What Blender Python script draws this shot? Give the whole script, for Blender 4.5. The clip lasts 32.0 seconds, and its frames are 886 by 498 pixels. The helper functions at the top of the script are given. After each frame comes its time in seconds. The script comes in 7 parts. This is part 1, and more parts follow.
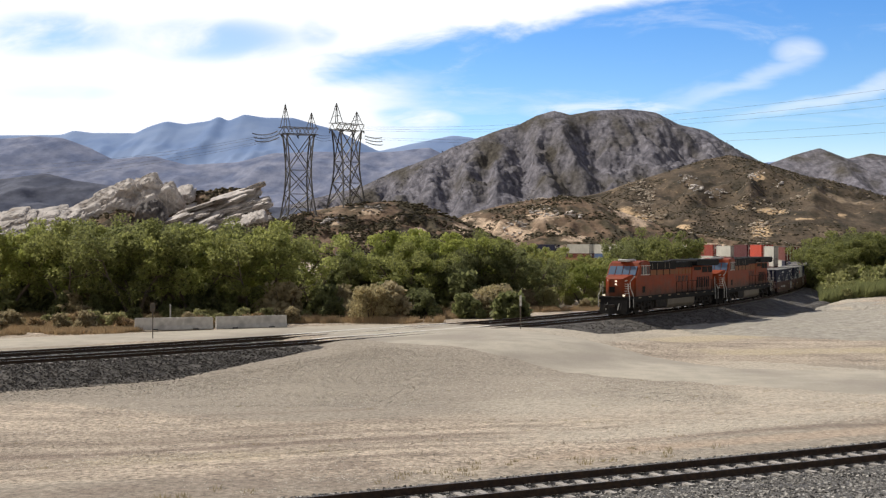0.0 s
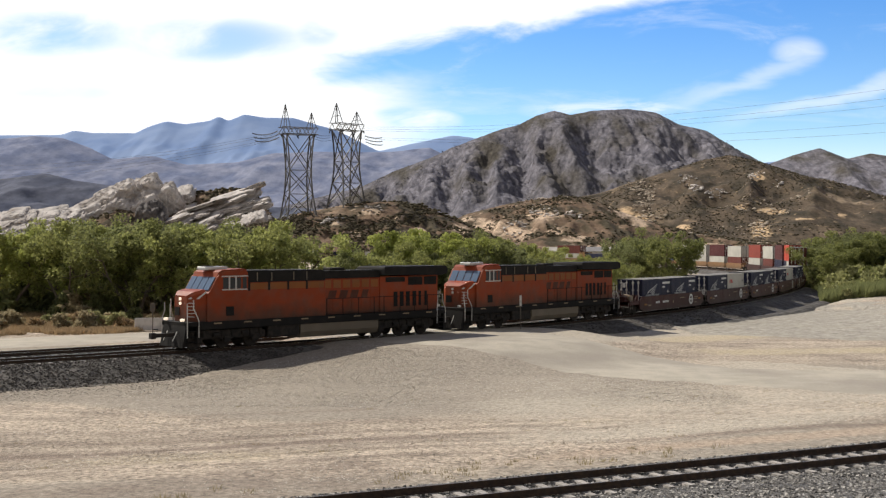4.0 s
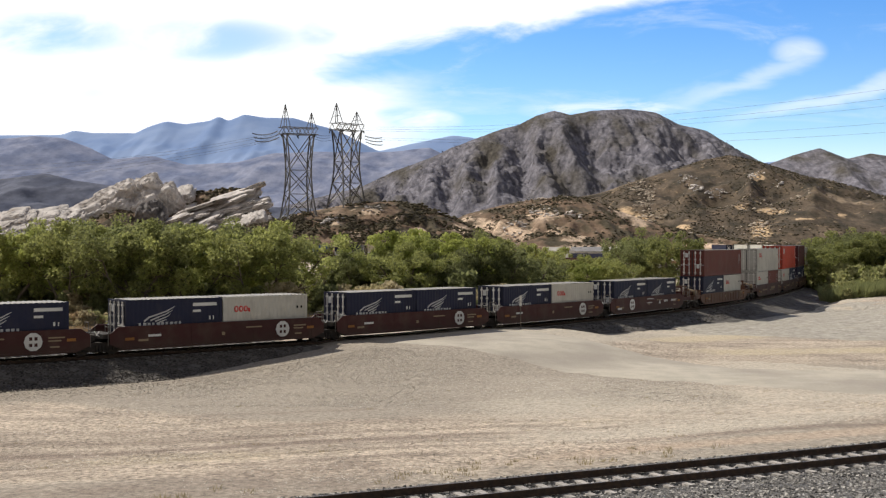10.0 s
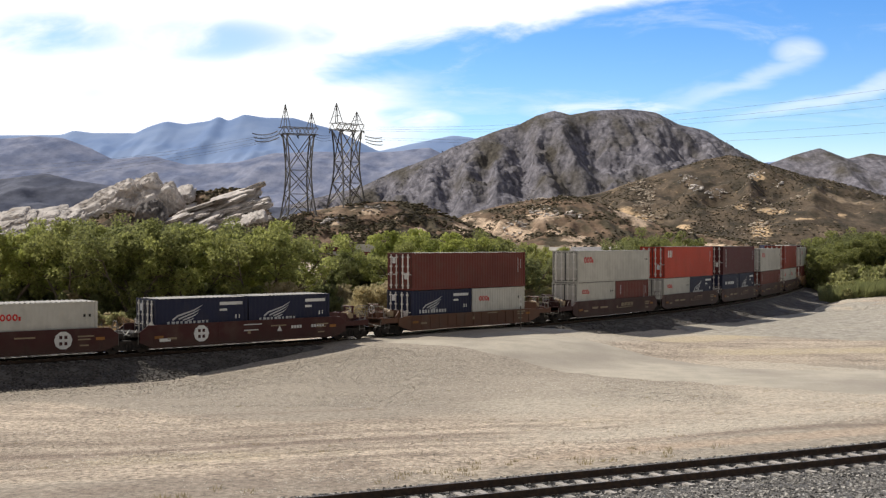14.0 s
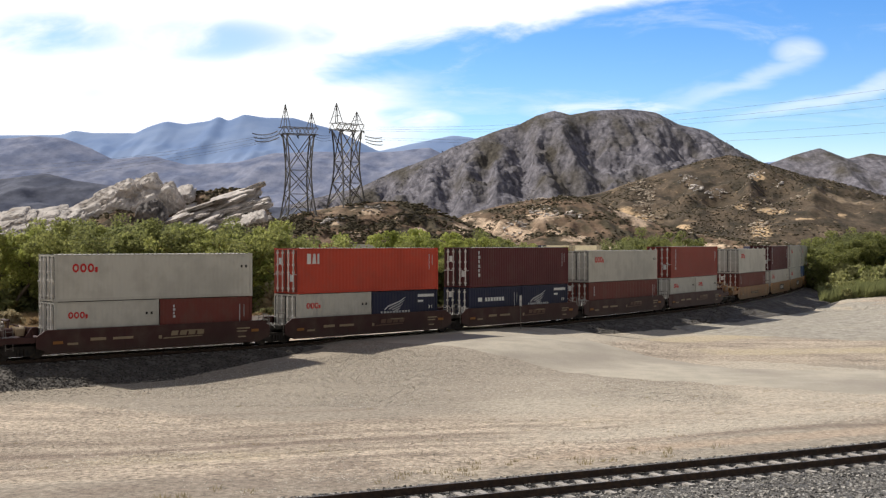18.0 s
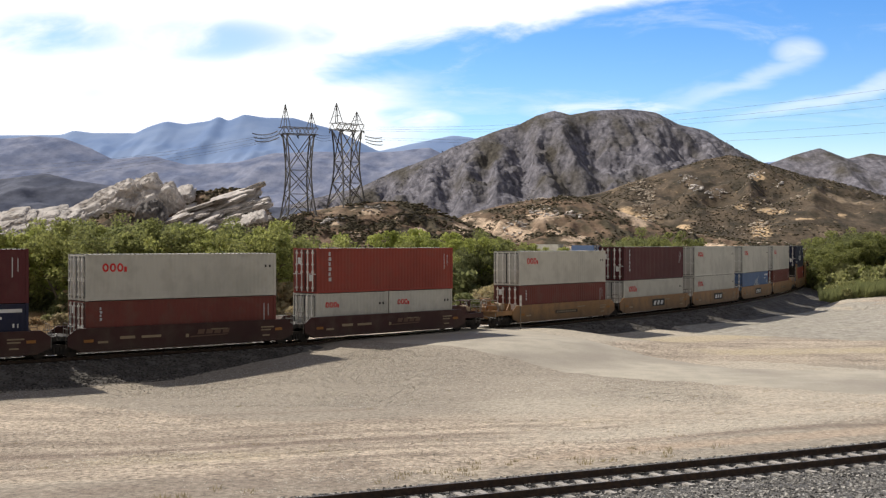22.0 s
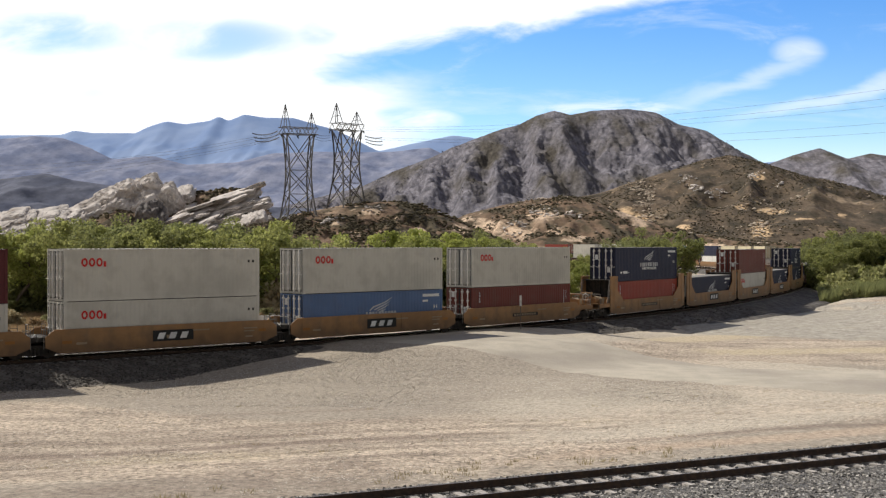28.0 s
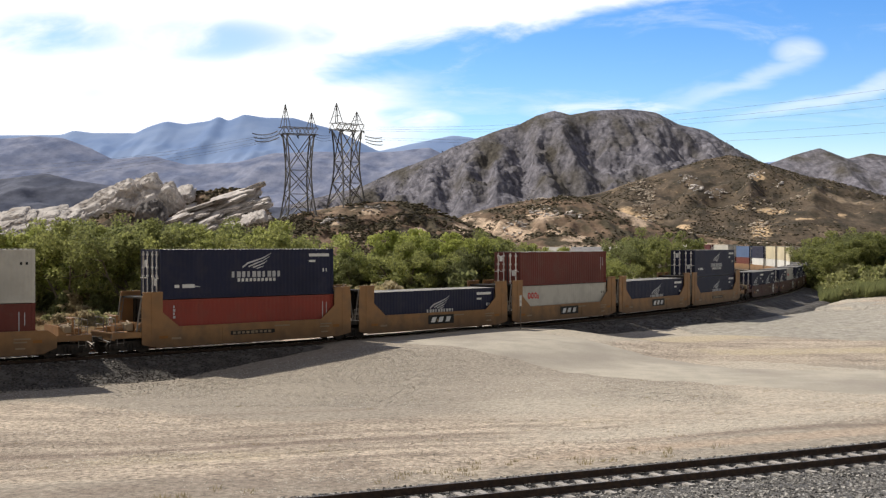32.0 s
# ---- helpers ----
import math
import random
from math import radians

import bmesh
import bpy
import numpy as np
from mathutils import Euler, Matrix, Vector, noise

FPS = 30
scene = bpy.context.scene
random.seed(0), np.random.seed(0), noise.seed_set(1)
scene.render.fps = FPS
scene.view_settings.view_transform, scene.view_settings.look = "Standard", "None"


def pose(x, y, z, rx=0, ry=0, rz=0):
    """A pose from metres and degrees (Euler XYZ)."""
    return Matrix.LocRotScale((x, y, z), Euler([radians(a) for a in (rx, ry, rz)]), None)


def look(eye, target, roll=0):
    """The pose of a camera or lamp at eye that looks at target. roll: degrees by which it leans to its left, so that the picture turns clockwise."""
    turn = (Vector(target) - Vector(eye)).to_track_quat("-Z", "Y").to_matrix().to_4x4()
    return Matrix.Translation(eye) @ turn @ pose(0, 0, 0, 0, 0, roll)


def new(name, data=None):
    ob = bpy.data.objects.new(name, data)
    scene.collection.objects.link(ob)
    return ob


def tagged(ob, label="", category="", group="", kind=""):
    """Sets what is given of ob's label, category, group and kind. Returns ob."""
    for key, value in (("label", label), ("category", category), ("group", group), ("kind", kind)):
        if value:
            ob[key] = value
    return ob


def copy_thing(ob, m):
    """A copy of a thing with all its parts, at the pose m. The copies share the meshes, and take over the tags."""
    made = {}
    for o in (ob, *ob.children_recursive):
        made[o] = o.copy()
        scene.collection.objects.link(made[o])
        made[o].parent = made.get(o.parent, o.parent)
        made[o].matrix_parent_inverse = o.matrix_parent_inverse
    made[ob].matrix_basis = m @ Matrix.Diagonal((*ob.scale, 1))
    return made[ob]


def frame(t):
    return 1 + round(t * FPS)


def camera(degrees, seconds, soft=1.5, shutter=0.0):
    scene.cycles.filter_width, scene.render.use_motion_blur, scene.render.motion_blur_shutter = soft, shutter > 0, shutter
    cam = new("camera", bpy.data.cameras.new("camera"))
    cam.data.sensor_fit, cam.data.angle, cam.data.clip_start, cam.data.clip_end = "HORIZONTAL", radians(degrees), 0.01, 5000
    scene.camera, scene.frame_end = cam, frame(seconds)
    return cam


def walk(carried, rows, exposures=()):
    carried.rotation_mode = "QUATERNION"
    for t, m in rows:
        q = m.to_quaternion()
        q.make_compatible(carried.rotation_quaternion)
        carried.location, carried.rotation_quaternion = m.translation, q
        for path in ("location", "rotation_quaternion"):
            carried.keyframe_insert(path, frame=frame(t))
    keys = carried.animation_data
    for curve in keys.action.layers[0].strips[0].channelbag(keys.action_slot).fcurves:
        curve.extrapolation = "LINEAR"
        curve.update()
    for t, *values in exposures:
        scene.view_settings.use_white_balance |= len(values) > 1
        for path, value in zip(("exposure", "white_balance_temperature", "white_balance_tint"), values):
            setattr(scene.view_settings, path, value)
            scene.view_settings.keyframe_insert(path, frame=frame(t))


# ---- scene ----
# Metres; the near rail of the curving main track is level with z = 0, the camera stands at x = y = 0.
EYE = (0.0, 0.0, 6.26)
SECONDS = 32.0
cam = camera(41.3, SECONDS, soft=1.3)
walk(cam, [(0.0, look(EYE, (0.0, 100.0, 5.784))), (SECONDS, look(EYE, (0.0, 100.0, 5.784)))], exposures=[(0.0, 0.06, 6500, 9), (2.5, 0.07, 6500, 9), (6.0, 0.17, 6500, 9), (SECONDS, 0.17, 6500, 9)])

# ---------------------------------------------------------------- light
SUN_DIR = Vector((-0.552, 0.431, 0.713)).normalized()
SUN_EL = math.asin(SUN_DIR.z)
SUN_AZ = math.atan2(SUN_DIR.x, SUN_DIR.y)
sun = new("sun", bpy.data.lights.new("sun", "SUN"))
sun.data.energy, sun.data.angle, sun.data.color = 4.0, radians(0.53), (1.0, 0.93, 0.82)
sun.matrix_world = look(tuple(SUN_DIR * 300), (0, 0, 0))


def build_world():
    w = bpy.data.worlds.new("sky")
    scene.world = w
    w.use_nodes = True
    n, l = w.node_tree.nodes, w.node_tree.links
    n.clear()
    out, bg = n.new("ShaderNodeOutputWorld"), n.new("ShaderNodeBackground")
    sky = n.new("ShaderNodeTexSky")
    sky.sky_type, sky.sun_disc = "NISHITA", False
    sky.sun_elevation, sky.sun_rotation = SUN_EL, SUN_AZ
    sky.altitude, sky.air_density, sky.dust_density, sky.ozone_density = 900, 1.0, 0.2, 2.0
    geo = n.new("ShaderNodeTexCoord")
    sep = n.new("ShaderNodeSeparateXYZ")
    l.new(geo.outputs["Generated"], sep.inputs[0])

    def math_node(op, a, b=None, c=None):
        m = n.new("ShaderNodeMath")
        m.operation = op
        for k, v in enumerate((a, b, c)):
            if v is None:
                continue
            if isinstance(v, (int, float)):
                m.inputs[k].default_value = v
            else:
                l.new(v, m.inputs[k])
        return m.outputs[0]

    x, y, z = sep.outputs
    def smoothed(v, lo, hi, top=1.0):
        r = n.new("ShaderNodeMapRange")
        r.interpolation_type = "SMOOTHSTEP"
        r.inputs["From Min"].default_value, r.inputs["From Max"].default_value, r.inputs["To Max"].default_value = lo, hi, top
        l.new(v, r.inputs["Value"])
        return r.outputs[0]

    # side and height over the northern horizon, as slopes, stirred by the wind
    ahead = math_node("MAXIMUM", y, 0.15)
    side, high = math_node("DIVIDE", x, ahead), math_node("DIVIDE", z, ahead)
    comb = n.new("ShaderNodeCombineXYZ")
    l.new(side, comb.inputs[0])
    l.new(high, comb.inputs[1])

    def streaks(turn, scale, stretch, detail, rough, distort):
        mp = n.new("ShaderNodeMapping")
        mp.inputs["Rotation"].default_value = (0, 0, radians(turn))
        mp.inputs["Scale"].default_value = stretch
        l.new(comb.outputs[0], mp.inputs[0])
        t = n.new("ShaderNodeTexNoise")
        t.inputs["Scale"].default_value, t.inputs["Detail"].default_value, t.inputs["Roughness"].default_value, t.inputs["Distortion"].default_value = scale, detail, rough, distort
        l.new(mp.outputs[0], t.inputs["Vector"])
        return t.outputs["Fac"]

    def about(k, e, wk, we):
        a = math_node("POWER", math_node("ABSOLUTE", math_node("DIVIDE", math_node("SUBTRACT", side, k), wk)), 2.0)
        c = math_node("POWER", math_node("ABSOLUTE", math_node("DIVIDE", math_node("SUBTRACT", high, e), we)), 2.0)
        return smoothed(math_node("ADD", a, c), 1.0, 0.0)

    stir = streaks(-12, 9.0, (1.0, 2.4, 1), 7, 0.55, 0.4)
    fine = streaks(-14, 26.0, (0.6, 2.2, 1), 6, 0.6, 0.8)
    wob = math_node("ADD", math_node("MULTIPLY_ADD", stir, 0.1, -0.05), math_node("MULTIPLY_ADD", fine, 0.03, -0.015))
    # a sheet of cirrostratus whose lower edge climbs to the east
    edge = math_node("SUBTRACT", high, math_node("MULTIPLY_ADD", side, 0.17, 0.172))
    upper = smoothed(math_node("MULTIPLY_ADD", wob, 0.45, edge), -0.008, 0.01)
    # the same sheet seen low over the western ranges
    west = smoothed(math_node("ADD", side, math_node("MULTIPLY", wob, 1.6)), -0.045, -0.13)
    bank = math_node("MULTIPLY", smoothed(math_node("ADD", side, wob), 0.02, -0.08), smoothed(math_node("MULTIPLY_ADD", wob, 0.3, high), 0.15, 0.128))
    sheet = math_node("MAXIMUM", math_node("MAXIMUM", upper, west), bank)
    # thinner places in the sheet
    for k, e, wk, we, depth in ((-0.335, 0.178, 0.085, 0.024, 0.7), (-0.195, 0.173, 0.095, 0.024, 0.7), (-0.105, 0.18, 0.022, 0.017, 0.4), (-0.33, 0.128, 0.07, 0.01, 0.3), (-0.035, 0.108, 0.03, 0.01, 0.75)):
        sheet = math_node("MULTIPLY", sheet, math_node("SUBTRACT", 1.0, math_node("MULTIPLY", math_node("MULTIPLY", about(k, e, wk, we), smoothed(stir, 0.3, 0.6)), depth)))
    # wisps in the clear part: a hooked streak, a long one over the eastern hills, and thin haze near the ground
    wisp = smoothed(streaks(-20, 11.0, (0.7, 2.6, 1), 8, 0.62, 0.9), 0.5, 0.75, 0.24)
    gap = lambda slope, base: math_node("ABSOLUTE", math_node("ADD", math_node("SUBTRACT", high, math_node("MULTIPLY_ADD", side, slope, base)), math_node("MULTIPLY", wob, 0.35)))
    hook = math_node("MULTIPLY", smoothed(gap(0.34, 0.052), 0.011, 0.0, 0.36), math_node("MULTIPLY", smoothed(side, 0.13, 0.25), smoothed(side, 0.33, 0.3)))
    long = math_node("MULTIPLY", smoothed(gap(0.24, 0.044), 0.011, 0.0, 0.45), smoothed(side, 0.2, 0.32))
    low = smoothed(high, 0.11, 0.04, 0.3)
    knot = math_node("MULTIPLY", about(0.302, 0.163, 0.028, 0.016), math_node("MULTIPLY", fine, 0.85))
    cover = sheet
    puff = math_node("MULTIPLY", about(-0.014, 0.104, 0.036, 0.014), smoothed(stir, 0.3, 0.55))
    rim = math_node("MULTIPLY", about(0.14, 0.114, 0.09, 0.012), smoothed(fine, 0.35, 0.65, 0.6))
    for layer in (wisp, hook, long, low, knot, puff, rim):
        cover = math_node("MAXIMUM", cover, layer)
    # clear again high overhead, out of the sheet
    cover = math_node("MULTIPLY", cover, smoothed(z, 0.5, 0.3))
    mix = n.new("ShaderNodeMix")
    mix.data_type = "RGBA"
    l.new(cover, mix.inputs["Factor"])
    hue = n.new("ShaderNodeHueSaturation")
    hue.inputs["Hue"].default_value, hue.inputs["Saturation"].default_value, hue.inputs["Value"].default_value = 0.513, 1.42, 1.36
    l.new(sky.outputs[0], hue.inputs["Color"])
    l.new(hue.outputs[0], mix.inputs["A"])
    mix.inputs["B"].default_value = (9.8, 9.9, 10.1, 1)
    # overhead and behind, out of view, an added thin even veil takes the blue out of the fill light
    veil = n.new("ShaderNodeMapRange")
    veil.interpolation_type = "SMOOTHSTEP"
    veil.inputs["From Min"].default_value, veil.inputs["From Max"].default_value = 0.86, 0.45
    veil.inputs["To Max"].default_value = 0.85
    l.new(y, veil.inputs["Value"])
    dome = n.new("ShaderNodeMix")
    dome.data_type = "RGBA"
    l.new(veil.outputs[0], dome.inputs["Factor"])
    l.new(mix.outputs["Result"], dome.inputs["A"])
    dome.inputs["B"].default_value = (1.95, 1.86, 1.74, 1)
    l.new(dome.outputs["Result"], bg.inputs["Color"])
    bg.inputs["Strength"].default_value = 0.105
    l.new(bg.outputs[0], out.inputs[0])


build_world()


# ---------------------------------------------------------------- materials
def tint(c):
    return (*c, 1.0)


def surface(name, base, second=None, scale=4.0, detail=6.0, low=0.4, high=0.65, third=None, scale3=0.4, low3=0.45, high3=0.62,
            rough=0.8, metal=0.0, bump=0.0, bump_scale=None, stretch=(1, 1, 1), turn=0.0, vary=0.0, world=False, emit=None, spec=0.5, dist=0.02, grain=0.0, grain_scale=10.0, stretch3=None, ragged=0.5):
    """A material of two or three colours in noise of two sizes, with relief."""
    m = bpy.data.materials.new(name)
    m.use_nodes = True
    n, l = m.node_tree.nodes, m.node_tree.links
    bsdf = n["Principled BSDF"]
    bsdf.inputs["Roughness"].default_value, bsdf.inputs["Metallic"].default_value = rough, metal
    bsdf.inputs["Specular IOR Level"].default_value = spec
    if world:
        src = n.new("ShaderNodeNewGeometry").outputs["Position"]
    else:
        src = n.new("ShaderNodeTexCoord").outputs["Object"]
    mp = n.new("ShaderNodeMapping")
    mp.inputs["Scale"].default_value, mp.inputs["Rotation"].default_value = stretch, (0, 0, turn)
    l.new(src, mp.inputs[0])

    mp3 = mp
    if stretch3:
        mp3 = n.new("ShaderNodeMapping")
        mp3.inputs["Scale"].default_value, mp3.inputs["Rotation"].default_value = stretch3, (0, 0, turn)
        l.new(src, mp3.inputs[0])

    def noise_of(s, d, mp=mp):
        t = n.new("ShaderNodeTexNoise")
        t.inputs["Scale"].default_value, t.inputs["Detail"].default_value, t.inputs["Roughness"].default_value = s, d, ragged
        l.new(mp.outputs[0], t.inputs["Vector"])
        return t.outputs["Fac"]

    def blend(fac, lo, hi, a, b):
        r = n.new("ShaderNodeMapRange")
        r.inputs["From Min"].default_value, r.inputs["From Max"].default_value = lo, hi
        l.new(fac, r.inputs["Value"])
        x = n.new("ShaderNodeMix")
        x.data_type = "RGBA"
        l.new(r.outputs[0], x.inputs["Factor"])
        for sock, c in (("A", a), ("B", b)):
            if isinstance(c, tuple):
                x.inputs[sock].default_value = tint(c)
            else:
                l.new(c, x.inputs[sock])
        return x.outputs["Result"]

    col = base
    if second:
        col = blend(noise_of(scale, detail), low, high, base, second)
    if third:
        col = blend(noise_of(scale3, 5, mp3), low3, high3, col, third)
    if grain:
        g = n.new("ShaderNodeHueSaturation")
        r = n.new("ShaderNodeMapRange")
        r.inputs["From Min"].default_value, r.inputs["From Max"].default_value = 0.3, 0.7
        r.inputs["To Min"].default_value, r.inputs["To Max"].default_value = 1 - grain, 1 + grain
        t = n.new("ShaderNodeTexNoise")
        t.inputs["Scale"].default_value, t.inputs["Detail"].default_value, t.inputs["Roughness"].default_value = grain_scale, 6, 0.75
        l.new(mp.outputs[0] if dist > 0.5 else src, t.inputs["Vector"])
        l.new(t.outputs["Fac"], r.inputs["Value"])
        l.new(r.outputs[0], g.inputs["Value"])
        if isinstance(col, tuple):
            g.inputs["Color"].default_value = tint(col)
        else:
            l.new(col, g.inputs["Color"])
        col = g.outputs[0]
    if vary:
        h = n.new("ShaderNodeHueSaturation")
        info = n.new("ShaderNodeObjectInfo")
        r = n.new("ShaderNodeMapRange")
        r.inputs["To Min"].default_value, r.inputs["To Max"].default_value = 1 - vary, 1 + vary
        l.new(info.outputs["Random"], r.inputs["Value"])
        l.new(r.outputs[0], h.inputs["Value"])
        if isinstance(col, tuple):
            h.inputs["Color"].default_value = tint(col)
        else:
            l.new(col, h.inputs["Color"])
        col = h.outputs[0]
    if isinstance(col, tuple):
        bsdf.inputs["Base Color"].default_value = tint(col)
    else:
        l.new(col, bsdf.inputs["Base Color"])
    if bump:
        b = n.new("ShaderNodeBump")
        b.inputs["Strength"].default_value, b.inputs["Distance"].default_value = bump, dist
        l.new(noise_of(bump_scale or scale * 3, 5), b.inputs["Height"])
        l.new(b.outputs[0], bsdf.inputs["Normal"])
    if emit:
        bsdf.inputs["Emission Color"].default_value, bsdf.inputs["Emission Strength"].default_value = tint(emit[0]), emit[1]
    return m


def foliage(name, dark, light, glow=0.25):
    """Leaf colour that varies from leaf to leaf, with some light let through."""
    m = bpy.data.materials.new(name)
    m.use_nodes = True
    n, l = m.node_tree.nodes, m.node_tree.links
    bsdf = n["Principled BSDF"]
    g = n.new("ShaderNodeNewGeometry")
    ob = n.new("ShaderNodeObjectInfo")
    mix = n.new("ShaderNodeMix")
    mix.data_type = "RGBA"
    mix.inputs["A"].default_value, mix.inputs["B"].default_value = tint(dark), tint(light)
    add = n.new("ShaderNodeMath")
    add.operation = "MULTIPLY_ADD"
    l.new(ob.outputs["Random"], add.inputs[0])
    add.inputs[1].default_value = 0.85
    l.new(g.outputs["Random Per Island"], add.inputs[2])
    sc = n.new("ShaderNodeMath")
    sc.operation = "MULTIPLY"
    l.new(add.outputs[0], sc.inputs[0])
    sc.inputs[1].default_value = 0.54
    l.new(sc.outputs[0], mix.inputs["Factor"])
    l.new(mix.outputs["Result"], bsdf.inputs["Base Color"])
    bsdf.inputs["Roughness"].default_value = 0.6
    bsdf.inputs["Specular IOR Level"].default_value = 0.1
    tr = n.new("ShaderNodeBsdfTranslucent")
    l.new(mix.outputs["Result"], tr.inputs["Color"])
    ms = n.new("ShaderNodeMixShader")
    ms.inputs[0].default_value = glow
    l.new(bsdf.outputs[0], ms.inputs[1])
    l.new(tr.outputs[0], ms.inputs[2])
    l.new(ms.outputs[0], n["Material Output"].inputs["Surface"])
    return m


M = {}
M["dirt"] = surface("dry_dirt", (0.52, 0.435, 0.345), (0.27, 0.225, 0.182), scale=0.5, detail=13, low=0.38, high=0.68,
                    third=(0.28, 0.23, 0.185), scale3=0.3, low3=0.54, high3=0.78, bump=0.8, bump_scale=4, dist=0.05, world=True, stretch=(0.5, 1, 1), stretch3=(0.2, 1.0, 1), turn=radians(-10), rough=0.95, spec=0.1, grain=0.9, grain_scale=5, ragged=0.7)


def spread_of(m, name, colour, amount=1.0, size=1.0, ragged=1.0):
    """Mixes in a colour where the mesh's own attribute says that the surface carries that kind of soil, broken up by noise."""
    n, l = m.node_tree.nodes, m.node_tree.links
    bsdf = n["Principled BSDF"]
    src = bsdf.inputs["Base Color"].links[0].from_socket
    at, nz, geo = n.new("ShaderNodeAttribute"), n.new("ShaderNodeTexNoise"), n.new("ShaderNodeNewGeometry")
    at.attribute_name = name
    l.new(geo.outputs["Position"], nz.inputs["Vector"])
    nz.inputs["Scale"].default_value, nz.inputs["Detail"].default_value, nz.inputs["Roughness"].default_value = 1.4 * size, 10, 0.7
    add = n.new("ShaderNodeMath")
    add.operation = "ADD"
    l.new(at.outputs["Fac"], add.inputs[0])
    rag = n.new("ShaderNodeMath")
    rag.operation = "MULTIPLY_ADD"
    l.new(nz.outputs["Fac"], rag.inputs[0])
    rag.inputs[1].default_value, rag.inputs[2].default_value = ragged, 0.5 * (1 - ragged)
    l.new(rag.outputs[0], add.inputs[1])
    r = n.new("ShaderNodeMapRange")
    r.inputs["From Min"].default_value, r.inputs["From Max"].default_value, r.inputs["To Max"].default_value = 0.78, 1.22, amount
    l.new(add.outputs[0], r.inputs["Value"])
    tex = n.new("ShaderNodeTexNoise")
    l.new(geo.outputs["Position"], tex.inputs["Vector"])
    tex.inputs["Scale"].default_value, tex.inputs["Detail"].default_value, tex.inputs["Roughness"].default_value = 5.0 * size, 8, 0.8
    hs = n.new("ShaderNodeHueSaturation")
    hs.inputs["Color"].default_value = tint(colour)
    rv = n.new("ShaderNodeMapRange")
    rv.inputs["From Min"].default_value, rv.inputs["From Max"].default_value, rv.inputs["To Min"].default_value, rv.inputs["To Max"].default_value = 0.3, 0.7, 0.45, 1.55
    l.new(tex.outputs["Fac"], rv.inputs["Value"])
    l.new(rv.outputs[0], hs.inputs["Value"])
    x = n.new("ShaderNodeMix")
    x.data_type = "RGBA"
    l.new(r.outputs[0], x.inputs["Factor"])
    l.new(src, x.inputs["A"])
    l.new(hs.outputs[0], x.inputs["B"])
    l.new(x.outputs["Result"], bsdf.inputs["Base Color"])


spread_of(M["dirt"], "gravel", (0.33, 0.29, 0.24), 0.85)
spread_of(M["dirt"], "rut", (0.24, 0.19, 0.155), 0.9)
spread_of(M["dirt"], "dust", (0.5, 0.445, 0.365), 0.85)
spread_of(M["dirt"], "red", (0.5, 0.385, 0.29), 0.6)
spread_of(M["dirt"], "straw", (0.5, 0.42, 0.29), 0.7)
M["gravel_pad"] = surface("gravel_pad", (0.42, 0.385, 0.33), (0.3, 0.275, 0.235), scale=3, detail=12, third=(0.37, 0.34, 0.285), scale3=0.12, low3=0.5, high3=0.66, bump=0.8, bump_scale=5, grain=0.45, grain_scale=1.6, world=True, rough=0.95, spec=0.1)
M["asphalt"] = surface("worn_asphalt", (0.5, 0.45, 0.37), (0.42, 0.38, 0.312), scale=0.8, detail=8, third=(0.35, 0.31, 0.26), scale3=0.12, bump=0.15, bump_scale=25, world=True, rough=0.9, spec=0.2, grain=0.12, grain_scale=9)
# the sheen of polished rail heads as a flat pale colour
M["rail_sheen"] = surface("painted_rail_sheen", (0.78, 0.76, 0.7), (0.52, 0.49, 0.44), scale=3, low=0.5, high=0.7, rough=0.8, world=True)
M["ballast"] = surface("ballast_bed", (0.13, 0.12, 0.11), (0.05, 0.046, 0.043), scale=9, detail=8, low=0.38, high=0.62, third=(0.16, 0.147, 0.135), scale3=1.1, bump=1.0, bump_scale=11, world=True, rough=0.9, dist=0.08, spec=0.2)
M["ballast_near"] = surface("pale_ballast_bed", (0.2, 0.19, 0.18), (0.07, 0.067, 0.064), scale=9, detail=8, low=0.38, high=0.62, bump=1.0, bump_scale=11, world=True, rough=0.9, dist=0.08, spec=0.2)
M["rail_side"] = surface("rusty_rail_side", (0.05, 0.034, 0.026), (0.09, 0.055, 0.035), scale=6, rough=0.85, metal=0.2)
M["rail_shiny"] = surface("polished_rail_head", (0.62, 0.6, 0.57), rough=0.3, metal=1.0)
M["rail_top"] = surface("dull_rail_head", (0.16, 0.14, 0.125), rough=0.6, metal=0.8)
M["tie"] = surface("concrete_tie", (0.46, 0.425, 0.395), (0.28, 0.26, 0.24), scale=5, rough=0.9, bump=0.2, vary=0.15)
M["concrete"] = surface("barrier_concrete", (0.66, 0.63, 0.59), (0.54, 0.51, 0.47), scale=2.5, rough=0.85, bump=0.2, third=(0.42, 0.4, 0.37), scale3=0.8, low3=0.58, high3=0.75)
M["bark"] = surface("bark", (0.13, 0.1, 0.075), (0.2, 0.17, 0.13), scale=5, stretch=(1, 1, 0.25), bump=0.6, rough=0.9)
M["leaf"] = foliage("cottonwood_leaf", (0.16, 0.17, 0.075), (0.48, 0.5, 0.17), 0.56)
M["leaf_yellow"] = foliage("yellowing_leaf", (0.2, 0.23, 0.065), (0.53, 0.56, 0.17), 0.46)
M["leaf_dark"] = foliage("dark_leaf", (0.12, 0.13, 0.07), (0.34, 0.36, 0.15), 0.56)
M["leaf_olive"] = foliage("olive_brush", (0.2, 0.2, 0.095), (0.46, 0.46, 0.2), 0.6)
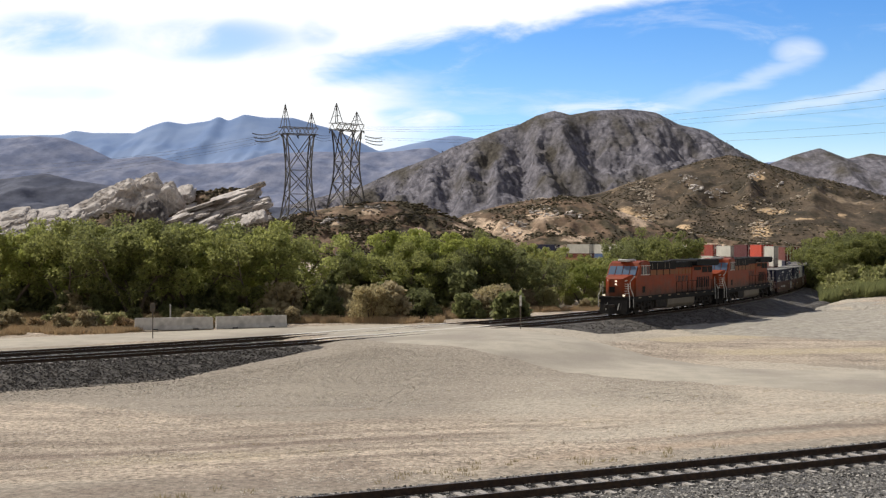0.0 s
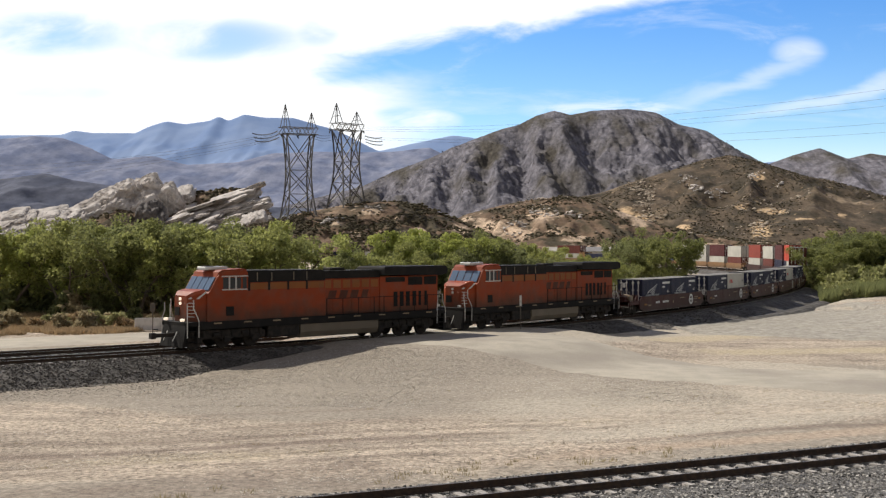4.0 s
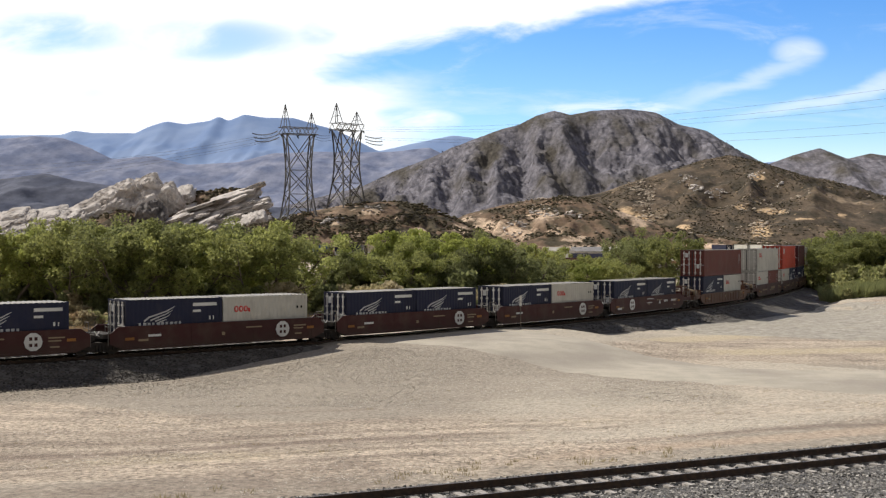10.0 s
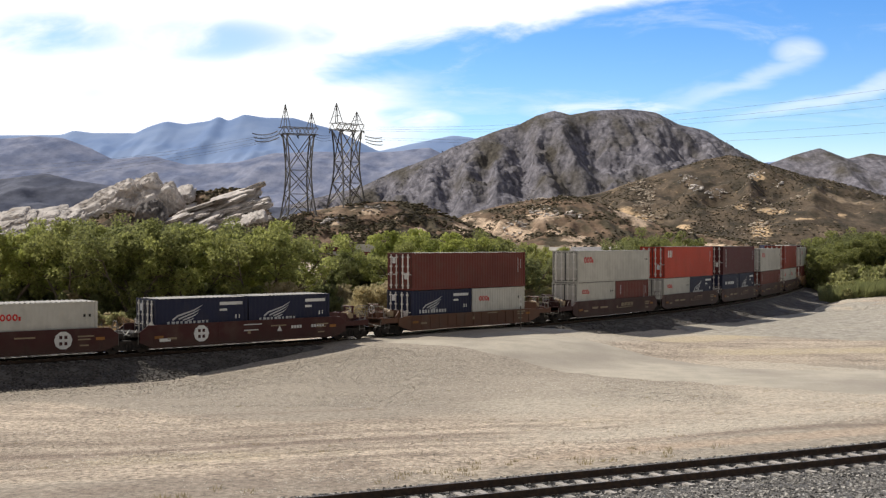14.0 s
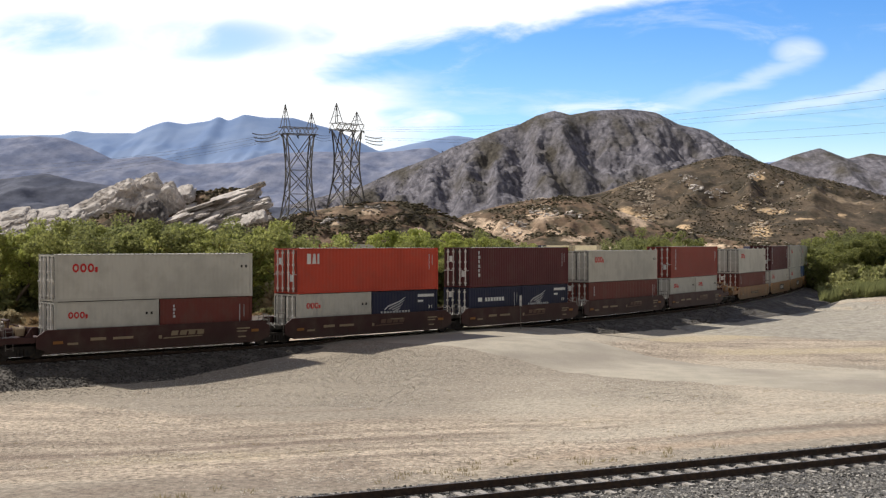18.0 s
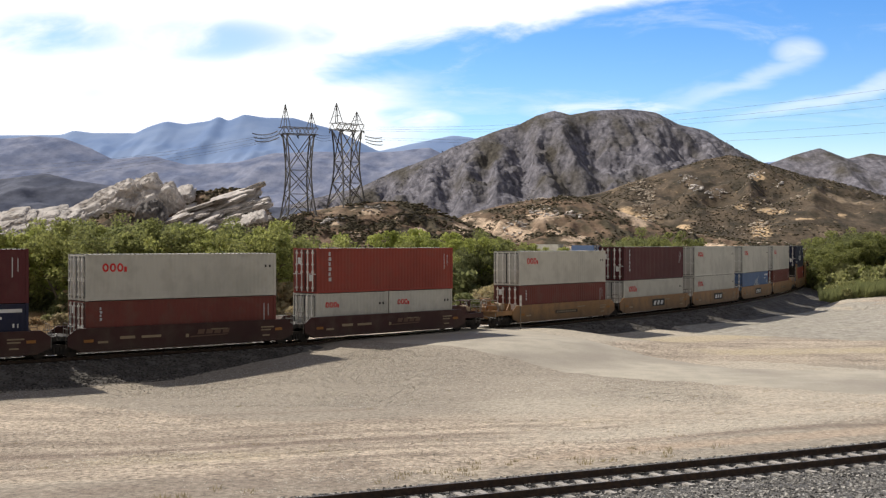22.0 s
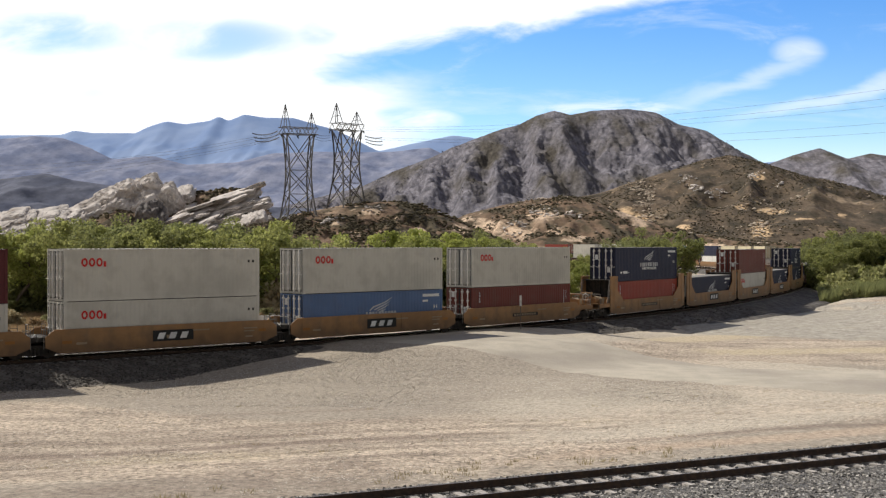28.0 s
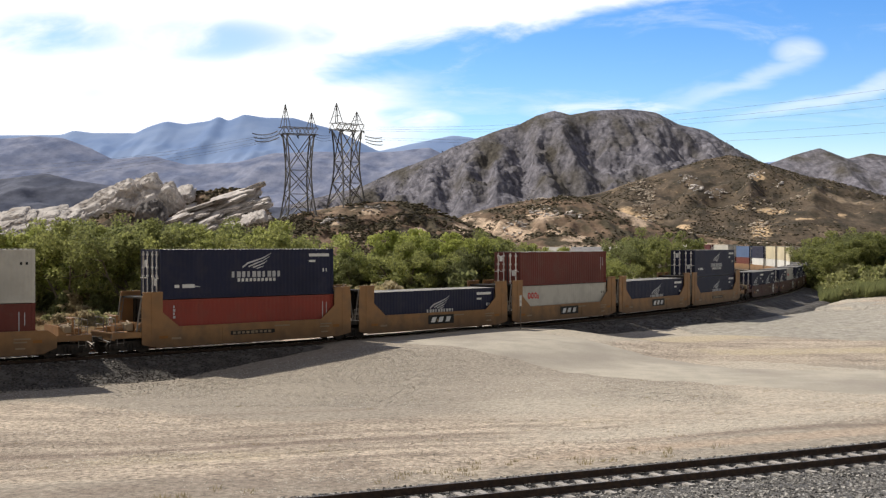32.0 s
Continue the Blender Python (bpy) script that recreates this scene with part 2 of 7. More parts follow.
M["leaf_dry"] = foliage("dry_twig", (0.28, 0.23, 0.14), (0.54, 0.46, 0.29), 0.5)
M["leaf_tan"] = foliage("tan_brush", (0.4, 0.34, 0.19), (0.72, 0.62, 0.37), 0.6)
M["leaf_sage"] = foliage("sage_leaf", (0.25, 0.25, 0.12), (0.52, 0.5, 0.25), 0.45)
M["grass_dry"] = foliage("dry_grass", (0.33, 0.24, 0.14), (0.6, 0.45, 0.28), 0.4)
M["scrub"] = surface("hill_scrub", (0.09, 0.08, 0.052), (0.14, 0.118, 0.078), scale=0.4, rough=0.95, world=True, spec=0.05)
M["hill"] = surface("scrub_hill", (0.2, 0.14, 0.098), (0.085, 0.072, 0.05), scale=0.11, detail=13, low=0.42, high=0.58, third=(0.44, 0.33, 0.24), scale3=0.03, low3=0.57, high3=0.68, bump=0.9, bump_scale=0.25, dist=1.2, world=True, stretch=(1, 0.5, 1.2), rough=0.95, spec=0.05, grain=0.3, grain_scale=0.8)
M["hill_green"] = surface("chaparral_hill", (0.135, 0.104, 0.076), (0.064, 0.055, 0.042), scale=0.07, detail=13, low=0.4, high=0.62, third=(0.3, 0.23, 0.16), scale3=0.014, low3=0.62, high3=0.7, bump=0.6, bump_scale=0.15, dist=2.0, world=True, stretch=(1, 0.4, 1.2), rough=0.95, spec=0.05, grain=0.4, grain_scale=0.5)
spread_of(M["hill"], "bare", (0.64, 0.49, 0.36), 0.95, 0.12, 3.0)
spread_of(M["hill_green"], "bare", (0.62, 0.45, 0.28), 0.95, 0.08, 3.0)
# blue distance haze is put into these four base colours, and glow into two
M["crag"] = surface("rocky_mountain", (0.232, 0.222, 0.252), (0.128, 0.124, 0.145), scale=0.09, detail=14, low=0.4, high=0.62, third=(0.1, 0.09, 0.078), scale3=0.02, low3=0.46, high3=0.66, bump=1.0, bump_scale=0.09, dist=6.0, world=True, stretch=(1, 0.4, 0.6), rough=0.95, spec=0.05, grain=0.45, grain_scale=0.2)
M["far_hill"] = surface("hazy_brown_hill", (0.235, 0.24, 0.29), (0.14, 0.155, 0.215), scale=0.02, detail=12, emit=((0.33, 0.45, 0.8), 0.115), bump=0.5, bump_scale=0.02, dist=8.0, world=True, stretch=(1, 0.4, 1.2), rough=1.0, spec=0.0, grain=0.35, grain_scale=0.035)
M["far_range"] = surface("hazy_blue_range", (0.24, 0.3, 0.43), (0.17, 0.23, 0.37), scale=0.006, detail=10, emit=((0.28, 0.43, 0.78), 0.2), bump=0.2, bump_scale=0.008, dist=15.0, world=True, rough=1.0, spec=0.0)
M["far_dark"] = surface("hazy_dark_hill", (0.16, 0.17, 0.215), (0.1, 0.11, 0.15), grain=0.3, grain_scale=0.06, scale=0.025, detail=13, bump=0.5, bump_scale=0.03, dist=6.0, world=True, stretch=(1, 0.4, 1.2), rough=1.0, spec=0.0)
M["sandstone"] = surface("pale_sandstone", (0.7, 0.65, 0.615), (0.52, 0.475, 0.445), scale=0.16, detail=10, third=(0.29, 0.25, 0.22), scale3=0.09, low3=0.55, high3=0.7, bump=0.8, bump_scale=0.4, dist=1.0, world=True, rough=0.95, spec=0.1)
M["boulder"] = surface("tan_boulder", (0.6, 0.51, 0.41), (0.43, 0.36, 0.29), scale=0.3, detail=8, bump=0.6, bump_scale=0.5, dist=0.5, world=True, rough=0.95, spec=0.1)
# a darker copy of the sandstone, with a steep face's shade in its colour
M["rock_shade"] = surface("painted_rock_shade", (0.2, 0.185, 0.18), (0.12, 0.11, 0.108), scale=0.2, detail=10, bump=0.8, bump_scale=0.4, dist=1.0, world=True, rough=0.9, spec=0.15)
# the wide spread of tones paints some members as lit, others as unlit
M["steel"] = surface("galvanised_steel", (0.16, 0.155, 0.15), (0.08, 0.077, 0.075), scale=0.5, rough=0.55, metal=0.35, vary=0.7)
M["wire"] = surface("conductor", (0.05, 0.052, 0.056), rough=0.7)


# ---------------------------------------------------------------- mesh helpers
def mesh_of(name, bm, *mats):
    me = bpy.data.meshes.new(name)
    bm.to_mesh(me)
    bm.free()
    for m in mats:
        me.materials.append(m)
    return me


def part(name, bm, material, parent, label="", at=None):
    """Links a bmesh, or a mesh already made, as one object under a thing."""
    me = bm if isinstance(bm, bpy.types.Mesh) else mesh_of(name, bm, *(material if isinstance(material, tuple) else (material,)))
    ob = new(name, me)
    if parent:
        ob.parent = parent
    if at is not None:
        ob.matrix_basis = at
    if label:
        tagged(ob, label)
    return ob


def box(bm, x0, x1, y0, y1, z0, z1, bevel=0.0, mat=0):
    vs = [bm.verts.new((x, y, z)) for x in (x0, x1) for y in (y0, y1) for z in (z0, z1)]
    fs = [bm.faces.new([vs[k] for k in f]) for f in ((0, 1, 3, 2), (4, 6, 7, 5), (0, 4, 5, 1), (2, 3, 7, 6), (0, 2, 6, 4), (1, 5, 7, 3))]
    for f in fs:
        f.material_index = mat
    if bevel:
        es = list({e for f in fs for e in f.edges})
        bmesh.ops.bevel(bm, geom=es, offset=bevel, segments=1, affect="EDGES")
    return vs


def prism(bm, outline, y0, y1, mat=0):
    """An outline of (x, z) points drawn out from y0 to y1."""
    a = [bm.verts.new((x, y0, z)) for x, z in outline]
    b = [bm.verts.new((x, y1, z)) for x, z in outline]
    k = len(outline)
    fs = [bm.faces.new(a), bm.faces.new(b[::-1])]
    for i in range(k):
        fs.append(bm.faces.new((a[i], b[i], b[(i + 1) % k], a[(i + 1) % k])))
    for f in fs:
        f.material_index = mat
    return fs


def rod(bm, p, q, r, sides=6, r2=None, mat=0):
    p, q = Vector(p), Vector(q)
    d = (q - p).normalized()
    a = d.orthogonal().normalized()
    b = d.cross(a)
    r2 = r if r2 is None else r2
    ring = [[bm.verts.new(c + (a * math.cos(k * math.tau / sides) + b * math.sin(k * math.tau / sides)) * rr) for k in range(sides)] for c, rr in ((p, r), (q, r2))]
    for k in range(sides):
        f = bm.faces.new((ring[0][k], ring[0][(k + 1) % sides], ring[1][(k + 1) % sides], ring[1][k]))
        f.material_index = mat
    for rg in (ring[0][::-1], ring[1]):
        bm.faces.new(rg).material_index = mat


def fixed(bm):
    bmesh.ops.recalc_face_normals(bm, faces=bm.faces)
    return bm


# ---------------------------------------------------------------- the track's curve
HEAD = (0.6687, 0.566, -0.071, -0.022)


def heading(s):
    u = np.clip(s, -60, 90) / 100
    th = HEAD[0] + HEAD[1] * u + HEAD[2] * u * u + HEAD[3] * u ** 3
    th = th + 0.30 * np.clip(s - 90, 0, 80) / 100 + 0.35 * np.clip(s - 170, 0, 90) / 100 + 0.5 * np.clip(s - 260, 0, 220) / 100
    return th + 0.35 * np.minimum(s + 60, 0) / 100


ARC = np.arange(-420, 720.01, 0.5)
_th = heading(ARC)
_cx = np.concatenate([[0], np.cumsum((np.cos(_th)[1:] + np.cos(_th)[:-1]) / 2 * 0.5)])
_cy = np.concatenate([[0], np.cumsum((np.sin(_th)[1:] + np.sin(_th)[:-1]) / 2 * 0.5)])
CX = _cx - np.interp(0, ARC, _cx) - 19.117
CY = _cy - np.interp(0, ARC, _cy) + 66.7125


def on_track(s, lat=0.0):
    """The place and heading at arc length s; lat metres to the camera's side."""
    x, y, t = float(np.interp(s, ARC, CX)), float(np.interp(s, ARC, CY)), float(np.interp(s, ARC, _th))
    return x + lat * math.sin(t), y - lat * math.cos(t), t


def lat_of(x, y):
    """For arrays of places: the nearest arc length and the signed distance to the camera's side."""
    k = np.argmin((CX[None, ::4] - x[:, None]) ** 2 + (CY[None, ::4] - y[:, None]) ** 2, axis=1) * 4
    ahead = (x - CX[k]) * np.cos(_th[k]) + (y - CY[k]) * np.sin(_th[k])
    s = ARC[k] + np.clip(ahead, -1.2, 1.2)
    t = np.interp(s, ARC, _th)
    return s, (x - np.interp(s, ARC, CX)) * np.sin(t) - (y - np.interp(s, ARC, CY)) * np.cos(t)


# the straight near track
NEAR_P, NEAR_A = Vector((0.0, 29.7, 0.0)), math.atan2(6.5, 13.95)
NEAR_D, NEAR_N = Vector((math.cos(NEAR_A), math.sin(NEAR_A), 0)), Vector((math.sin(NEAR_A), -math.cos(NEAR_A), 0))


# ---------------------------------------------------------------- land
def smooth(a, b, x):
    t = np.clip((x - a) / (b - a), 0, 1)
    return t * t * (3 - 2 * t)


def ground_height(x, y):
    """The plain: it falls away from the tracks on the near side and climbs to the crossing and to the pad inside the curve."""
    s, lat = lat_of(x, y)
    z = np.full_like(x, -1.0)
    z += 0.65 * smooth(48, 36, y - 0.466 * x)
    # the foot of the bank along the tracks: low on both sides of the crossing, where the dirt climbs to the rails
    foot = np.interp(s, (-60, 2, 8, 11, 17, 25, 33, 40, 54, 70, 90), (-1.2, -1.2, -0.78, -0.55, -0.05, 0.02, -0.4, -1.03, -1.1, -1.2, -1.45))
    z += (foot - z) * smooth(18, 8.5, lat) * smooth(-9, -6, lat)
    z += np.clip(7.6 - lat, 0, 3.9) * (0.02 * smooth(15, 5, s) + 0.05 * smooth(33, 41, s)) * (lat > 0)
    # the crossing itself is level with the rails
    cross = smooth(12.5, 16.5, s) * smooth(38, 32.5, s) * smooth(10, 4.5, np.abs(lat))
    z = z * (1 - cross) + (-0.05) * cross
    pad = smooth(24, 40, x - 0.1 * y) * np.where(s > 90, smooth(5.5, 8.5, lat), smooth(9, 18, lat)) * smooth(70, 95, y)
    z += pad * 0.9
    # the far bank of the second track lies nearly level with the rails
    z += (-0.3 - z) * smooth(-5.5, -8.5, lat) * (s < 60) * smooth(-60, -45, s) * smooth(130, 112, y)
    z = np.where((y > 190), np.minimum(z, -0.9), z)
    return z


def ripple(a, b):
    return 0.07 * noise.noise((a * 0.16, b * 0.16, 0)) + 0.03 * noise.noise((a * 0.6, b * 0.6, 3))


def spread(segments):
    out = []
    for a, b, k in segments:
        out += list(np.linspace(a, b, k, endpoint=False))
    return out + [segments[-1][1]]


def build_ground():
    xs = np.array(spread([(-3500, -400, 12), (-400, -90, 14), (-90, -34, 28), (-34, 70, 150), (70, 120, 25), (120, 500, 14), (500, 3500, 12)]))
    ys = np.array(spread([(-300, 0, 8), (0, 20, 8), (20, 70, 130), (70, 130, 80), (130, 200, 50), (200, 420, 20), (420, 4900, 22)]))
    gx, gy = np.meshgrid(xs, ys)
    fx, fy = gx.ravel(), gy.ravel()
    z = ground_height(fx, fy)
    v = []
    for a, b, c in zip(fx, fy, z):
        k = 1.0 if b < 220 else 0.0
        c += k * ripple(a, b)
        v.append((a, b, c))
    w = len(xs)
    f = [(j * w + i, j * w + i + 1, (j + 1) * w + i + 1, (j + 1) * w + i) for j in range(len(ys) - 1) for i in range(w - 1)]
    me = bpy.data.meshes.new("ground")
    me.from_pydata(v, [], f)
    me.materials.append(M["dirt"])
    me.polygons.foreach_set("use_smooth", [True] * len(f))
    s, lat = lat_of(fx, fy)
    off = (fx - NEAR_P.x) * NEAR_N.x + (fy - NEAR_P.y) * NEAR_N.y
    wob = np.array([noise.noise((a * 0.09, b * 0.09, 4)) for a, b in zip(fx, fy)])
    wide = np.array([noise.noise((a * 0.05, b * 0.11, 14)) for a, b in zip(fx, fy)])
    gravel = smooth(13, 6.0, lat + 3 * wob) * (s < 45) * (lat > 0) + 0.75 * smooth(16, 9, np.hypot((fx + 1) * 0.8, fy - 61)) + 0.75 * smooth(0.08, 0.4, wide)
    across = fy - 0.22 * fx + 2.2 * wob + 0.8 * wide
    rut = sum(k * np.exp(-((across - c) / w) ** 2) for c, w, k in ((43.0, 0.9, 1.0), (39.8, 0.6, 0.9), (41.4, 0.4, 0.5), (45.4, 0.5, 0.6), (47.8, 0.7, 0.45), (51.5, 0.6, 0.4), (37.6, 0.5, 0.5))) * (0.5 + 1.5 * np.clip(wide + 0.25, 0, 0.6)) * (0.55 + 0.45 * smooth(6, -8, fx))
    rut += 0.5 * smooth(-8.5, -5.5, off + 1.5 * wob) * smooth(3, -3, fx)
    red = 0.85 * np.exp(-((off + 4.4 + 0.8 * wob) / 0.8) ** 2) * smooth(-2, 5, fx) * (0.6 + wide)
    dust = smooth(-4, 8, fx + 5 * wob) * smooth(-5, -8, off) * smooth(15, 9, lat * (s > 30)) * (0.6 + wide)
    straw = smooth(0.0, 0.4, -wide) * smooth(-6, -9, off) * smooth(-26, -20, off) * 0.9
    straw += 0.95 * np.exp(-((lat - 11 - 3 * wob) / 3.5) ** 2) * smooth(33, 38, s) * smooth(62, 48, s) + 0.9 * np.exp(-((fy - 78.5 - 0.05 * (fx - 20) - 2 * wob) / 2.6) ** 2) * smooth(14, 20, fx)
    for key, val in (("gravel", gravel), ("rut", rut), ("straw", straw), ("red", red), ("dust", dust)):
        me.attributes.new(key, "FLOAT", "POINT").data.foreach_set("value", np.clip(val, 0, 1).astype(np.float32))
    tagged(new("ground", me), "pale dry dirt and gravel ground, rutted by tyres", "ground", kind="structure")


build_ground()


def strip(name, lefts, rights, lift, material, label, kind="structure", category="road", rows=24):
    """A surface laid over the ground between two edges given as a few points each."""
    def along(pts, t):
        k = np.linspace(0, 1, len(pts))
        return np.stack([np.interp(t, k, [p[0] for p in pts]), np.interp(t, k, [p[1] for p in pts])], 1)
    t = np.linspace(0, 1, rows * 4)
    a, b = along(lefts, t), along(rights, t)
    bm = bmesh.new()
    grid = []
    for j in range(len(t)):
        row = []
        for k in np.linspace(0, 1, 12):
            p = a[j] * (1 - k) + b[j] * k
            q = p + 0.25 * np.array([noise.noise((p[0] * 0.5, p[1] * 0.5, 1)), noise.noise((p[0] * 0.5, p[1] * 0.5, 5))]) * (1 if k in (0, 1) else 0)
            h = float(ground_height(np.array([q[0]]), np.array([q[1]]))[0])
            edge = 0.0 if 0.05 < k < 0.95 else 0.07
            row.append(bm.verts.new((q[0], q[1], h + 0.02 + lift - edge + (0.06 * noise.noise((q[0] * 0.16, q[1] * 0.16, 0)) if k in (0, 1) else ripple(q[0], q[1])))))
        grid.append(row)
    for j in range(len(t) - 1):
        for i in range(11):
            bm.faces.new((grid[j][i], grid[j + 1][i], grid[j + 1][i + 1], grid[j][i + 1])).smooth = True
    return tagged(new(name, mesh_of(name, fixed(bm), material)), label, category, kind=kind)


# the road: over the crossing from the near right, then along the far side of the tracks
strip("road", [(36, 66.5), (25, 66.5), (17, 68.5), (11.8, 77.5), (5.5, 86), (0.5, 93), (-4, 95.5), (-12, 92.5), (-24, 85.5), (-40, 75.5)],
      [(36, 53), (21, 56), (9.7, 63), (3.9, 69), (-2.8, 74.2), (-7, 79), (-11.5, 82), (-17, 80), (-27, 73.5), (-41, 65.5)], 0.03, M["asphalt"], "worn pale grey road over the level crossing")


strip("gravel_pad", [(19, 108), (26, 117), (35, 128), (47, 145)], [(20.5, 95), (30, 87), (44, 84.5), (64, 92)], 0.01, M["gravel_pad"], "flat pad of pale grey gravel inside the curve", category="gravel")


def line_of(pts, width, lift):
    bm = bmesh.new()
    rows = []
    for j, (x, y) in enumerate(pts):
        d = Vector(pts[min(j + 1, len(pts) - 1)]) - Vector(pts[max(j - 1, 0)])
        nrm = Vector((-d.y, d.x)).normalized() * width / 2
        h = float(ground_height(np.array([x]), np.array([y]))[0]) + 0.05 + lift + ripple(x, y)
        rows.append([bm.verts.new((x + nrm.x, y + nrm.y, h)), bm.verts.new((x - nrm.x, y - nrm.y, h))])
    for a, b in zip(rows, rows[1:]):
        bm.faces.new((a[0], b[0], b[1], a[1]))
    return fixed(bm)


# pale strips over the crossing, painted in for the sheen of two rail heads
for lat in (-1.0, -5.25):
    tagged(new("crossing_panel", mesh_of("crossing_panel", line_of([on_track(s, lat)[:2] for s in np.arange(13.5, 33.0, 0.75)], 0.34, 0.02), M["rail_sheen"])), "worn pale concrete panel along a rail of the crossing", "crossing", kind="structure")


# ---------------------------------------------------------------- mountains
def ridge(name, crest, dist, depth, material, label, power=1.0, cols=260, rows=60, gully=0.0, gscale=0.01, rough=0.0, rscale=0.02, seed=0, lean=0.0, ystretch=0.45, strata=0.0, base=-3.0, back=0.35, cut=1.0, kind="structure", category="mountain", ravines=(), even=0.12):
    """A mountain whose crest runs through the given (x, z) points at the given distance; its flanks fall to the plain in front and behind."""
    cx, cz = [p[0] for p in crest], [p[1] for p in crest]
    xs = np.linspace(cx[0], cx[-1], cols)
    # a smooth curve through the points
    prof = np.interp(xs, cx, cz)
    ker = np.hanning(5)
    prof = np.convolve(np.pad(prof, len(ker) // 2, mode="edge"), ker / ker.sum(), mode="valid")
    wide = max(5, int(cols * even) | 1)
    ker = np.hanning(wide + 2)
    calm = np.convolve(np.pad(prof, len(ker) // 2, mode="edge"), ker / ker.sum(), mode="valid")
    ws = np.concatenate([np.linspace(0, 1, rows), 1 + np.linspace(0.06, back, max(4, rows // 6))])
    v = []
    for w in ws:
        keep = min(1.0, w) ** 2.5
        for x, h, c in zip(xs, prof, calm):
            h = h * keep + min(h, c) * (1 - keep)
            y = dist - depth * (1 - w)
            if w <= 1:
                g = w ** power
            else:
                g = 1 - ((w - 1) / back) ** 1.4
            amp = math.sin(min(w, 1) ** 1.3 * math.pi * 0.97) * (1 - min(w, 1) ** 7)
            p = Vector((x * gscale + lean * w, y * gscale * ystretch, seed))
            rid = 1 - abs(noise.noise(p)) * 2 - 0.6 * abs(noise.noise(p * 2.3)) - 0.3 * abs(noise.noise(p * 5.1)) + 0.33
            n2 = noise.fractal(Vector((x * rscale, y * rscale * 0.5, seed + 9)), 0.9, 2.0, 6)
            z = base + (h - base) * g + gully * amp * (rid - cut) + rough * n2 * (0.07 + amp * (1 - w * 0.5)) * (1 if w > 0.02 else 0)
            for x0, w0, x1, w1, deep, span in ravines:
                t = (w - w1) / (w0 - w1)
                if -0.1 < t < 1.15 and w <= 1:
                    off = (x - (x1 + (x0 - x1) * t) - span * 0.35 * noise.noise((w * 7, x0 * 0.1, 3))) / span
                    # steep on the shaded side, long on the lit one
                    prof_r = max(0.0, 1 - (off * 1.9 if off > 0 else -off * 0.8))
                    z -= 0.75 * deep * prof_r * prof_r * (3 - 2 * prof_r) * min(1, (1.15 - t) * 4) * min(1, (t + 0.1) * 4) * (1 - min(w, 1) ** 12)
            if strata:
                y -= strata * noise.noise((seed, 0.02 * x, (z + 0.38 * x) * 0.21)) * (1 if w > 0.02 else 0)
            v.append((x, y, z))
    f = [(j * cols + i, j * cols + i + 1, (j + 1) * cols + i + 1, (j + 1) * cols + i) for j in range(len(ws) - 1) for i in range(cols - 1)]
    me = bpy.data.meshes.new(name)
    me.from_pydata(v, [], f)
    me.materials.append(material)
    me.polygons.foreach_set("use_smooth", [True] * len(f))
    return tagged(new(name, me), label, category, kind=kind)


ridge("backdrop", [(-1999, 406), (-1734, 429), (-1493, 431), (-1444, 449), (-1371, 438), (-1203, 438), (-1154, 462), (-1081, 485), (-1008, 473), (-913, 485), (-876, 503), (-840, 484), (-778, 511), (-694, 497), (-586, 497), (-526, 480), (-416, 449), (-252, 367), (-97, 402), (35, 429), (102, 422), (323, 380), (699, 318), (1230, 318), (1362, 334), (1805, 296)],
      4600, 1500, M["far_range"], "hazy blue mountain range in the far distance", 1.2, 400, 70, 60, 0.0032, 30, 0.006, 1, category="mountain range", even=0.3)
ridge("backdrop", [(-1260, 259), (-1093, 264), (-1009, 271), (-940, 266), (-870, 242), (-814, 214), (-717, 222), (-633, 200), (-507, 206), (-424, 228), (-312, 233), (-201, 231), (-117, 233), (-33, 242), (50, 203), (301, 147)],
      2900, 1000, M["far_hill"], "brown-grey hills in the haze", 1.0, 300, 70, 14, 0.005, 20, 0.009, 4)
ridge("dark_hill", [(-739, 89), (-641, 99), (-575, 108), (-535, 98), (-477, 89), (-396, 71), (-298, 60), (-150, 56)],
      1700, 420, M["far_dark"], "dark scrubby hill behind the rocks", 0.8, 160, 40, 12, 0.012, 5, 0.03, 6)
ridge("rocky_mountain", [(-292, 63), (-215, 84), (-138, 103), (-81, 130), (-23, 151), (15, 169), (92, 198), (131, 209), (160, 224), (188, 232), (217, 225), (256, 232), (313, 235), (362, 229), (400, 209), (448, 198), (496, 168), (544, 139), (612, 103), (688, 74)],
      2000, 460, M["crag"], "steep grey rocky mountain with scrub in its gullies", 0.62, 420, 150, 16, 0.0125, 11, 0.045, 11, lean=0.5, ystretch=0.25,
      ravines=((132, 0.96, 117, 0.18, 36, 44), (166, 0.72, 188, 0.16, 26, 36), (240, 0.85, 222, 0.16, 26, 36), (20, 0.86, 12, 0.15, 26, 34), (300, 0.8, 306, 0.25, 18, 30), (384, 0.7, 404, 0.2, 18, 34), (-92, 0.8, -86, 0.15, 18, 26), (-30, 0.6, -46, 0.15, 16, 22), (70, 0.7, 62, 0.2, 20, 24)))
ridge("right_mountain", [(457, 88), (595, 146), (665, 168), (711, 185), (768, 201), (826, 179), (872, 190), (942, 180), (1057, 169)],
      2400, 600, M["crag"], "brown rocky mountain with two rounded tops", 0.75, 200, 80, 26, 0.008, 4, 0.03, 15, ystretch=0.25)
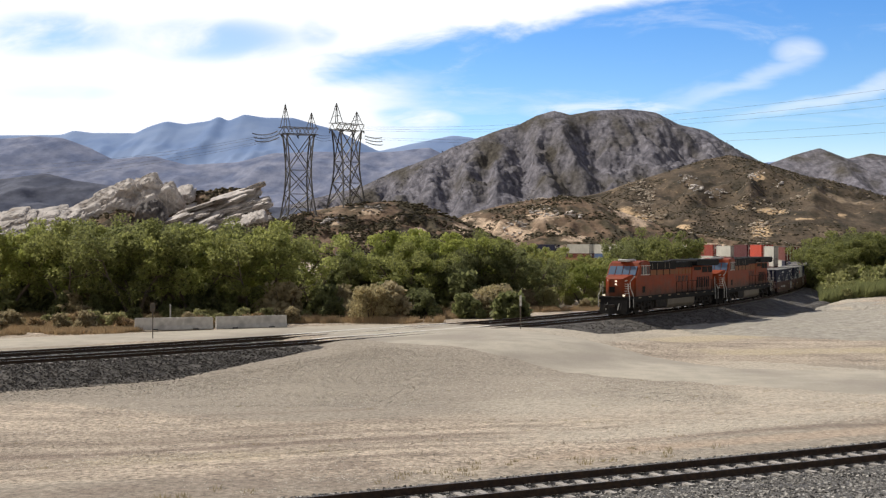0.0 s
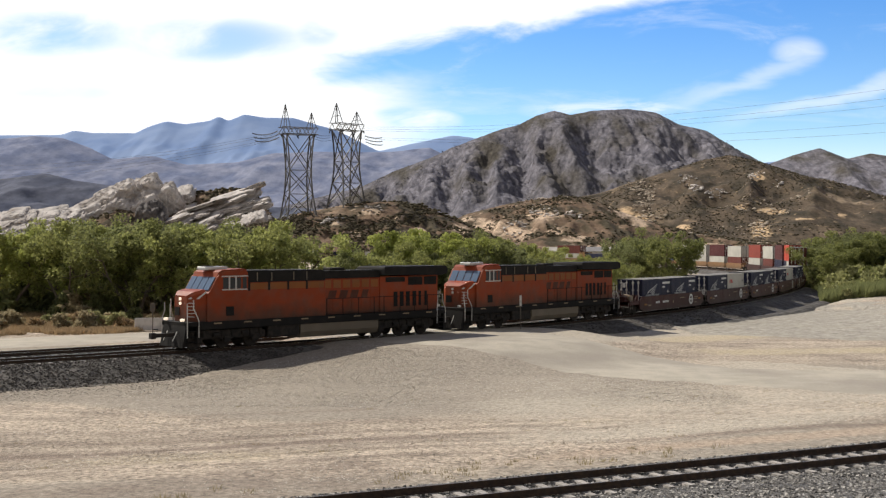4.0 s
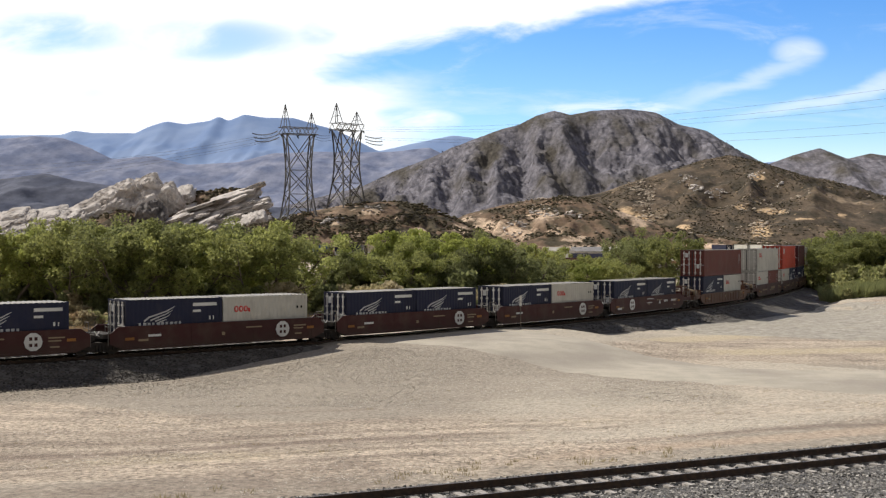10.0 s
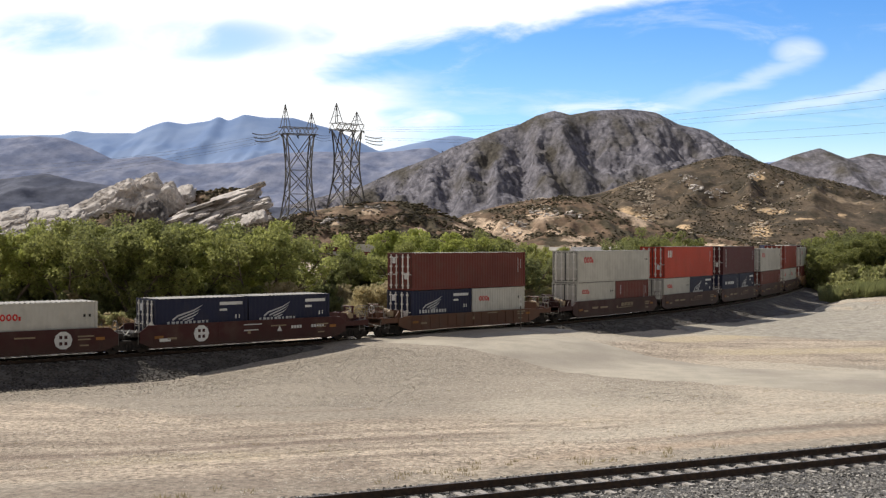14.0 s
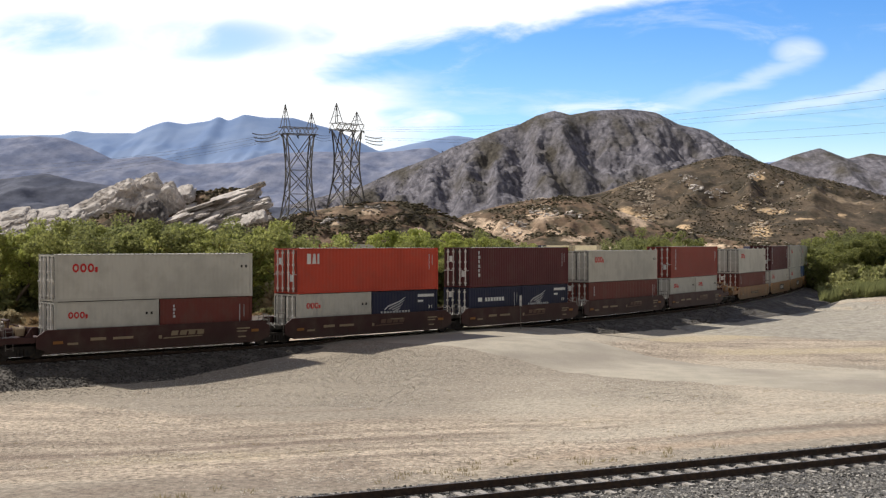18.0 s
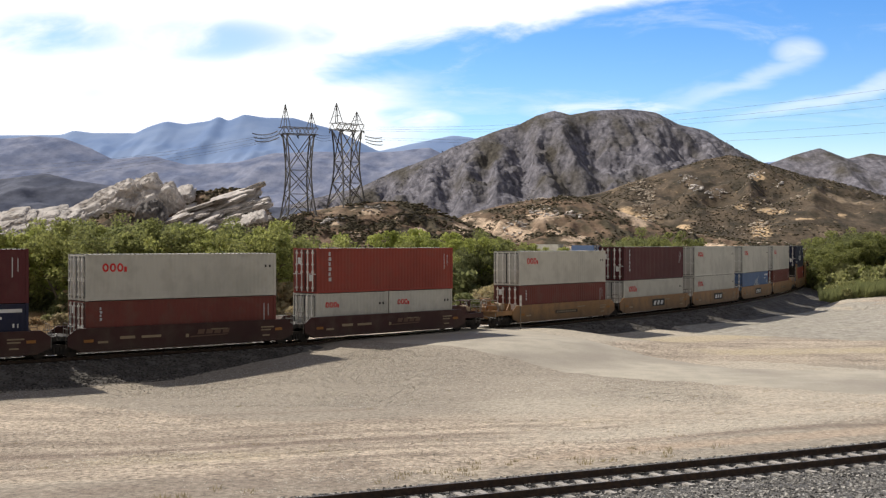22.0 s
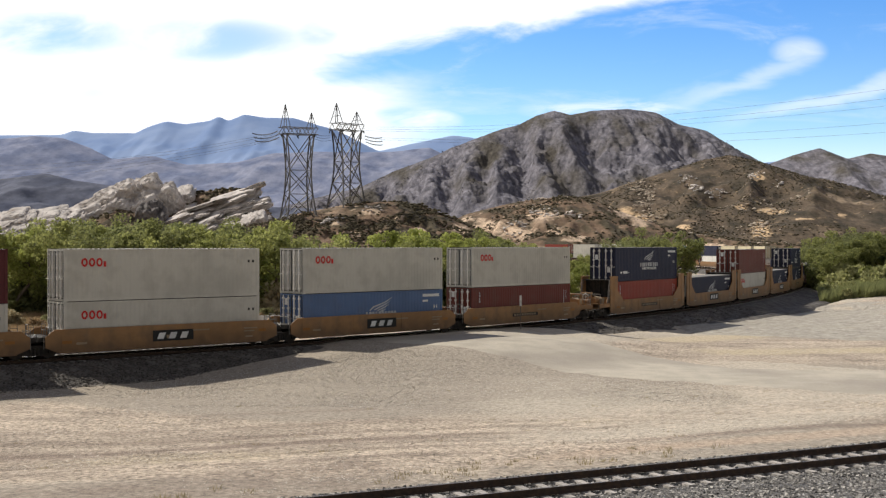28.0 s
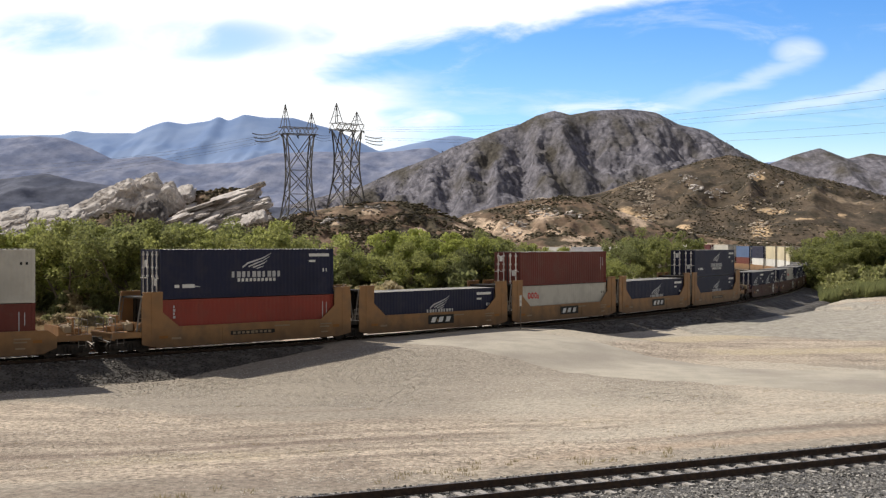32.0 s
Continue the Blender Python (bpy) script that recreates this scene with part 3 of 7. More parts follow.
ridge("chaparral_hill", [(61, 31), (114, 48), (146, 53), (178, 64), (215, 75), (241, 84), (268, 89), (294, 83), (326, 73), (368, 60), (415, 45), (484, 31)],
      1100, 400, M["hill_green"], "broad brown-green chaparral hill with pale rock patches", 0.75, 260, 90, 14, 0.016, 2.0, 0.05, 21, lean=-0.6)
ridge("low_hill", [(-1, 16), (14, 22.6), (36, 28), (66, 32.4), (82, 30), (96, 24), (112, 18), (130, 13.5), (150, 10), (176, 7), (210, 4), (240, 2)],
      640, 150, M["hill"], "low eroded hill of reddish soil and scrub", 0.75, 260, 70, 6, 0.035, 2.4, 0.16, 27)
ridge("tower_hill", [(-106, 11), (-88, 15), (-74, 18.3), (-64, 20.7), (-43, 24.6), (-22, 25.9), (-10, 24.1), (4, 18.3), (20, 11), (36, 4)],
      545, 90, M["hill"], "low reddish scrub hill under the transmission towers", 0.7, 220, 60, 3.5, 0.05, 2.0, 0.18, 31)


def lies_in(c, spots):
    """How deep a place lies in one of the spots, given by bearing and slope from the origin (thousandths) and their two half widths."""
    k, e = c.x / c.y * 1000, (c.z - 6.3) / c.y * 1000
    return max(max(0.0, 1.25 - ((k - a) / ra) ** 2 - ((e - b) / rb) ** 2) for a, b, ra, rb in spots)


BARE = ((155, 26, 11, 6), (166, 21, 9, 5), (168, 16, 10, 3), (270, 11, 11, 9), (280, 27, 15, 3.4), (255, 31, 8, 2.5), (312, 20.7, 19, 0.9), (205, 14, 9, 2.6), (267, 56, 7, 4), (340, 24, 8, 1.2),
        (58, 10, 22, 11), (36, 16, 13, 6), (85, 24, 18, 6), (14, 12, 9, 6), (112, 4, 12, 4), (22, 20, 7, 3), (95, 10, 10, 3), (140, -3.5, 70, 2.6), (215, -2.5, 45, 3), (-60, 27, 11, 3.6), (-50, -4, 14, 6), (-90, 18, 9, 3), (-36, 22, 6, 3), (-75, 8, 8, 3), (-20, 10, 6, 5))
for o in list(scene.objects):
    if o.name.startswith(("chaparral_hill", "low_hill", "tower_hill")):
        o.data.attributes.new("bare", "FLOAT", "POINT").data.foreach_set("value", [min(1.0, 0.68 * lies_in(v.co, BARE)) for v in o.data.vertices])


# ---------------------------------------------------------------- tracks
RAIL = [(-0.075, 0), (0.075, 0), (0.075, 0.02), (0.012, 0.045), (0.012, 0.14), (0.037, 0.15), (0.037, 0.186), (-0.037, 0.186), (-0.037, 0.15), (-0.012, 0.14), (-0.012, 0.045), (-0.075, 0.02)]


def swept(name, path, outline, material, parent=None, label="", tops=None):
    """An outline of (across, up) points swept along places (x, y, z, heading)."""
    bm = bmesh.new()
    rings = []
    for x, y, z, t in path:
        rings.append([bm.verts.new((x + a * math.sin(t), y - a * math.cos(t), z + u)) for a, u in outline])
    k = len(outline)
    for p, q in zip(rings, rings[1:]):
        for i in range(k):
            f = bm.faces.new((p[i], q[i], q[(i + 1) % k], p[(i + 1) % k]))
            if tops and i in tops:
                f.material_index = 1
    bm.faces.new(rings[0])
    bm.faces.new(rings[-1][::-1])
    fixed(bm)
    return part(name, bm, material, parent, label)


def tie_mesh():
    bm = bmesh.new()
    prism(bm, [(-0.13, -0.2), (0.13, -0.2), (0.1, 0.0), (-0.1, 0.0)], -1.28, 1.28)
    return mesh_of("tie", fixed(bm), M["tie"])


TIE = tie_mesh()


def arc_path(s0, s1, step, lat, z):
    out = []
    for s in np.arange(s0, s1 + 0.01, step):
        x, y, t = on_track(s, lat)
        out.append((x, y, z, t))
    return out


def main_track(lat, label):
    track = tagged(new("railway_track"), label, "railway track", "main tracks", "structure")
    for side in (-0.755, 0.755):
        swept("rail", arc_path(-150, 640, 2.0, lat + side, -0.186), RAIL, (M["rail_side"], M["rail_shiny"]), track, "", (6,))
    for k in range(300):
        s = -42 + k * 0.61
        if 14.5 < s < 34.5:
            continue
        x, y, t = on_track(s, lat)
        part("tie", TIE, None, track, at=pose(x, y, -0.205 + 0.004 * math.sin(k * 7.3), 0, 0, math.degrees(t) + random.uniform(-0.5, 0.5)))
    return track


def ballast_bed(name, path, near, far, depth, label, material=None, apron=()):
    """Crushed stone under a track: a low bank with sloping shoulders."""
    out = [(-far - depth * 1.7, -0.26 - depth), (-far, -0.24), (-far * 0.5, -0.245), (0, -0.245), (near * 0.7, -0.245), (near, -0.24), (near + depth * 1.7, -0.26 - depth)]
    if apron:
        out[-1:] = [(near + a, u) for a, u in apron]
    bm = bmesh.new()
    rings = []
    fine = np.linspace(0, len(out) - 1, 40)
    oa, ou = np.interp(fine, range(len(out)), [p[0] for p in out]), np.interp(fine, range(len(out)), [p[1] for p in out])
    for x, y, z, t in path:
        row = []
        for a, u in zip(oa, ou):
            px, py = x + a * math.sin(t), y - a * math.cos(t)
            row.append(bm.verts.new((px, py, z + u + 0.05 * noise.noise((px * 1.7, py * 1.7, 2)) + 0.03 * noise.noise((px * 5, py * 5, 4)))))
        rings.append(row)
    for p, q in zip(rings, rings[1:]):
        for i in range(len(p) - 1):
            bm.faces.new((p[i], p[i + 1], q[i + 1], q[i]))
    return tagged(new(name, mesh_of(name, fixed(bm), material or M["ballast"])), label, "ballast", kind="structure")


main_track(0.0, "curving main track of two rusty rails on concrete ties")
main_track(-4.3, "second curving track beside the first, rails on concrete ties")
ballast_bed("ballast", arc_path(-150, 15.0, 0.5, -2.15, 0.0), 4.0, 4.3, 0.75, "dark grey crushed-stone ballast under the two main tracks", None, ((2.4, -1.06), (3.4, -1.2), (4.2, -1.5)))
ballast_bed("ballast", arc_path(34.0, 640, 1.0, -2.15, 0.0), 4.0, 4.3, 1.2, "grey crushed-stone ballast under the curving tracks", None, ((2.7, -0.93), (4.2, -1.06), (5.2, -1.6)))


def near_path(step=2.0, off=0.0, z=0.0, a=-60, b=110):
    out = []
    for s in np.arange(a, b + 0.01, step):
        p = NEAR_P + NEAR_D * s + NEAR_N * off
        out.append((p.x, p.y, z, NEAR_A))
    return out


near_track = tagged(new("railway_track"), "straight nearby track of dark rails on pale concrete ties", "railway track", "tracks", "structure")
for side in (-0.755, 0.755):
    swept("rail", near_path(5.0, side, -0.186), RAIL, (M["rail_side"], M["rail_top"]), near_track, "", (6,))
for k in range(110):
    p = NEAR_P + NEAR_D * (-14 + k * 0.61)
    part("tie", TIE, None, near_track, at=pose(p.x, p.y, -0.19, 0, 0, math.degrees(NEAR_A) + random.uniform(-0.7, 0.7)))
ballast_bed("ballast", near_path(0.4, 0, 0.0, -30, 70), 5.2, 2.0, 0.55, "grey crushed-stone ballast bed of the nearby track", M["ballast_near"])


# ---------------------------------------------------------------- rocks, brush and trees
def bearing(k, dist):
    """The x of a place that lies dist metres ahead, k thousandths of that to the side."""
    return k / 1000 * dist


def floor_at(x, y):
    return float(ground_height(np.array([float(x)]), np.array([float(y)]))[0]) + (ripple(x, y) if y < 220 else 0.0)


def slab_mesh(seed):
    """A weathered slab: a blocky lump with ledges and cracks, one metre in half size."""
    bm = bmesh.new()
    bmesh.ops.create_icosphere(bm, subdivisions=5, radius=1)
    for v in bm.verts:
        d = v.co.normalized()
        k = (abs(d.x) ** 5 + abs(d.y) ** 5 + abs(d.z) ** 5) ** -0.2
        n = noise.fractal(d * 1.3 + Vector((seed, 0, 0)), 0.8, 2.1, 6)
        crack = max(0.0, 1 - abs(noise.noise((d.x * 2.2 + seed, d.y * 2.2, d.z * 0.8))) * 9) + 0.6 * max(0.0, 1 - abs(noise.noise((d.x * 4.6 + seed, d.y * 3.1, d.z * 1.3 + 5))) * 12)
        ledge = noise.noise((seed, d.x * 0.7, d.z * 5.5))
        v.co = d * k * (1 + 0.14 * n - 0.15 * crack + 0.06 * ledge)
    return mesh_of("slab", fixed(bm), M["sandstone"])


SLABS = [slab_mesh(7.3 * k) for k in range(10)]


def outcrop(crest, dist, depth, tilt, layers, wide, seed, label, foot=11.0, fat=1.0, face=(20, 32), skin=None):
    """A rock built up of tilted slabs in layers that step back as they rise to the crest, given as (x, z) points."""
    rnd = random.Random(seed)
    thing = tagged(new("rock_outcrop"), label, "rock", "sandstone rocks", "structure")
    cx, cz = [p[0] for p in crest], [p[1] for p in crest]
    top = max(cz)
    for j in range(layers):
        x = cx[0] - rnd.uniform(0, wide)
        while x < cx[-1]:
            w = wide * rnd.uniform(0.6, 1.4)
            mid = x + w * 0.5
            h = float(np.interp(mid, cx, cz))
            t = (j + 0.7) / layers
            z = foot + (h - foot) * t
            hz = max(0.9, (h - foot) / layers * rnd.uniform(0.55, 0.85) * fat)
            y = dist - depth * (1 - (z - foot) / (top - foot)) + rnd.uniform(-1.0, 1.0)
            if cx[0] < mid < cx[-1] and rnd.random() > 0.06:
                at = pose(mid, y + 5, z - hz * 0.6, rnd.uniform(*face), -tilt + rnd.uniform(-4, 4), rnd.uniform(-8, 8)) @ Matrix.Diagonal((w * 0.66, 7.0, hz, 1))
                slab = part("slab", rnd.choice(SLABS), None, thing, at=at)
                if skin:
                    slab.material_slots[0].link = "OBJECT"
                    slab.material_slots[0].material = skin
            x += w * rnd.uniform(0.7, 0.95)
    return thing


outcrop([(-192, 22), (-186, 27), (-178, 32), (-170, 36), (-161, 39), (-154, 41), (-149, 40.6), (-145, 36)], 616, 22, 24, 3, 15, 41, "huge pale sandstone dome of tilted slabs split by deep cracks", 11.0, 1.2, (16, 30))
outcrop([(-141, 17), (-134, 21), (-127, 25), (-119, 28), (-111, 31), (-104, 34), (-98, 37), (-94, 36.5), (-92, 26)], 603, 24, 20, 7, 15, 45, "tilted ledges of pale sandstone with dark scrub between", 11.0, 0.62, (4, 20))
outcrop([(-226, 16), (-221, 21), (-214, 23), (-206, 20.5), (-199, 23), (-192, 24.5), (-186, 20)], 592, 16, 9, 4, 9, 49, "low rounded slabs of pale sandstone")
outcrop([(-101, 14), (-96, 19), (-90, 21.5), (-86, 18)], 575, 8, 12, 3, 6, 50, "small pale sandstone knob beside the hill")
outcrop([(-142.5, 30), (-140.5, 36), (-138, 36), (-134, 31)], 632, 3, 12, 3, 5, 53, "small pale sandstone knob behind the ledges", 26.0)
# this face gets the dark copy, so its shade is painted on
outcrop([(-153, 14), (-149, 25), (-145.5, 28), (-141, 22), (-137, 13)], 588, 3, 4, 2, 9, 57, "steep dark face of varnished sandstone in shade", 8.0, 1.3, (26, 34), M["rock_shade"])
ridge("scrub_slope", [(-240, 8), (-222, 15), (-200, 18), (-190, 21), (-176, 27), (-160, 33), (-150, 32), (-141, 22), (-128, 23), (-112, 29), (-98, 30), (-88, 18), (-76, 8)], 622, 60, M["hill"],
      "dark scrub and soil between the pale rocks", 0.6, 160, 60, 3, 0.08, 1.2, 0.2, 41)
ridge("scrub_hill", [(-160, 12), (-146, 26), (-139, 33), (-130, 34.5), (-120, 35.5), (-112, 36), (-104, 34), (-92, 20)], 640, 40, M["hill"], "dark scrubby slope behind the pale rocks", 0.6, 100, 40, 3, 0.08, 1.2, 0.2, 52)


def scatter_blobs(name, host, count, size, material, label, seed, squash=0.5, keep=None, flat=False, category="scrub", strict=False):
    """Many small lumps on a hill's own surface, joined into one."""
    rnd = random.Random(seed)
    ico = bmesh.new()
    bmesh.ops.create_icosphere(ico, subdivisions=1, radius=1)
    bv = np.array([v.co[:] for v in ico.verts])
    bf = [[v.index for v in f.verts] for f in ico.faces]
    ico.free()
    me = host.data
    vs, fs = [], []
    pool = [v.co for v in me.vertices if not strict or keep(v.co)]
    n = len(pool)
    made = 0
    while made < count:
        c = pool[rnd.randrange(n)]
        if keep and not strict and not keep(c):
            if rnd.random() < 0.97:
                continue
        r = rnd.uniform(*size)
        k = len(vs)
        jx, jy = (rnd.uniform(-1, 1) * (2.2 if strict else 1.2) for _ in range(2))
        for p in bv:
            w = r * rnd.uniform(0.65, 1.2)
            vs.append((c.x + jx + p[0] * w, c.y + jy + p[1] * w, c.z + (p[2] * squash + (0.05 if flat else 0.35)) * w))
        fs += [[i + k for i in f] for f in bf]
        made += 1
    m2 = bpy.data.meshes.new(name)
    m2.from_pydata(vs, [], fs)
    m2.materials.append(material)
    return tagged(new(name, m2), label, category, kind="stuff")


def named(label_bit):
    for o in scene.objects:
        if label_bit in o.get("label", ""):
            return o


patch = lambda f, lo: (lambda c: noise.noise((c.x * f, c.y * f, 77)) > lo)
scatter_blobs("brush", named("under the transmission"), 5500, (0.25, 1.1), M["scrub"], "dark dry brush dotted over the low hill", 1, keep=patch(0.05, -0.05))
scatter_blobs("brush", named("reddish soil"), 7000, (0.25, 1.0), M["scrub"], "dark brush dotted over the eroded hill", 2, keep=patch(0.035, -0.05))
scatter_blobs("brush", named("chaparral hill"), 14000, (0.3, 0.95), M["scrub"], "chaparral bushes over the broad hill", 3, keep=patch(0.012, -0.1))
scatter_blobs("boulders", named("chaparral hill"), 360, (0.5, 1.5), M["boulder"], "pale boulders lying in patches on the hill", 4, keep=lambda c: noise.noise((c.x * 0.018, c.y * 0.018, 40)) > 0.42, category="rocks")
scatter_blobs("boulders", named("reddish soil"), 220, (0.5, 1.4), M["boulder"], "pale boulders on the eroded hill", 5, keep=lambda c: noise.noise((c.x * 0.03, c.y * 0.03, 60)) > 0.4, category="rocks")
rocky = lambda *spots: (lambda c: lies_in(c, spots) > 0.25)
scatter_blobs("boulders", named("chaparral hill"), 330, (0.5, 1.9), M["boulder"], "pale boulders in a gully of the broad hill", 14, keep=rocky((166, 50, 9, 7), (174, 42, 6, 9), (170, 30, 7, 9), (182, 20, 10, 4)), category="rocks", strict=True)
scatter_blobs("boulders", named("chaparral hill"), 120, (0.6, 2.2), M["sandstone"], "grey-white outcrops on the shoulder of the broad hill", 15, keep=rocky((233, 42, 11, 4.5), (206, 53, 8, 5), (214, 46, 7, 3)), category="rocks", strict=True)
scatter_blobs("boulders", named("chaparral hill"), 110, (0.6, 1.8), M["boulder"], "pale boulders below the hill road", 16, keep=rocky((270, 11, 10, 8), (283, 26, 13, 3), (258, 30, 6, 3)), category="rocks", strict=True)
scatter_blobs("boulders", named("chaparral hill"), 60, (0.6, 2.2), M["sandstone"], "pale outcrops high on the broad hill", 17, keep=rocky((266, 57, 6, 4), (283, 50, 5, 6)), category="rocks", strict=True)
scatter_blobs("boulders", named("reddish soil"), 130, (0.4, 1.5), M["sandstone"], "pale rocks along the eroded hill's crest", 18, keep=rocky((88, 26, 14, 4), (60, 12, 12, 7), (110, 24, 9, 3)), category="rocks", strict=True)
scatter_blobs("boulders", named("under the transmission"), 60, (0.4, 1.2), M["sandstone"], "pale rocks under the towers", 19, keep=rocky((-60, 27, 10, 4), (-95, 20, 7, 4)), category="rocks", strict=True)
scatter_blobs("brush", named("dark scrubby slope"), 700, (0.6, 1.8), M["scrub"], "dark brush between the pale rocks", 6)
below = lambda c: c.z < 175 and noise.noise((c.x * 0.012, c.y * 0.012, 77)) > 0.0
scatter_blobs("boulders", named("steep grey"), 1600, (0.7, 1.7), M["crag"], "grey outcrops over the rocky mountain", 7, keep=below, category="rocks")
scatter_blobs("brush", named("steep grey"), 2400, (0.5, 1.1), M["scrub"], "dark brush in the gullies of the rocky mountain", 8, keep=below)
scatter_blobs("brush", named("soil between"), 1500, (0.5, 1.4), M["scrub"], "dark brush round the pale rocks", 9)


def leaf_mesh(name, clumps, per, size, material, rnd, spread_k=1.0):
    """Leaves as small folded quads round the given clump centres (x, y, z, radius)."""
    tot = len(clumps) * per
    rs = np.random.RandomState(rnd.randrange(10 ** 6))
    cen = np.repeat(np.array([c[:3] for c in clumps]), per, axis=0)
    rad = np.repeat(np.array([c[3] for c in clumps]), per)
    d = rs.normal(size=(tot, 3))
    d /= np.linalg.norm(d, axis=1)[:, None]
    p = cen + d * (rad * rs.uniform(0.25, 1.0, tot) ** 0.6)[:, None] * np.array([1, 1, 0.8]) * spread_k
    a = rs.normal(size=(tot, 3))
    a /= np.linalg.norm(a, axis=1)[:, None]
    b = np.cross(a, rs.normal(size=(tot, 3)))
    b /= np.linalg.norm(b, axis=1)[:, None]
    s = rs.uniform(size[0], size[1], tot)[:, None]
    v = np.stack([p - a * s, p + b * s * 0.55, p + a * s, p - b * s * 0.55], 1).reshape(-1, 3)
    me = bpy.data.meshes.new(name)
    me.from_pydata(v.tolist(), [], np.arange(tot * 4).reshape(-1, 4).tolist())
    me.materials.append(material)
    return me


def tree(seed, height, width, material, label, stems=3, low=0.14, per=150, leaf=(0.09, 0.19), clump_n=66):
    """A tree with tapered stems, limbs and a crown of leafy sprays that hang from their limbs, with gaps between them."""
    rnd = random.Random(seed)
    thing = tagged(new("tree"), label, "tree", "trees along the wash")
    bm = bmesh.new()
    tips = []
    for k in range(stems):
        ang = k * math.tau / stems + rnd.uniform(-0.5, 0.5)
        p, r = Vector((rnd.uniform(-0.15, 0.15), rnd.uniform(-0.15, 0.15), -0.25)), height * 0.022 * rnd.uniform(0.8, 1.2)
        lean = Vector((math.cos(ang), math.sin(ang), 0)) * width * 0.10
        for j in range(5):
            q = p + Vector((lean.x * rnd.uniform(0.5, 1.3), lean.y * rnd.uniform(0.5, 1.3), height * 0.15))
            rod(bm, p, q, r, 6, r * 0.78)
            r *= 0.78
            if j >= 1:
                for _ in range(2):
                    a2 = ang + rnd.uniform(-1.6, 1.6)
                    tip = q + Vector((math.cos(a2) * width * rnd.uniform(0.12, 0.3), math.sin(a2) * width * rnd.uniform(0.12, 0.3), height * rnd.uniform(0.02, 0.14)))
                    rod(bm, q, tip, r * 0.6, 5, r * 0.2)
                    tips.append(tip)
            p = q
        tips.append(p)
    # a few lobes give the crown its uneven outline
    lobes = [(rnd.uniform(0, math.tau), rnd.uniform(0.1, 0.3) * width, rnd.uniform(0.52, 0.78) * height, rnd.uniform(0.2, 0.3) * width) for _ in range(6)]
    clumps = [(t.x, t.y, t.z + 0.1, width * rnd.uniform(0.07, 0.12)) for t in tips]
    while len(clumps) < clump_n:
        if rnd.random() < 0.72:
            a, rr, zz, lr = rnd.choice(lobes)
            u, w = rnd.uniform(0, math.tau), rnd.uniform(-0.35, 1)
            side = math.sqrt(max(0.0, 1 - w * w)) * lr * rnd.uniform(0.75, 1.05)
            c = (math.cos(a) * rr + math.cos(u) * side, math.sin(a) * rr + math.sin(u) * side, zz + w * lr * 0.85)
            clumps.append((*c[:2], min(c[2], height * 0.97), width * rnd.uniform(0.06, 0.11)))
        else:
            u, w = rnd.uniform(0, math.tau), rnd.uniform(0, 1)
            rr = width * 0.46 * math.sqrt(max(0.06, 1 - (abs(w - 0.45) / 0.62) ** 2)) * rnd.uniform(0.3, 1.0)
            clumps.append((math.cos(u) * rr, math.sin(u) * rr, (low + (0.8 - low) * w) * height, width * rnd.uniform(0.06, 0.12)))
    part("trunk", fixed(bm), M["bark"], thing)
    part("crown", leaf_mesh("crown", clumps, per, leaf, material, rnd), None, thing)
    return thing


def bush(seed, height, width, material, label, name="shrub", category="shrub", per=60, n=26, leaf=(0.06, 0.14), group="shrubs beside the tracks"):
    rnd = random.Random(seed)
    thing = tagged(new(name), label, category, group)
    bm = bmesh.new()
    for k in range(9):
        a = rnd.uniform(0, math.tau)
        rod(bm, (0, 0, -0.1), (math.cos(a) * width * 0.32, math.sin(a) * width * 0.32, height * rnd.uniform(0.5, 0.85)), 0.02 * height + 0.006, 4, 0.006)
    part("woody_base", fixed(bm), M["bark"], thing)
    clumps = []
    for _ in range(n):
        a, w = rnd.uniform(0, math.tau), rnd.uniform(0.0, 1)
        rr = width * 0.42 * math.sqrt(rnd.random()) * (1.05 - 0.6 * w)
        clumps.append((math.cos(a) * rr, math.sin(a) * rr, height * (0.12 + 0.74 * w), width * rnd.uniform(0.10, 0.19)))
    part("foliage", leaf_mesh("foliage", clumps, per, leaf, material, rnd), None, thing)
    return thing


def set_on_ground(thing, k, dist, turn=0.0, scale=1.0, sink=0.05):
    x = bearing(k, dist)
    thing.matrix_basis = pose(x, dist, floor_at(x, dist) - sink, 0, 0, turn) @ Matrix.Scale(scale, 4)
    return thing


def planted(ob, k, dist, turn, scale):
    x = bearing(k, dist)
    ob.scale = (scale,) * 3
    return copy_thing(ob, pose(x, dist, floor_at(x, dist) - 0.05, 0, 0, turn))


TREES = {
    "a": tree(11, 8.6, 8.4, M["leaf"], "tall green cottonwood with a wide leafy crown"),
    "b": tree(12, 8.6, 7.4, M["leaf"], "green cottonwood with several leaning stems", stems=4),
    "c": tree(13, 8.6, 8.8, M["leaf_yellow"], "yellow-green cottonwood turning in autumn", stems=3),
    "d": tree(14, 8.6, 7.8, M["leaf_dark"], "dark green tree with a dense low crown", stems=3, low=0.08),
    "e": tree(15, 8.6, 9.0, M["leaf"], "spreading green cottonwood with open lower limbs", stems=4, low=0.26),
    "f": tree(16, 8.6, 7.0, M["leaf_dry"], "grey leafless tree with a haze of bare twigs", stems=4, per=26, leaf=(0.04, 0.1), clump_n=44),
}
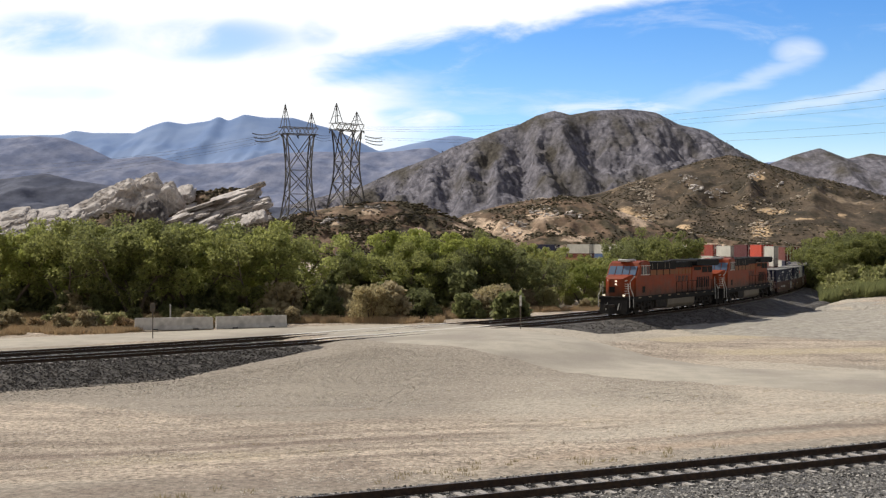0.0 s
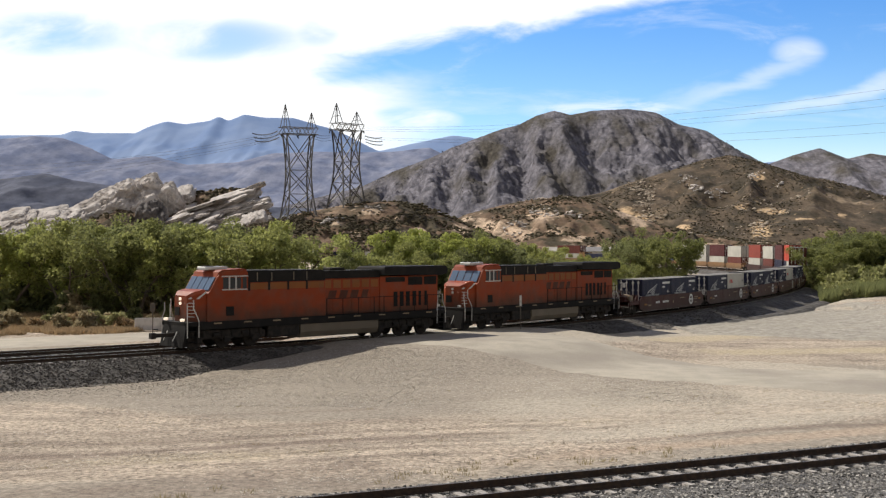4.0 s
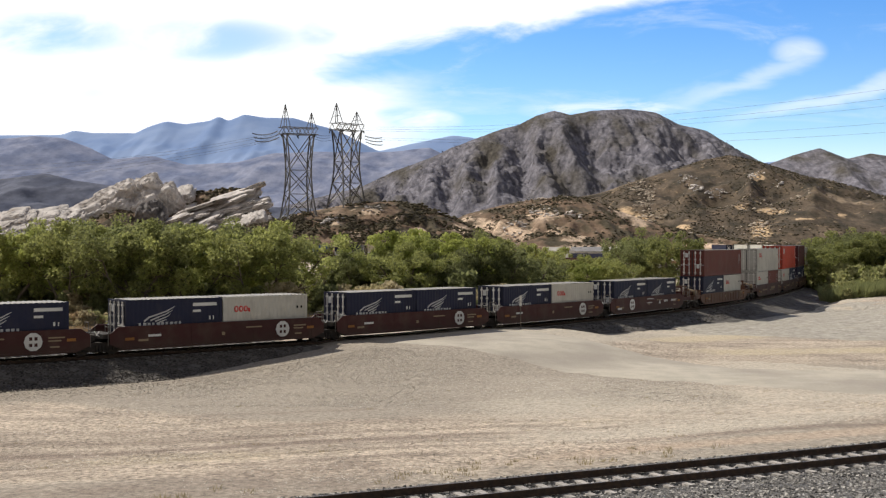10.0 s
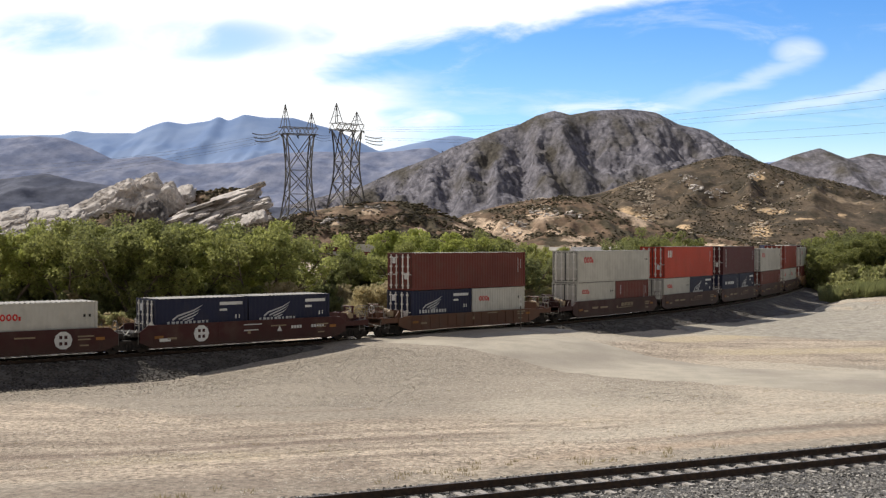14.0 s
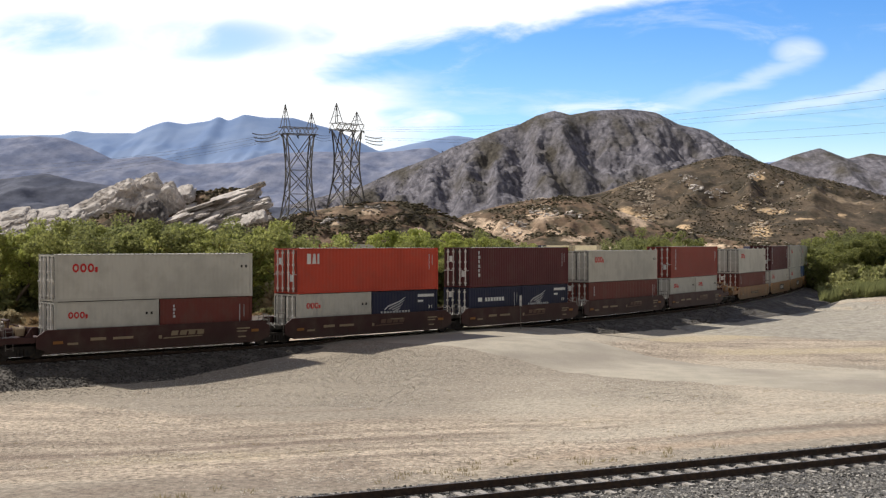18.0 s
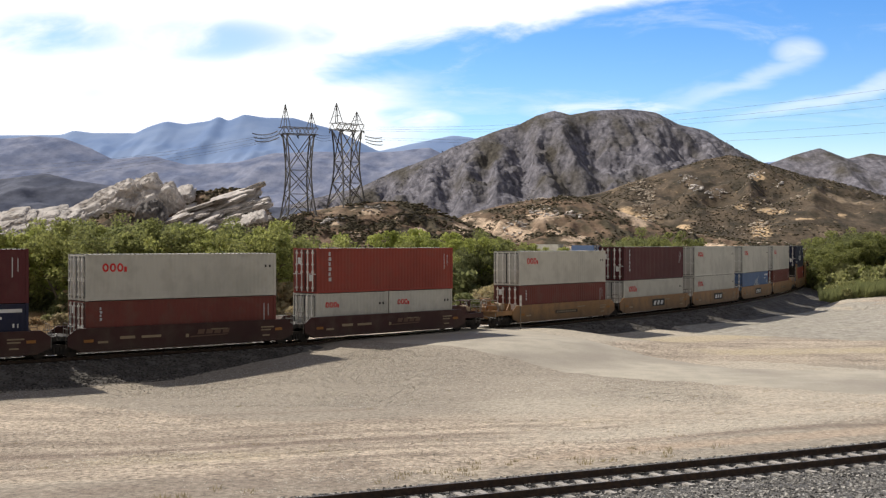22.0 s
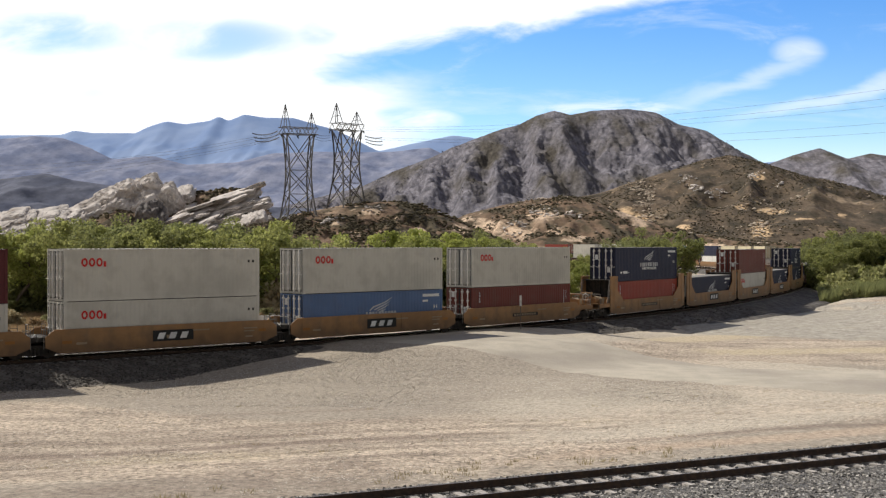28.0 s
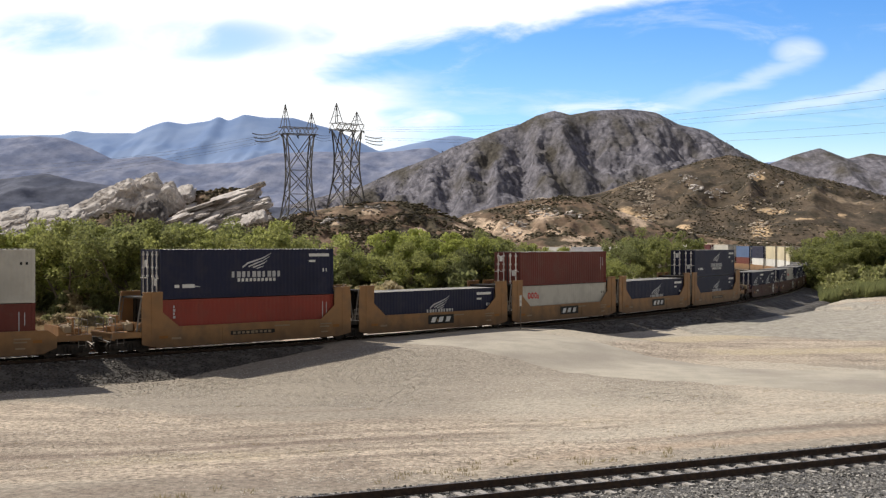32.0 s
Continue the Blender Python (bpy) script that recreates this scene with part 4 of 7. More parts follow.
# kind, side in thousandths of the distance, distance, height
PLANTING = [
    ("a", -372, 104, 8.4), ("c", -345, 107, 8.1), ("e", -318, 103, 8.3), ("b", -292, 106, 8.7), ("a", -264, 102, 8.9), ("d", -240, 105, 8.4), ("e", -214, 103, 8.6), ("b", -188, 106, 8.3), ("a", -164, 103, 8.7),
    ("e", -140, 108, 8.2), ("c", -130, 116, 6.3), ("d", -355, 114, 8.6), ("b", -330, 117, 8.8), ("d", -303, 116, 9.0), ("a", -277, 118, 9.4), ("d", -250, 115, 9.2), ("c", -227, 120, 8.9), ("a", -201, 117, 9.0), ("d", -175, 119, 8.9), ("b", -150, 121, 8.6),
    ("f", -108, 106, 4.9), ("d", -76, 116, 7.0), ("d", -60, 122, 7.2), ("c", -44, 119, 8.6), ("c", -20, 121, 8.9), ("c", 6, 120, 8.9), ("a", 28, 123, 8.8), ("e", -32, 113, 6.8), ("d", 14, 116, 7.0), ("d", 46, 119, 7.8), ("b", 38, 128, 8.4),
    ("d", 70, 122, 6.2), ("d", 76, 127, 5.9), ("c", 100, 140, 5.0), ("c", 117, 142, 5.2), ("e", 88, 137, 4.4), ("b", 134, 146, 5.6), ("e", 146, 152, 5.4), ("a", 128, 160, 5.8), ("d", 158, 165, 7.6), ("d", 168, 172, 8.5), ("a", 186, 165, 8.8), ("b", 197, 168, 9.0),
    ("d", 178, 178, 8.6), ("b", 80, 165, 7.6), ("e", 95, 172, 6.4), ("d", 148, 180, 7.0), ("c", -5, 132, 8.8), ("d", -84, 128, 5.6), ("a", -405, 106, 8.6), ("e", 66, 150, 7.2), ("b", 108, 185, 5.0), ("e", 122, 176, 4.9), ("a", 136, 190, 5.2),
    ("a", 324, 172, 7.6), ("a", 333, 178, 8.1), ("a", 344, 177, 8.2), ("d", 360, 178, 8.0), ("a", 370, 177, 8.4), ("a", 384, 178, 8.3), ("d", 352, 184, 8.8), ("a", 398, 176, 8.8), ("d", 366, 190, 8.9), ("d", 326, 190, 8.2), ("a", 412, 178, 8.8),
    ("d", 317, 204, 7.6), ("d", 311, 222, 8.0), ("a", 340, 212, 9.2), ("d", 380, 205, 9.4),
]
rnd = random.Random(5)
for kind, k, dist, h in PLANTING:
    planted(TREES[kind], k, dist, rnd.uniform(0, 360), h / 8.6 * rnd.uniform(0.9, 1.05))
for o in TREES.values():
    for c in list(o.children):
        bpy.data.objects.remove(c)
    bpy.data.objects.remove(o)

BUSHES = {
    "sage": bush(31, 1.0, 1.5, M["leaf_sage"], "pale yellow-green rabbitbrush beside the tracks"),
    "dry": bush(32, 1.0, 1.6, M["leaf_dry"], "dry brown brush beside the tracks"),
    "straw": bush(33, 0.7, 1.5, M["grass_dry"], "straw-coloured clump of dry weeds beside the road", per=50),
    "lush": bush(35, 1.0, 1.6, M["leaf"], "leafy yellow-green willow brush in the wash"),
    "olive": bush(36, 1.0, 2.0, M["leaf_olive"], "soft olive-green brush and tall grass in the wash"),
    "green": bush(34, 1.0, 1.5, M["leaf_dark"], "low dark green shrub under the trees"),
}
for j in range(70):
    k = rnd.uniform(-395, 190)
    if k < -125:
        dist = rnd.uniform(93.5, 99) + 0.02 * (k + 300)
    elif k < 40:
        dist = 99 + (k + 125) * 0.045 + rnd.uniform(0, 7)
    else:
        dist = 108 + (k - 40) * 0.24 + rnd.uniform(0, 6)
    x = bearing(k, dist)
    if lat_of(np.array([x]), np.array([dist]))[1][0] > -9.5 or (-28 < x < -11 and dist < 93.5):
        continue
    kind = rnd.choice(("sage", "sage", "dry", "straw", "straw", "green"))
    planted(BUSHES[kind], k, dist, rnd.uniform(0, 360), rnd.uniform(0.6, 1.35))
for j in range(48):
    k = rnd.uniform(-400, 60)
    planted(BUSHES[rnd.choice(("green", "green", "dry"))], k, rnd.uniform(101, 107), rnd.uniform(0, 360), rnd.uniform(1.6, 3.2))
for j in range(28):
    planted(BUSHES["green"], -415 + j * 17.4, rnd.uniform(111, 126), rnd.uniform(0, 360), rnd.uniform(3.0, 4.2))
for j in range(40):
    k = rnd.uniform(-400, -130)
    dist = rnd.uniform(90.5, 93.5) + max(0, (k + 190)) * 0.06 - max(0, -250 - k) * 0.02
    planted(BUSHES[rnd.choice(("sage", "straw", "dry", "straw"))], k, dist, rnd.uniform(0, 360), rnd.uniform(0.8, 1.5))
# brush that rises in steps from the track bed to the trees of the wash
for j in range(78):
    k = rnd.uniform(312, 420)
    step = (j % 6) / 5.0
    dist = 149.5 + 21 * step + rnd.uniform(-1.5, 1.5) + max(0.0, 330 - k) * 0.5
    if -8 < lat_of(np.array([bearing(k, dist)]), np.array([dist]))[1][0] < 3.6:
        continue
    kind = rnd.choice(("lush", "olive", "olive", "sage") if step < 0.3 else ("olive", "olive", "olive", "lush"))
    planted(BUSHES[kind], k, dist, rnd.uniform(0, 360), (1.3 + 2.3 * step) * rnd.uniform(0.8, 1.2))
for j in range(32):
    k, dist = rnd.uniform(80, 215), rnd.uniform(138, 160)
    x = bearing(k, dist)
    if lat_of(np.array([x]), np.array([dist]))[1][0] < -9:
        planted(BUSHES[rnd.choice(("green", "sage", "dry"))], k, dist, rnd.uniform(0, 360), rnd.uniform(1.0, 2.2))
for o in BUSHES.values():
    for c in list(o.children):
        bpy.data.objects.remove(c)
    bpy.data.objects.remove(o)
set_on_ground(bush(41, 3.2, 5.0, M["leaf_tan"], "big rounded tan bush beside the road", per=230, n=44, leaf=(0.06, 0.13)), -62, 98.5)
set_on_ground(bush(42, 2.9, 5.6, M["leaf_tan"], "big grey-brown bush, dry and twiggy", per=260, n=44, leaf=(0.05, 0.12)), 41, 106.5)
set_on_ground(bush(43, 2.4, 3.4, M["leaf_sage"], "grey-green bush beside the tracks", per=160, n=34), 88, 117)
set_on_ground(bush(44, 2.3, 3.2, M["leaf_dry"], "twiggy brown bush beside the tracks", per=160, n=34), 70, 117)


def blades(name, count, region, height, material, label, seed, wide=0.012):
    """Dry grass: thin bent blades in tufts, joined."""
    rs = np.random.RandomState(seed)
    v, f = [], []
    while len(f) < count:
        x, y = region(rs)
        z = floor_at(x, y)
        for _ in range(14):
            a, h = rs.uniform(0, math.tau), height * rs.uniform(0.4, 1.1)
            bx, by = x + rs.normal() * 0.12, y + rs.normal() * 0.12
            k = len(v)
            lx, ly = math.cos(a) * h * 0.35, math.sin(a) * h * 0.35
            v += [(bx - wide, by, z - 0.02), (bx + wide, by, z - 0.02), (bx + lx, by + ly, z + h)]
            f.append((k, k + 1, k + 2))
    me = bpy.data.meshes.new(name)
    me.from_pydata(v, [], f)
    me.materials.append(material)
    return tagged(new(name, me), label, "grass", kind="stuff")


def far_verge(rs):
    while True:
        k = rs.uniform(-395, 150)
        dist = rs.uniform(90, 104) if k < 0 else rs.uniform(101, 112) + k * 0.13
        x = bearing(k, dist)
        lat = lat_of(np.array([x]), np.array([dist]))[1][0]
        if lat < -8.5 and noise.noise((x * 0.3, dist * 0.5, 2)) > -0.05 and not (-30 < x < 3 and dist < 96):
            return x, dist


def near_verge(rs):
    s, off = rs.choice((-9.0, -6.5, 1.0, 3.5, 9.0)) + rs.normal() * 1.6, rs.normal() * 0.6 - 3.5
    p = NEAR_P + NEAR_D * s + NEAR_N * off
    return p.x, p.y


def plain(rs):
    s, off = rs.uniform(-16, 40), rs.uniform(-26, -5)
    p = NEAR_P + NEAR_D * s + NEAR_N * off
    return p.x, p.y


blades("dry_grass", 42000, far_verge, 0.6, M["grass_dry"], "straw-coloured dry grass along the far side of the tracks", 3, 0.04)
def left_verge(rs):
    while True:
        k = rs.uniform(-400, -255)
        dist = 83.5 + (k + 350) * 0.03 + 8.5 * rs.rand()
        x = bearing(k, dist)
        if noise.noise((x * 0.3, dist * 0.5, 2)) > 0.0:
            return x, dist




def wash(rs):
    while True:
        k, dist = rs.uniform(322, 420), rs.uniform(148, 171)
        x = bearing(k, dist)
        if not -8 < lat_of(np.array([x]), np.array([dist]))[1][0] < 3.6:
            return x, dist


blades("tall_grass", 26000, wash, 1.9, M["leaf_dark"], "tall dull green grass and reeds in the wash", 9, 0.07)
blades("dry_grass", 11000, left_verge, 0.45, M["grass_dry"], "orange-brown dry grass beside the road", 8, 0.04)
blades("weeds", 700, near_verge, 0.15, M["leaf_dry"], "small dry weeds along the ballast's edge", 4)
blades("weeds", 900, plain, 0.07, M["leaf_dry"], "tiny dry weeds on the bare ground", 6)


def stones(name, count, place, size, label, seed, material, flat=0.6):
    """Loose stones, each an uneven lump of its own, joined."""
    rs = np.random.RandomState(seed)
    ico = bmesh.new()
    bmesh.ops.create_cube(ico, size=1.6)
    bv = np.array([v.co[:] for v in ico.verts])
    bf = np.array([[v.index for v in f.verts] for f in ico.faces])
    ico.free()
    n = len(bv)
    pts = place(rs, count) if place is plain_stones else np.array([place(rs) for _ in range(count)])
    r = size[0] + (size[1] - size[0]) * rs.rand(count) ** (2.2 if place is plain_stones else 1.0)
    sc = rs.uniform(0.6, 1.2, (count, n, 1))
    a = rs.uniform(0, math.tau, count)
    b = rs.uniform(0, math.tau, count)
    ca, sa, cb, sb = np.cos(a), np.sin(a), np.cos(b), np.sin(b)
    rot = np.stack([np.stack([ca, -sa * cb, sa * sb], 1), np.stack([sa, ca * cb, -ca * sb], 1), np.stack([0 * a, sb, cb], 1)], 1)
    v = np.einsum("kij,knj->kni", rot, bv[None] * sc) * r[:, None, None] * 0.5 * np.array([1, 1, flat]) + pts[:, None, :]
    f = (bf[None] + (np.arange(count) * n)[:, None, None]).reshape(-1, 4)
    me = bpy.data.meshes.new(name)
    me.from_pydata(v.reshape(-1, 3).tolist(), [], f.tolist())
    me.materials.append(material)
    return tagged(new(name, me), label, "stones", kind="stuff")


def near_bed(rs):
    s, off = rs.uniform(-12, 24), rs.uniform(-3.1, 4.6)
    p = NEAR_P + NEAR_D * s + NEAR_N * off
    drop = 0.265 if -2 < off < 5.2 else 0.265 + (-off - 2) / 1.7
    return p.x, p.y, -drop + rs.uniform(-0.01, 0.03)


def main_bed(rs):
    s = rs.uniform(-16, 12) if rs.rand() < 0.82 else rs.uniform(36, 75)
    lat = rs.uniform(-6.3, 5.2 if s < 20 else 4.8)
    depth = float(np.interp(lat, (1.85, 4.55, 6.05) if s > 30 else (1.85, 4.25, 5.25), (0.25, 0.93, 1.06) if s > 30 else (0.25, 1.06, 1.2)))
    x, y, _ = on_track(s, lat)
    return x, y, -depth + rs.uniform(-0.01, 0.04)


def plain_stones(rs, count):
    tries = count * 6
    a, off = rs.uniform(-20, 46, tries), -3.2 - 38 * rs.rand(tries) ** 1.25
    x, y = NEAR_P.x + NEAR_D.x * a + NEAR_N.x * off, NEAR_P.y + NEAR_D.y * a + NEAR_N.y * off
    # stones gather in drifts and along the wheel tracks
    drift = np.array([noise.noise((p * 0.13, q * 0.3, 21)) + 0.6 * noise.noise((p * 0.5, q * 1.1, 22)) for p, q in zip(x, y)])
    kept = np.argsort(-(drift * 1.6 + rs.rand(tries)))[:count]
    x, y = x[kept], y[kept]
    z = ground_height(x, y) + np.array([ripple(p, q) for p, q in zip(x, y)])
    return np.stack([x, y, z], 1)


def rubble(rs):
    while True:
        x, c = rs.uniform(-18, 7), rs.choice((43.0, 43.3, 39.8, 41.4, 37.6, 45.4)) + rs.normal() * 0.45
        y = c + 0.22 * x - 2.2 * noise.noise((x * 0.09, (c + 0.22 * x) * 0.09, 4))
        if y > 33 + 0.45 * x and noise.noise((x * 0.22, y * 0.3, 31)) + 0.35 > rs.rand() * 0.9:
            return x, y, floor_at(x, y) + 0.005


def speckled(name, c1, c2):
    m = bpy.data.materials.new(name)
    m.use_nodes = True
    n, l = m.node_tree.nodes, m.node_tree.links
    g = n.new("ShaderNodeNewGeometry")
    mix = n.new("ShaderNodeMix")
    mix.data_type = "RGBA"
    mix.inputs["A"].default_value, mix.inputs["B"].default_value = tint(c1), tint(c2)
    l.new(g.outputs["Random Per Island"], mix.inputs["Factor"])
    l.new(mix.outputs["Result"], n["Principled BSDF"].inputs["Base Color"])
    n["Principled BSDF"].inputs["Roughness"].default_value = 0.9
    n["Principled BSDF"].inputs["Specular IOR Level"].default_value = 0.2
    return m


M["chips"] = speckled("broken_stone", (0.05, 0.048, 0.046), (0.6, 0.57, 0.53))
M["pebbles"] = speckled("field_stone", (0.28, 0.24, 0.2), (0.8, 0.74, 0.65))
M["clod"] = speckled("dry_clods", (0.27, 0.22, 0.18), (0.62, 0.54, 0.45))
M["spilt"] = speckled("spilt_gravel", (0.26, 0.23, 0.195), (0.62, 0.56, 0.48))
M["dark_chips"] = speckled("dusty_broken_stone", (0.055, 0.05, 0.046), (0.17, 0.152, 0.138))
stones("ballast_stones", 42000, near_bed, (0.04, 0.1), "broken grey stones of the nearby ballast", 1, M["chips"], 0.85)
stones("ballast_stones", 24000, main_bed, (0.06, 0.15), "broken grey stones on the main ballast", 2, M["dark_chips"])
def bank_foot(rs):
    s, lat = rs.uniform(-20, 15), 5.2 + abs(rs.normal()) * 1.9 if rs.rand() < 0.85 else rs.uniform(4, 10)
    x, y, _ = on_track(s, lat)
    return x, y, floor_at(x, y) + rs.uniform(0.0, 0.05) + (0.06 if lat < 5.5 else 0.0)


def crossing_gravel(rs):
    while True:
        x, y = rs.uniform(-16, 14), rs.uniform(52, 72)
        if noise.noise((x * 0.12, y * 0.2, 5)) * 1.5 + 0.35 > rs.rand() and lat_of(np.array([x]), np.array([y]))[1][0] > 6.5:
            return x, y, floor_at(x, y) + 0.01


stones("gravel", 7000, bank_foot, (0.02, 0.07), "grey stones spilt from the ballast onto the dirt", 5, M["spilt"], 0.4)
stones("gravel", 14000, crossing_gravel, (0.015, 0.065), "coarse gravel beside the crossing", 6, M["pebbles"], 0.4)
stones("clods", 11000, rubble, (0.012, 0.055), "broken clods and rubble along the wheel tracks", 9, M["clod"], 0.35)
stones("pebbles", 22000, plain_stones, (0.014, 0.075), "loose stones strewn over the bare ground", 3, M["pebbles"], 0.4)


# ---------------------------------------------------------------- towers, barriers, posts, houses
def tower(x, y, z, h, turn, label):
    """A lattice tower on four legs with a wide bridge and two earth-wire peaks."""
    thing = tagged(new("transmission_tower"), label, "power pylon", "transmission towers")
    thing.matrix_basis = pose(x, y, z, 0, 0, turn)
    top = h * 0.74
    def corner(i, j, w):
        k = w / top
        hx = 7.0 - 1.7 * math.sin(math.pi * min(k, 1)) - 0.5 * k
        hy = 5.6 - 1.2 * math.sin(math.pi * min(k, 1)) - 2.6 * k
        return Vector((i * hx, j * hy, w))
    for i in (-1, 1):
        for j in (-1, 1):
            bm = bmesh.new()
            lv = np.linspace(-1.5, top, 7)
            for a, b in zip(lv, lv[1:]):
                rod(bm, corner(i, j, a), corner(i, j, b), 0.36, 4)
            part("leg", fixed(bm), M["steel"], thing)
    levels = [0, top * 0.3, top * 0.58, top]

    def brace(p, q, r):
        bm = bmesh.new()
        rod(bm, p, q, r, 4)
        part("brace", fixed(bm), M["steel"], thing)

    for p, q in (((-1, -1), (1, -1)), ((-1, 1), (1, 1)), ((-1, -1), (-1, 1)), ((1, -1), (1, 1))):
        for a, b in zip(levels, levels[1:]):
            brace(corner(*p, a), corner(*q, b), 0.25)
            brace(corner(*q, a), corner(*p, b), 0.25)
            brace(corner(*p, b), corner(*q, b), 0.11)
    bm = bmesh.new()
    for zz in (top, top + 3.0):
        for j in (-1, 1):
            rod(bm, (-8.6, j * 2.6, zz), (8.6, j * 2.6, zz), 0.24, 4)
    for k in range(9):
        xa, xb = -8.6 + k * 1.91, -8.6 + (k + 1) * 1.91
        for j in (-1, 1):
            rod(bm, (xa, j * 2.6, top + (3 if k % 2 else 0)), (xb, j * 2.6, top + (0 if k % 2 else 3)), 0.17, 4)
        rod(bm, (xa, -2.6, top), (xa, 2.6, top), 0.08, 4)
        rod(bm, (xa, -2.6, top + 3), (xb, 2.6, top + 3), 0.08, 4)
    part("crossarm", fixed(bm), M["steel"], thing)
    for i in (-1, 1):
        bm = bmesh.new()
        tip = Vector((i * 6.2, 0, h if i < 0 else h * 0.935))
        for a in (-1.5, 1.5):
            for b in (-2.6, 2.6):
                rod(bm, (i * 6.2 + a, b, top + 3), tip, 0.18, 4)
        for k in (0.35, 0.65):
            c = [Vector((i * 6.2 + a, b, top + 3)).lerp(tip, k) for a, b in ((-1.5, -2.6), (1.5, -2.6), (1.5, 2.6), (-1.5, 2.6))]
            for p, q in zip(c, c[1:] + c[:1]):
                rod(bm, p, q, 0.08, 4)
        part("peak", fixed(bm), M["steel"], thing)
    for i in (-7.6, 0, 7.6):
        for j, dy in ((-1, -3.2), (1, 3.2)):
            bm = bmesh.new()
            rod(bm, (i, j * 2.6, top + 0.2), (i + 2.0 * j, j * 2.6 + dy, top - 1.2), 0.12, 6)
            for k in range(12):
                a = Vector((i, j * 2.6, top + 0.2)).lerp(Vector((i + 2.0 * j, j * 2.6 + dy, top - 1.2)), k / 12)
                b = Vector((i, j * 2.6, top + 0.2)).lerp(Vector((i + 2.0 * j, j * 2.6 + dy, top - 1.2)), (k + 0.6) / 12)
                rod(bm, a, b, 0.28, 6)
            part("insulator", fixed(bm), M["wire"], thing, "dark string of disc insulators")
    return thing


def hill_at(bit, x, y):
    me = named(bit).data
    best = min(me.vertices, key=lambda v: (v.co.x - x) ** 2 + (v.co.y - y) ** 2)
    return best.co.z


tower(-65.4, 532, hill_at("under the transmission", -65.4, 532) - 0.5, 52.0, 26, "steel lattice transmission tower on the low hill")
tower(-44.6, 545, hill_at("under the transmission", -44.6, 545) - 0.5, 47.0, 46, "second steel lattice transmission tower on the low hill")


def wire(a, b, sag, label, r=0.036):
    bm = bmesh.new()
    a, b = Vector(a), Vector(b)
    rings = []
    side = (b - a).cross(Vector((0, 0, 1))).normalized()
    for k in range(25):
        t = k / 24
        p = a.lerp(b, t) - Vector((0, 0, 4 * sag * t * (1 - t)))
        rings.append([bm.verts.new(p + side * (r * math.cos(j * math.tau / 4)) + Vector((0, 0, r * math.sin(j * math.tau / 4)))) for j in range(4)])
    for p, q in zip(rings, rings[1:]):
        for j in range(4):
            bm.faces.new((p[j], p[(j + 1) % 4], q[(j + 1) % 4], q[j]))
    tagged(new("power_line", mesh_of("power_line", fixed(bm), M["wire"])), label, "power line", "power lines")


for x0, y0, z0, x1, z1, sag in ((-40, 547, 60.5, 186, 64, 5.5), (-39, 545, 59.5, 186, 60.3, 5.5), (-38, 544, 58.5, 187, 57.3, 5), (-40, 549, 56, 187, 50.5, 4.5), (-38, 546, 55, 188, 46.9, 4.5)):
    wire((x0, y0, z0), (x1, 400, z1), sag, "thin dark conductor slung from the tower")
for x0, y0, z0, x1, z1, sag in ((-74, 530, 56.5, -290, 50, 6), (-74, 528, 55.5, -290, 47, 6), (-73, 532, 54.5, -292, 44, 6), (-73, 534, 54, -294, 41, 6)):
    wire((x0, y0, z0), (x1, 650, z1), sag, "thin dark conductor slung from the tower", 0.05)
for y0, z0, z1 in ((529, 56.8, 56.0), (532, 55.6, 54.6), (535, 54.6, 53.2)):
    wire((-74.5, y0, z0), (-86, y0 + 2, z1), 1.2, "heavy jumper cable at the tower's arm", 0.22)
    wire((-36, y0 + 13, z0 - 1), (-28, y0 + 11, z1 - 1.2), 0.6, "heavy jumper cable at the tower's arm", 0.2)
for dz in (0, 1.2, 2.4):
    wire((-60, 533, 54.5 + dz), (-52, 544, 54 + dz), 1.0, "short conductor between the towers", 0.06)


def barrier(p, q):
    """A concrete road barrier with a sloped foot and lifting slots."""
    p, q = Vector(p), Vector(q)
    L = (q - p).length
    a = math.degrees(math.atan2((q - p).y, (q - p).x))
    thing = tagged(new("concrete_barrier"), "weathered grey concrete road barrier beside the road", "barrier", "road barriers")
    thing.matrix_basis = pose(p.x, p.y, floor_at((p.x + q.x) / 2, (p.y + q.y) / 2) + 0.05, 0, 0, a)
    out = [(-0.3, 0), (0.3, 0), (0.3, 0.08), (0.17, 0.33), (0.1, 0.92), (-0.1, 0.92), (-0.17, 0.33), (-0.3, 0.08)]
    bm = bmesh.new()
    ra = [bm.verts.new((0.02, y, z)) for y, z in out]
    rb = [bm.verts.new((L - 0.02, y, z)) for y, z in out]
    for i in range(8):
        bm.faces.new((ra[i], ra[(i + 1) % 8], rb[(i + 1) % 8], rb[i]))
    bm.faces.new(ra[::-1])
    bm.faces.new(rb)
    fixed(bm)
    bmesh.ops.bevel(bm, geom=[e for e in bm.edges if abs(e.verts[0].co.z - 0.92) < 0.01 and abs(e.verts[1].co.z - 0.92) < 0.01], offset=0.03, segments=2, affect="EDGES")
    part("body", bm, M["concrete"], thing)
    # each slot is a dark box, the shade of its recess painted rather than cut
    for k in (0.22, 0.74):
        bm = bmesh.new()
        box(bm, L * k, L * k + 0.42, -0.306, -0.2, 0.0, 0.09)
        part("lifting_slot", bm, M["slot"], thing, "lifting slot at the foot, its shade painted dark")


